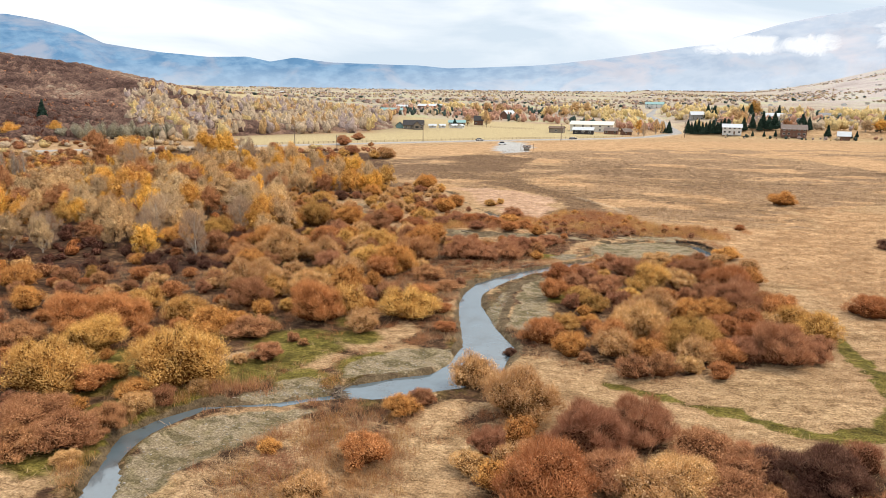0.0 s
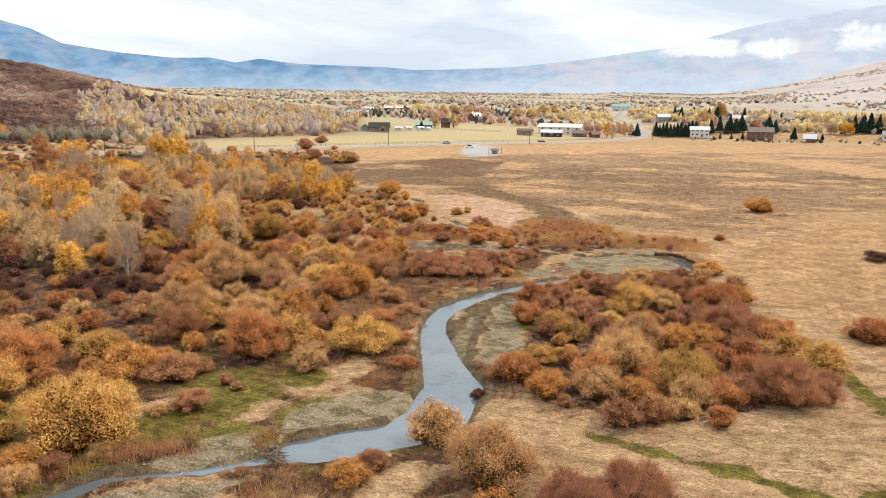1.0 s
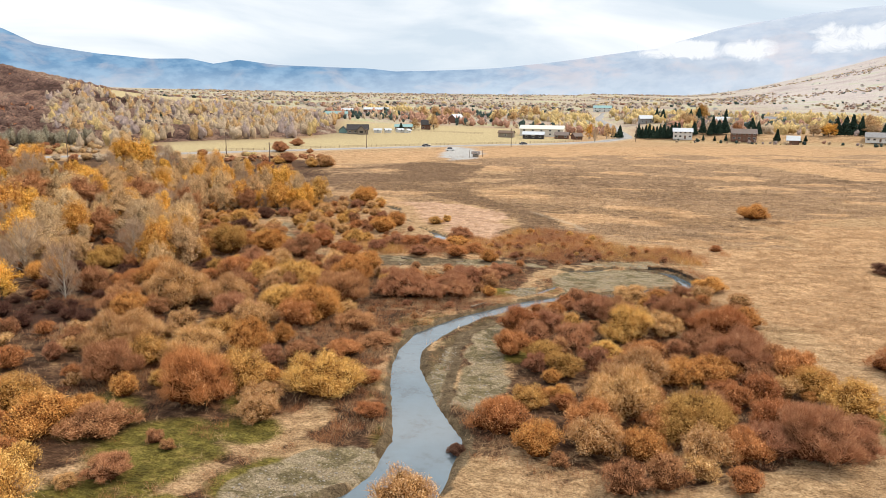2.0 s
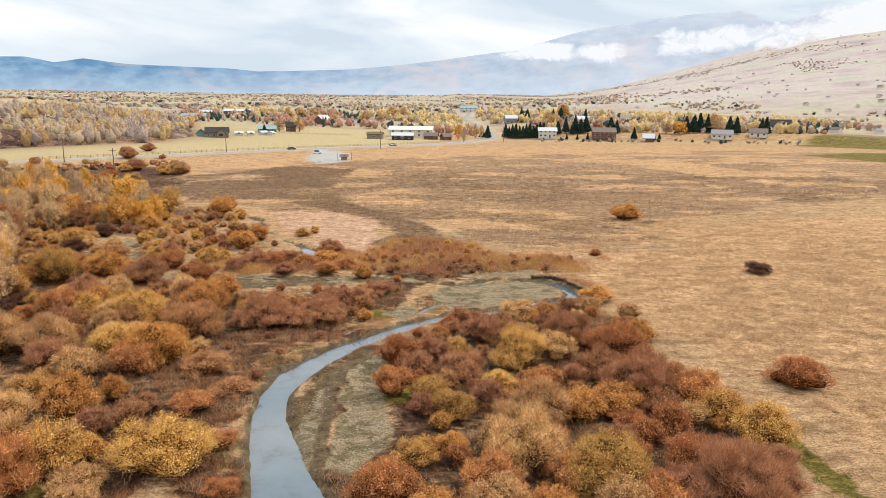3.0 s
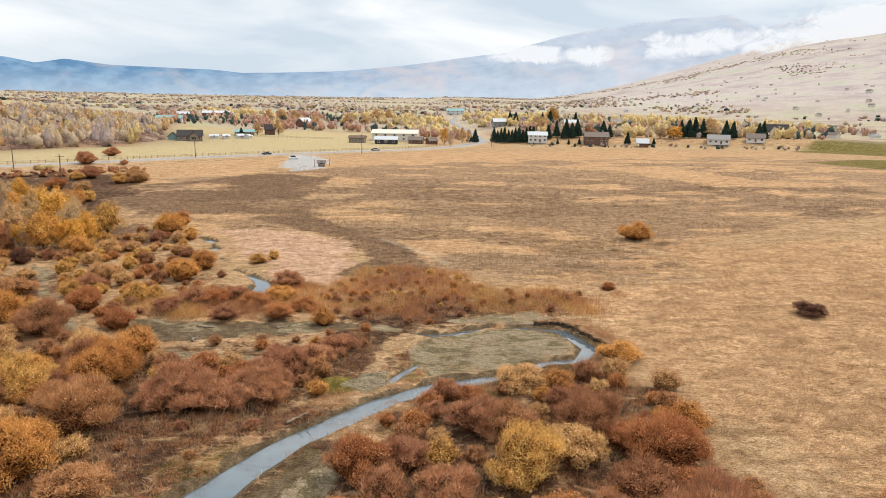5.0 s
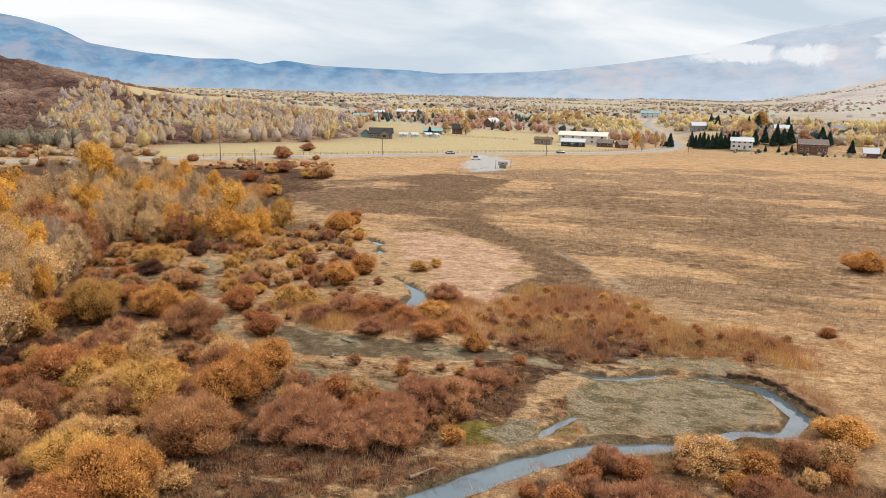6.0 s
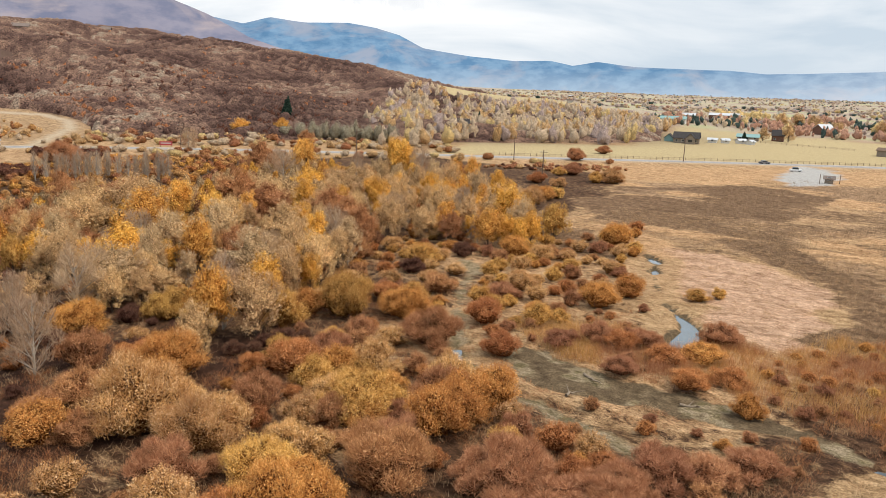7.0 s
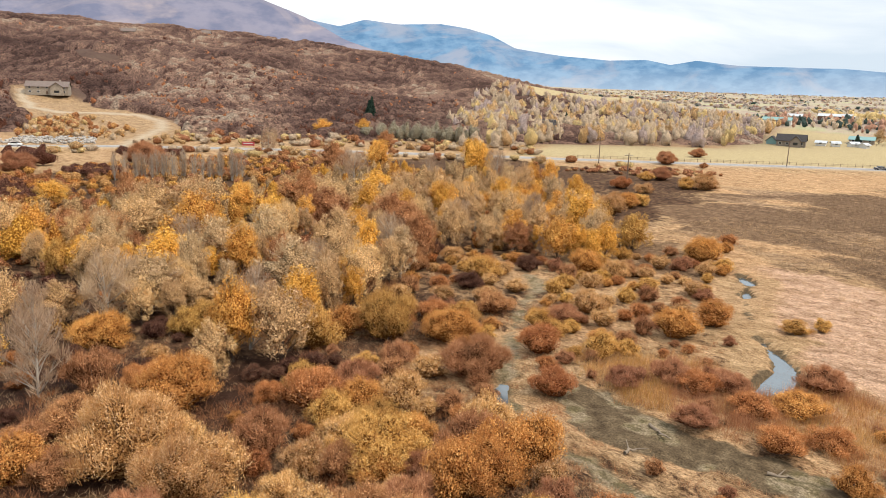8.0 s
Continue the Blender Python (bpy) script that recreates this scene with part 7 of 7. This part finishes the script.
def cut_bank(points, label):
    """An undercut river bank: a ragged lip of turf over a dark earth face."""
    r = np.random.default_rng(23)
    pts = []
    for (ax, ay), (bx, by) in zip(points[:-1], points[1:]):
        n = max(2, int(math.hypot(bx - ax, by - ay) / 0.35))
        pts += [(ax + (bx - ax) * k / n, ay + (by - ay) * k / n) for k in range(n)]
    pts = np.array([*pts, points[-1]]) + r.normal(0, 0.10, (len(pts) + 1, 2))
    way = np.gradient(pts, axis=0)
    way /= np.linalg.norm(way, axis=1)[:, None]
    side = np.stack([-way[:, 1], way[:, 0]], 1)
    ob = thing("cut_bank", (0, 0, 0), label, "bank")
    n, i = len(pts), np.arange(len(pts) - 1)

    def strip(name, rows, mt):
        v = np.concatenate([np.c_[pts + side * (o + r.normal(0, w, (n, 1))), np.full(n, z) + r.normal(0, w, n)] for o, z, w in rows])
        f = np.concatenate([np.stack([i + k * n, i + 1 + k * n, i + 1 + (k + 1) * n, i + (k + 1) * n], 1) for k in range(len(rows) - 1)])
        part(name, fast_mesh(name, v, f, [mt]), ob)

    strip("earth_face", [(0.15, -0.55, 0.03), (-0.05, -0.2, 0.07), (-0.02, 0.12, 0.07), (0.1, 0.36, 0.04)], WET_MUD)
    strip("turf_lip", [(-0.10, 0.26, 0.07), (-0.16, 0.40, 0.07), (0.2, 0.46, 0.09), (0.7, 0.32, 0.10), (1.3, -0.05, 0.06)], TURF)


TURF = plain_material("dry_turf", (0.22, 0.125, 0.065), 0.95, 0.1, spread=0.45, scale=2.5, bump=0.8)
cut_bank([(21.6, 127.2), (21.0, 129.6), (20.0, 132.4), (19.0, 135.0), (17.4, 136.4), (14.6, 136.6)][::-1], "undercut bank of dark earth and dry turf at the river bend")
beaver_dam((-22.9, 60.4), (-19.2, 55.6))
driftwood(-25.6, 136.0, 2.6, -38, "bleached driftwood log lying on the muddy bed")
driftwood(-16.2, 135.6, 1.7, 12, "short driftwood log on the muddy bed")
driftwood(-10.5, 109.6, 2.0, 30, "dark driftwood snag at the river's edge")
driftwood(-24.5, 130.2, 1.4, 70, "short driftwood log on the muddy bed")

# ---------------------------------------------------------------- grass, reeds and low brush
def blade_template(seed, n, wide, lean, w):
    r = np.random.default_rng(seed)
    a = np.c_[r.normal(0, wide, n), r.normal(0, wide, n), np.full(n, -0.05)]
    b = a + np.c_[r.normal(0, lean, n), r.normal(0, lean, n), r.uniform(0.6, 1.1, n)]
    return slivers(r, a, b, w)


def cover(name, x0, x1, y0, y1, n, weight, templates, tall, mats, label, category, patch=5.0):
    """Tufts over a stretch of ground, thick where weight says."""
    x, y = rng.uniform(x0, x1, n), rng.uniform(y0, y1, n)
    keep = rng.random(n) < weight(x, y, zones(x, y))
    x, y = x[keep], y[keep]
    z = ground_height(x, y)
    keep = z > -0.40
    p = np.c_[x, y, z][keep]
    s = rng.uniform(0.7, 1.35, len(p))
    up = s * tall * (0.45 + 1.1 * fbm(p[:, 0], p[:, 1], patch, 87, 2))
    which = np.clip((fbm(p[:, 0], p[:, 1], patch, 83, 2) + rng.normal(0, 0.10, len(p)) - 0.22) / 0.56 * len(mats), 0, len(mats) - 1).astype(int)
    return scatter(name, templates, p, s, up, rng.integers(0, len(templates), len(p)), mats, which, label, category)


TUFT = [blade_template(k, 10, 0.30, 0.26, 0.016) for k in range(6)]
STALKS = [blade_template(20 + k, 8, 0.40, 0.16, 0.018) for k in range(6)]
BRUSH = [blade_template(40 + k, 22, 0.34, 0.30, 0.0095) for k in range(6)]


def bare_ground(z):
    return np.maximum.reduce([z["gravel"], z["mud"], z["dirt"], z["lot"]])


cover("dry_grass", -66, 85, 32, 240, 48000, lambda x, y, z: (1 - bare_ground(z)) ** 3 * (1 - 0.75 * z["brush"]) * (1 - 0.6 * z["pale"]) * (1 - z["green"]) * (0.35 + 0.65 * ease(0.42, 0.56, fbm(x, y, 3.2, 66, 2))), TUFT, 0.38, [STRAW],
      "matted tan dry grass tufts", "grass")
cover("golden_tussocks", 20, 92, 44, 215, 42000, lambda x, y, z: ease(0.3, 0.7, z["pale"]) * (1 - bare_ground(z)) * ease(0.40, 0.52, fbm(x * 0.7, y, 2.6, 18, 3)) * ease(150, 60, np.hypot(x - 10, y - 70)) ** 0.5, TUFT, 0.42, [STRAW],
      "golden matted grass tussocks on the open field", "grass")
cover("dead_reeds", -60, 150, 148, 400, 33000, lambda x, y, z: z["reed"] ** 1.5 * 0.95 * ease(420, 250, y), STALKS, 0.80, [REED], "dead brown cattail reeds in the marsh", "reeds")
cover("low_brush", -72, 30, 34, 160, 40000, lambda x, y, z: np.maximum(z["brush"] * (1 - z["green"]) * ease(0.40, 0.55, fbm(x, y, 6, 68, 3)), 0.95 * ease(5.5, 3.5, along(RIVER, x, y)[0]) * ease(70, 76, y)) * (1 - bare_ground(z)) ** 4, BRUSH, 0.55, [LEAF["b"], LEAF["q"], LEAF["r"], STRAW, LEAF["p"]], "low red-brown willow brush and weeds", "brush")
cover("stream_bank_brush", -42, -19, 38, 64, 5200, lambda x, y, z: ease(3.4, 2.2, along(RIVER, x, y)[0] + (fbm(x, y, 3, 91, 2) - 0.5) * 3) * ease(-0.5, 1.5, inside([(-44, 34), (-31.0, 34), (-32.2, 39), (-34.2, 44), (-34.2, 49), (-32.0, 53), (-28.5, 54.6), (-25, 56), (-22, 58), (-20, 64), (-44, 66)], x, y)) * (1 - bare_ground(z)) ** 2, BRUSH, 1.15, [LEAF["b"], LEAF["y"], LEAF["t"], LEAF["p"]], "dry brown and olive brush overhanging the stream bank", "brush")
cover("bank_weeds", -27, -6, 28, 57, 3000, lambda x, y, z: ease(-1, 1.5, inside(WEST_BANK, x, y)) * (1 - bare_ground(z)) ** 3 * ease(0.36, 0.5, fbm(x, y, 4, 93, 3)), BRUSH, 0.62, [LEAF["t"], STRAW, LEAF["b"], LEAF["y"], LEAF["q"], LEAF["p"]], "dry tan and brown weeds on the near bank", "brush")
cover("bank_brush", -42, 30, 134, 168, 9800, lambda x, y, z: ease(0, 3, inside([(-14, 138), (3, 140), (20, 142), (28, 150), (15, 154), (6, 161), (-4, 166), (-13, 155), (-40, 146), (-38, 139)], x, y) + (fbm(x, y, 6, 73, 3) - 0.45) * 14) * (1 - bare_ground(z)) ** 3, BRUSH, 1.0, [LEAF["p"], LEAF["q"], LEAF["b"], LEAF["r"], LEAF["t"], LEAF["b"], LEAF["y"], LEAF["t"]],
      "red-brown willow brush along the cut bank", "brush")
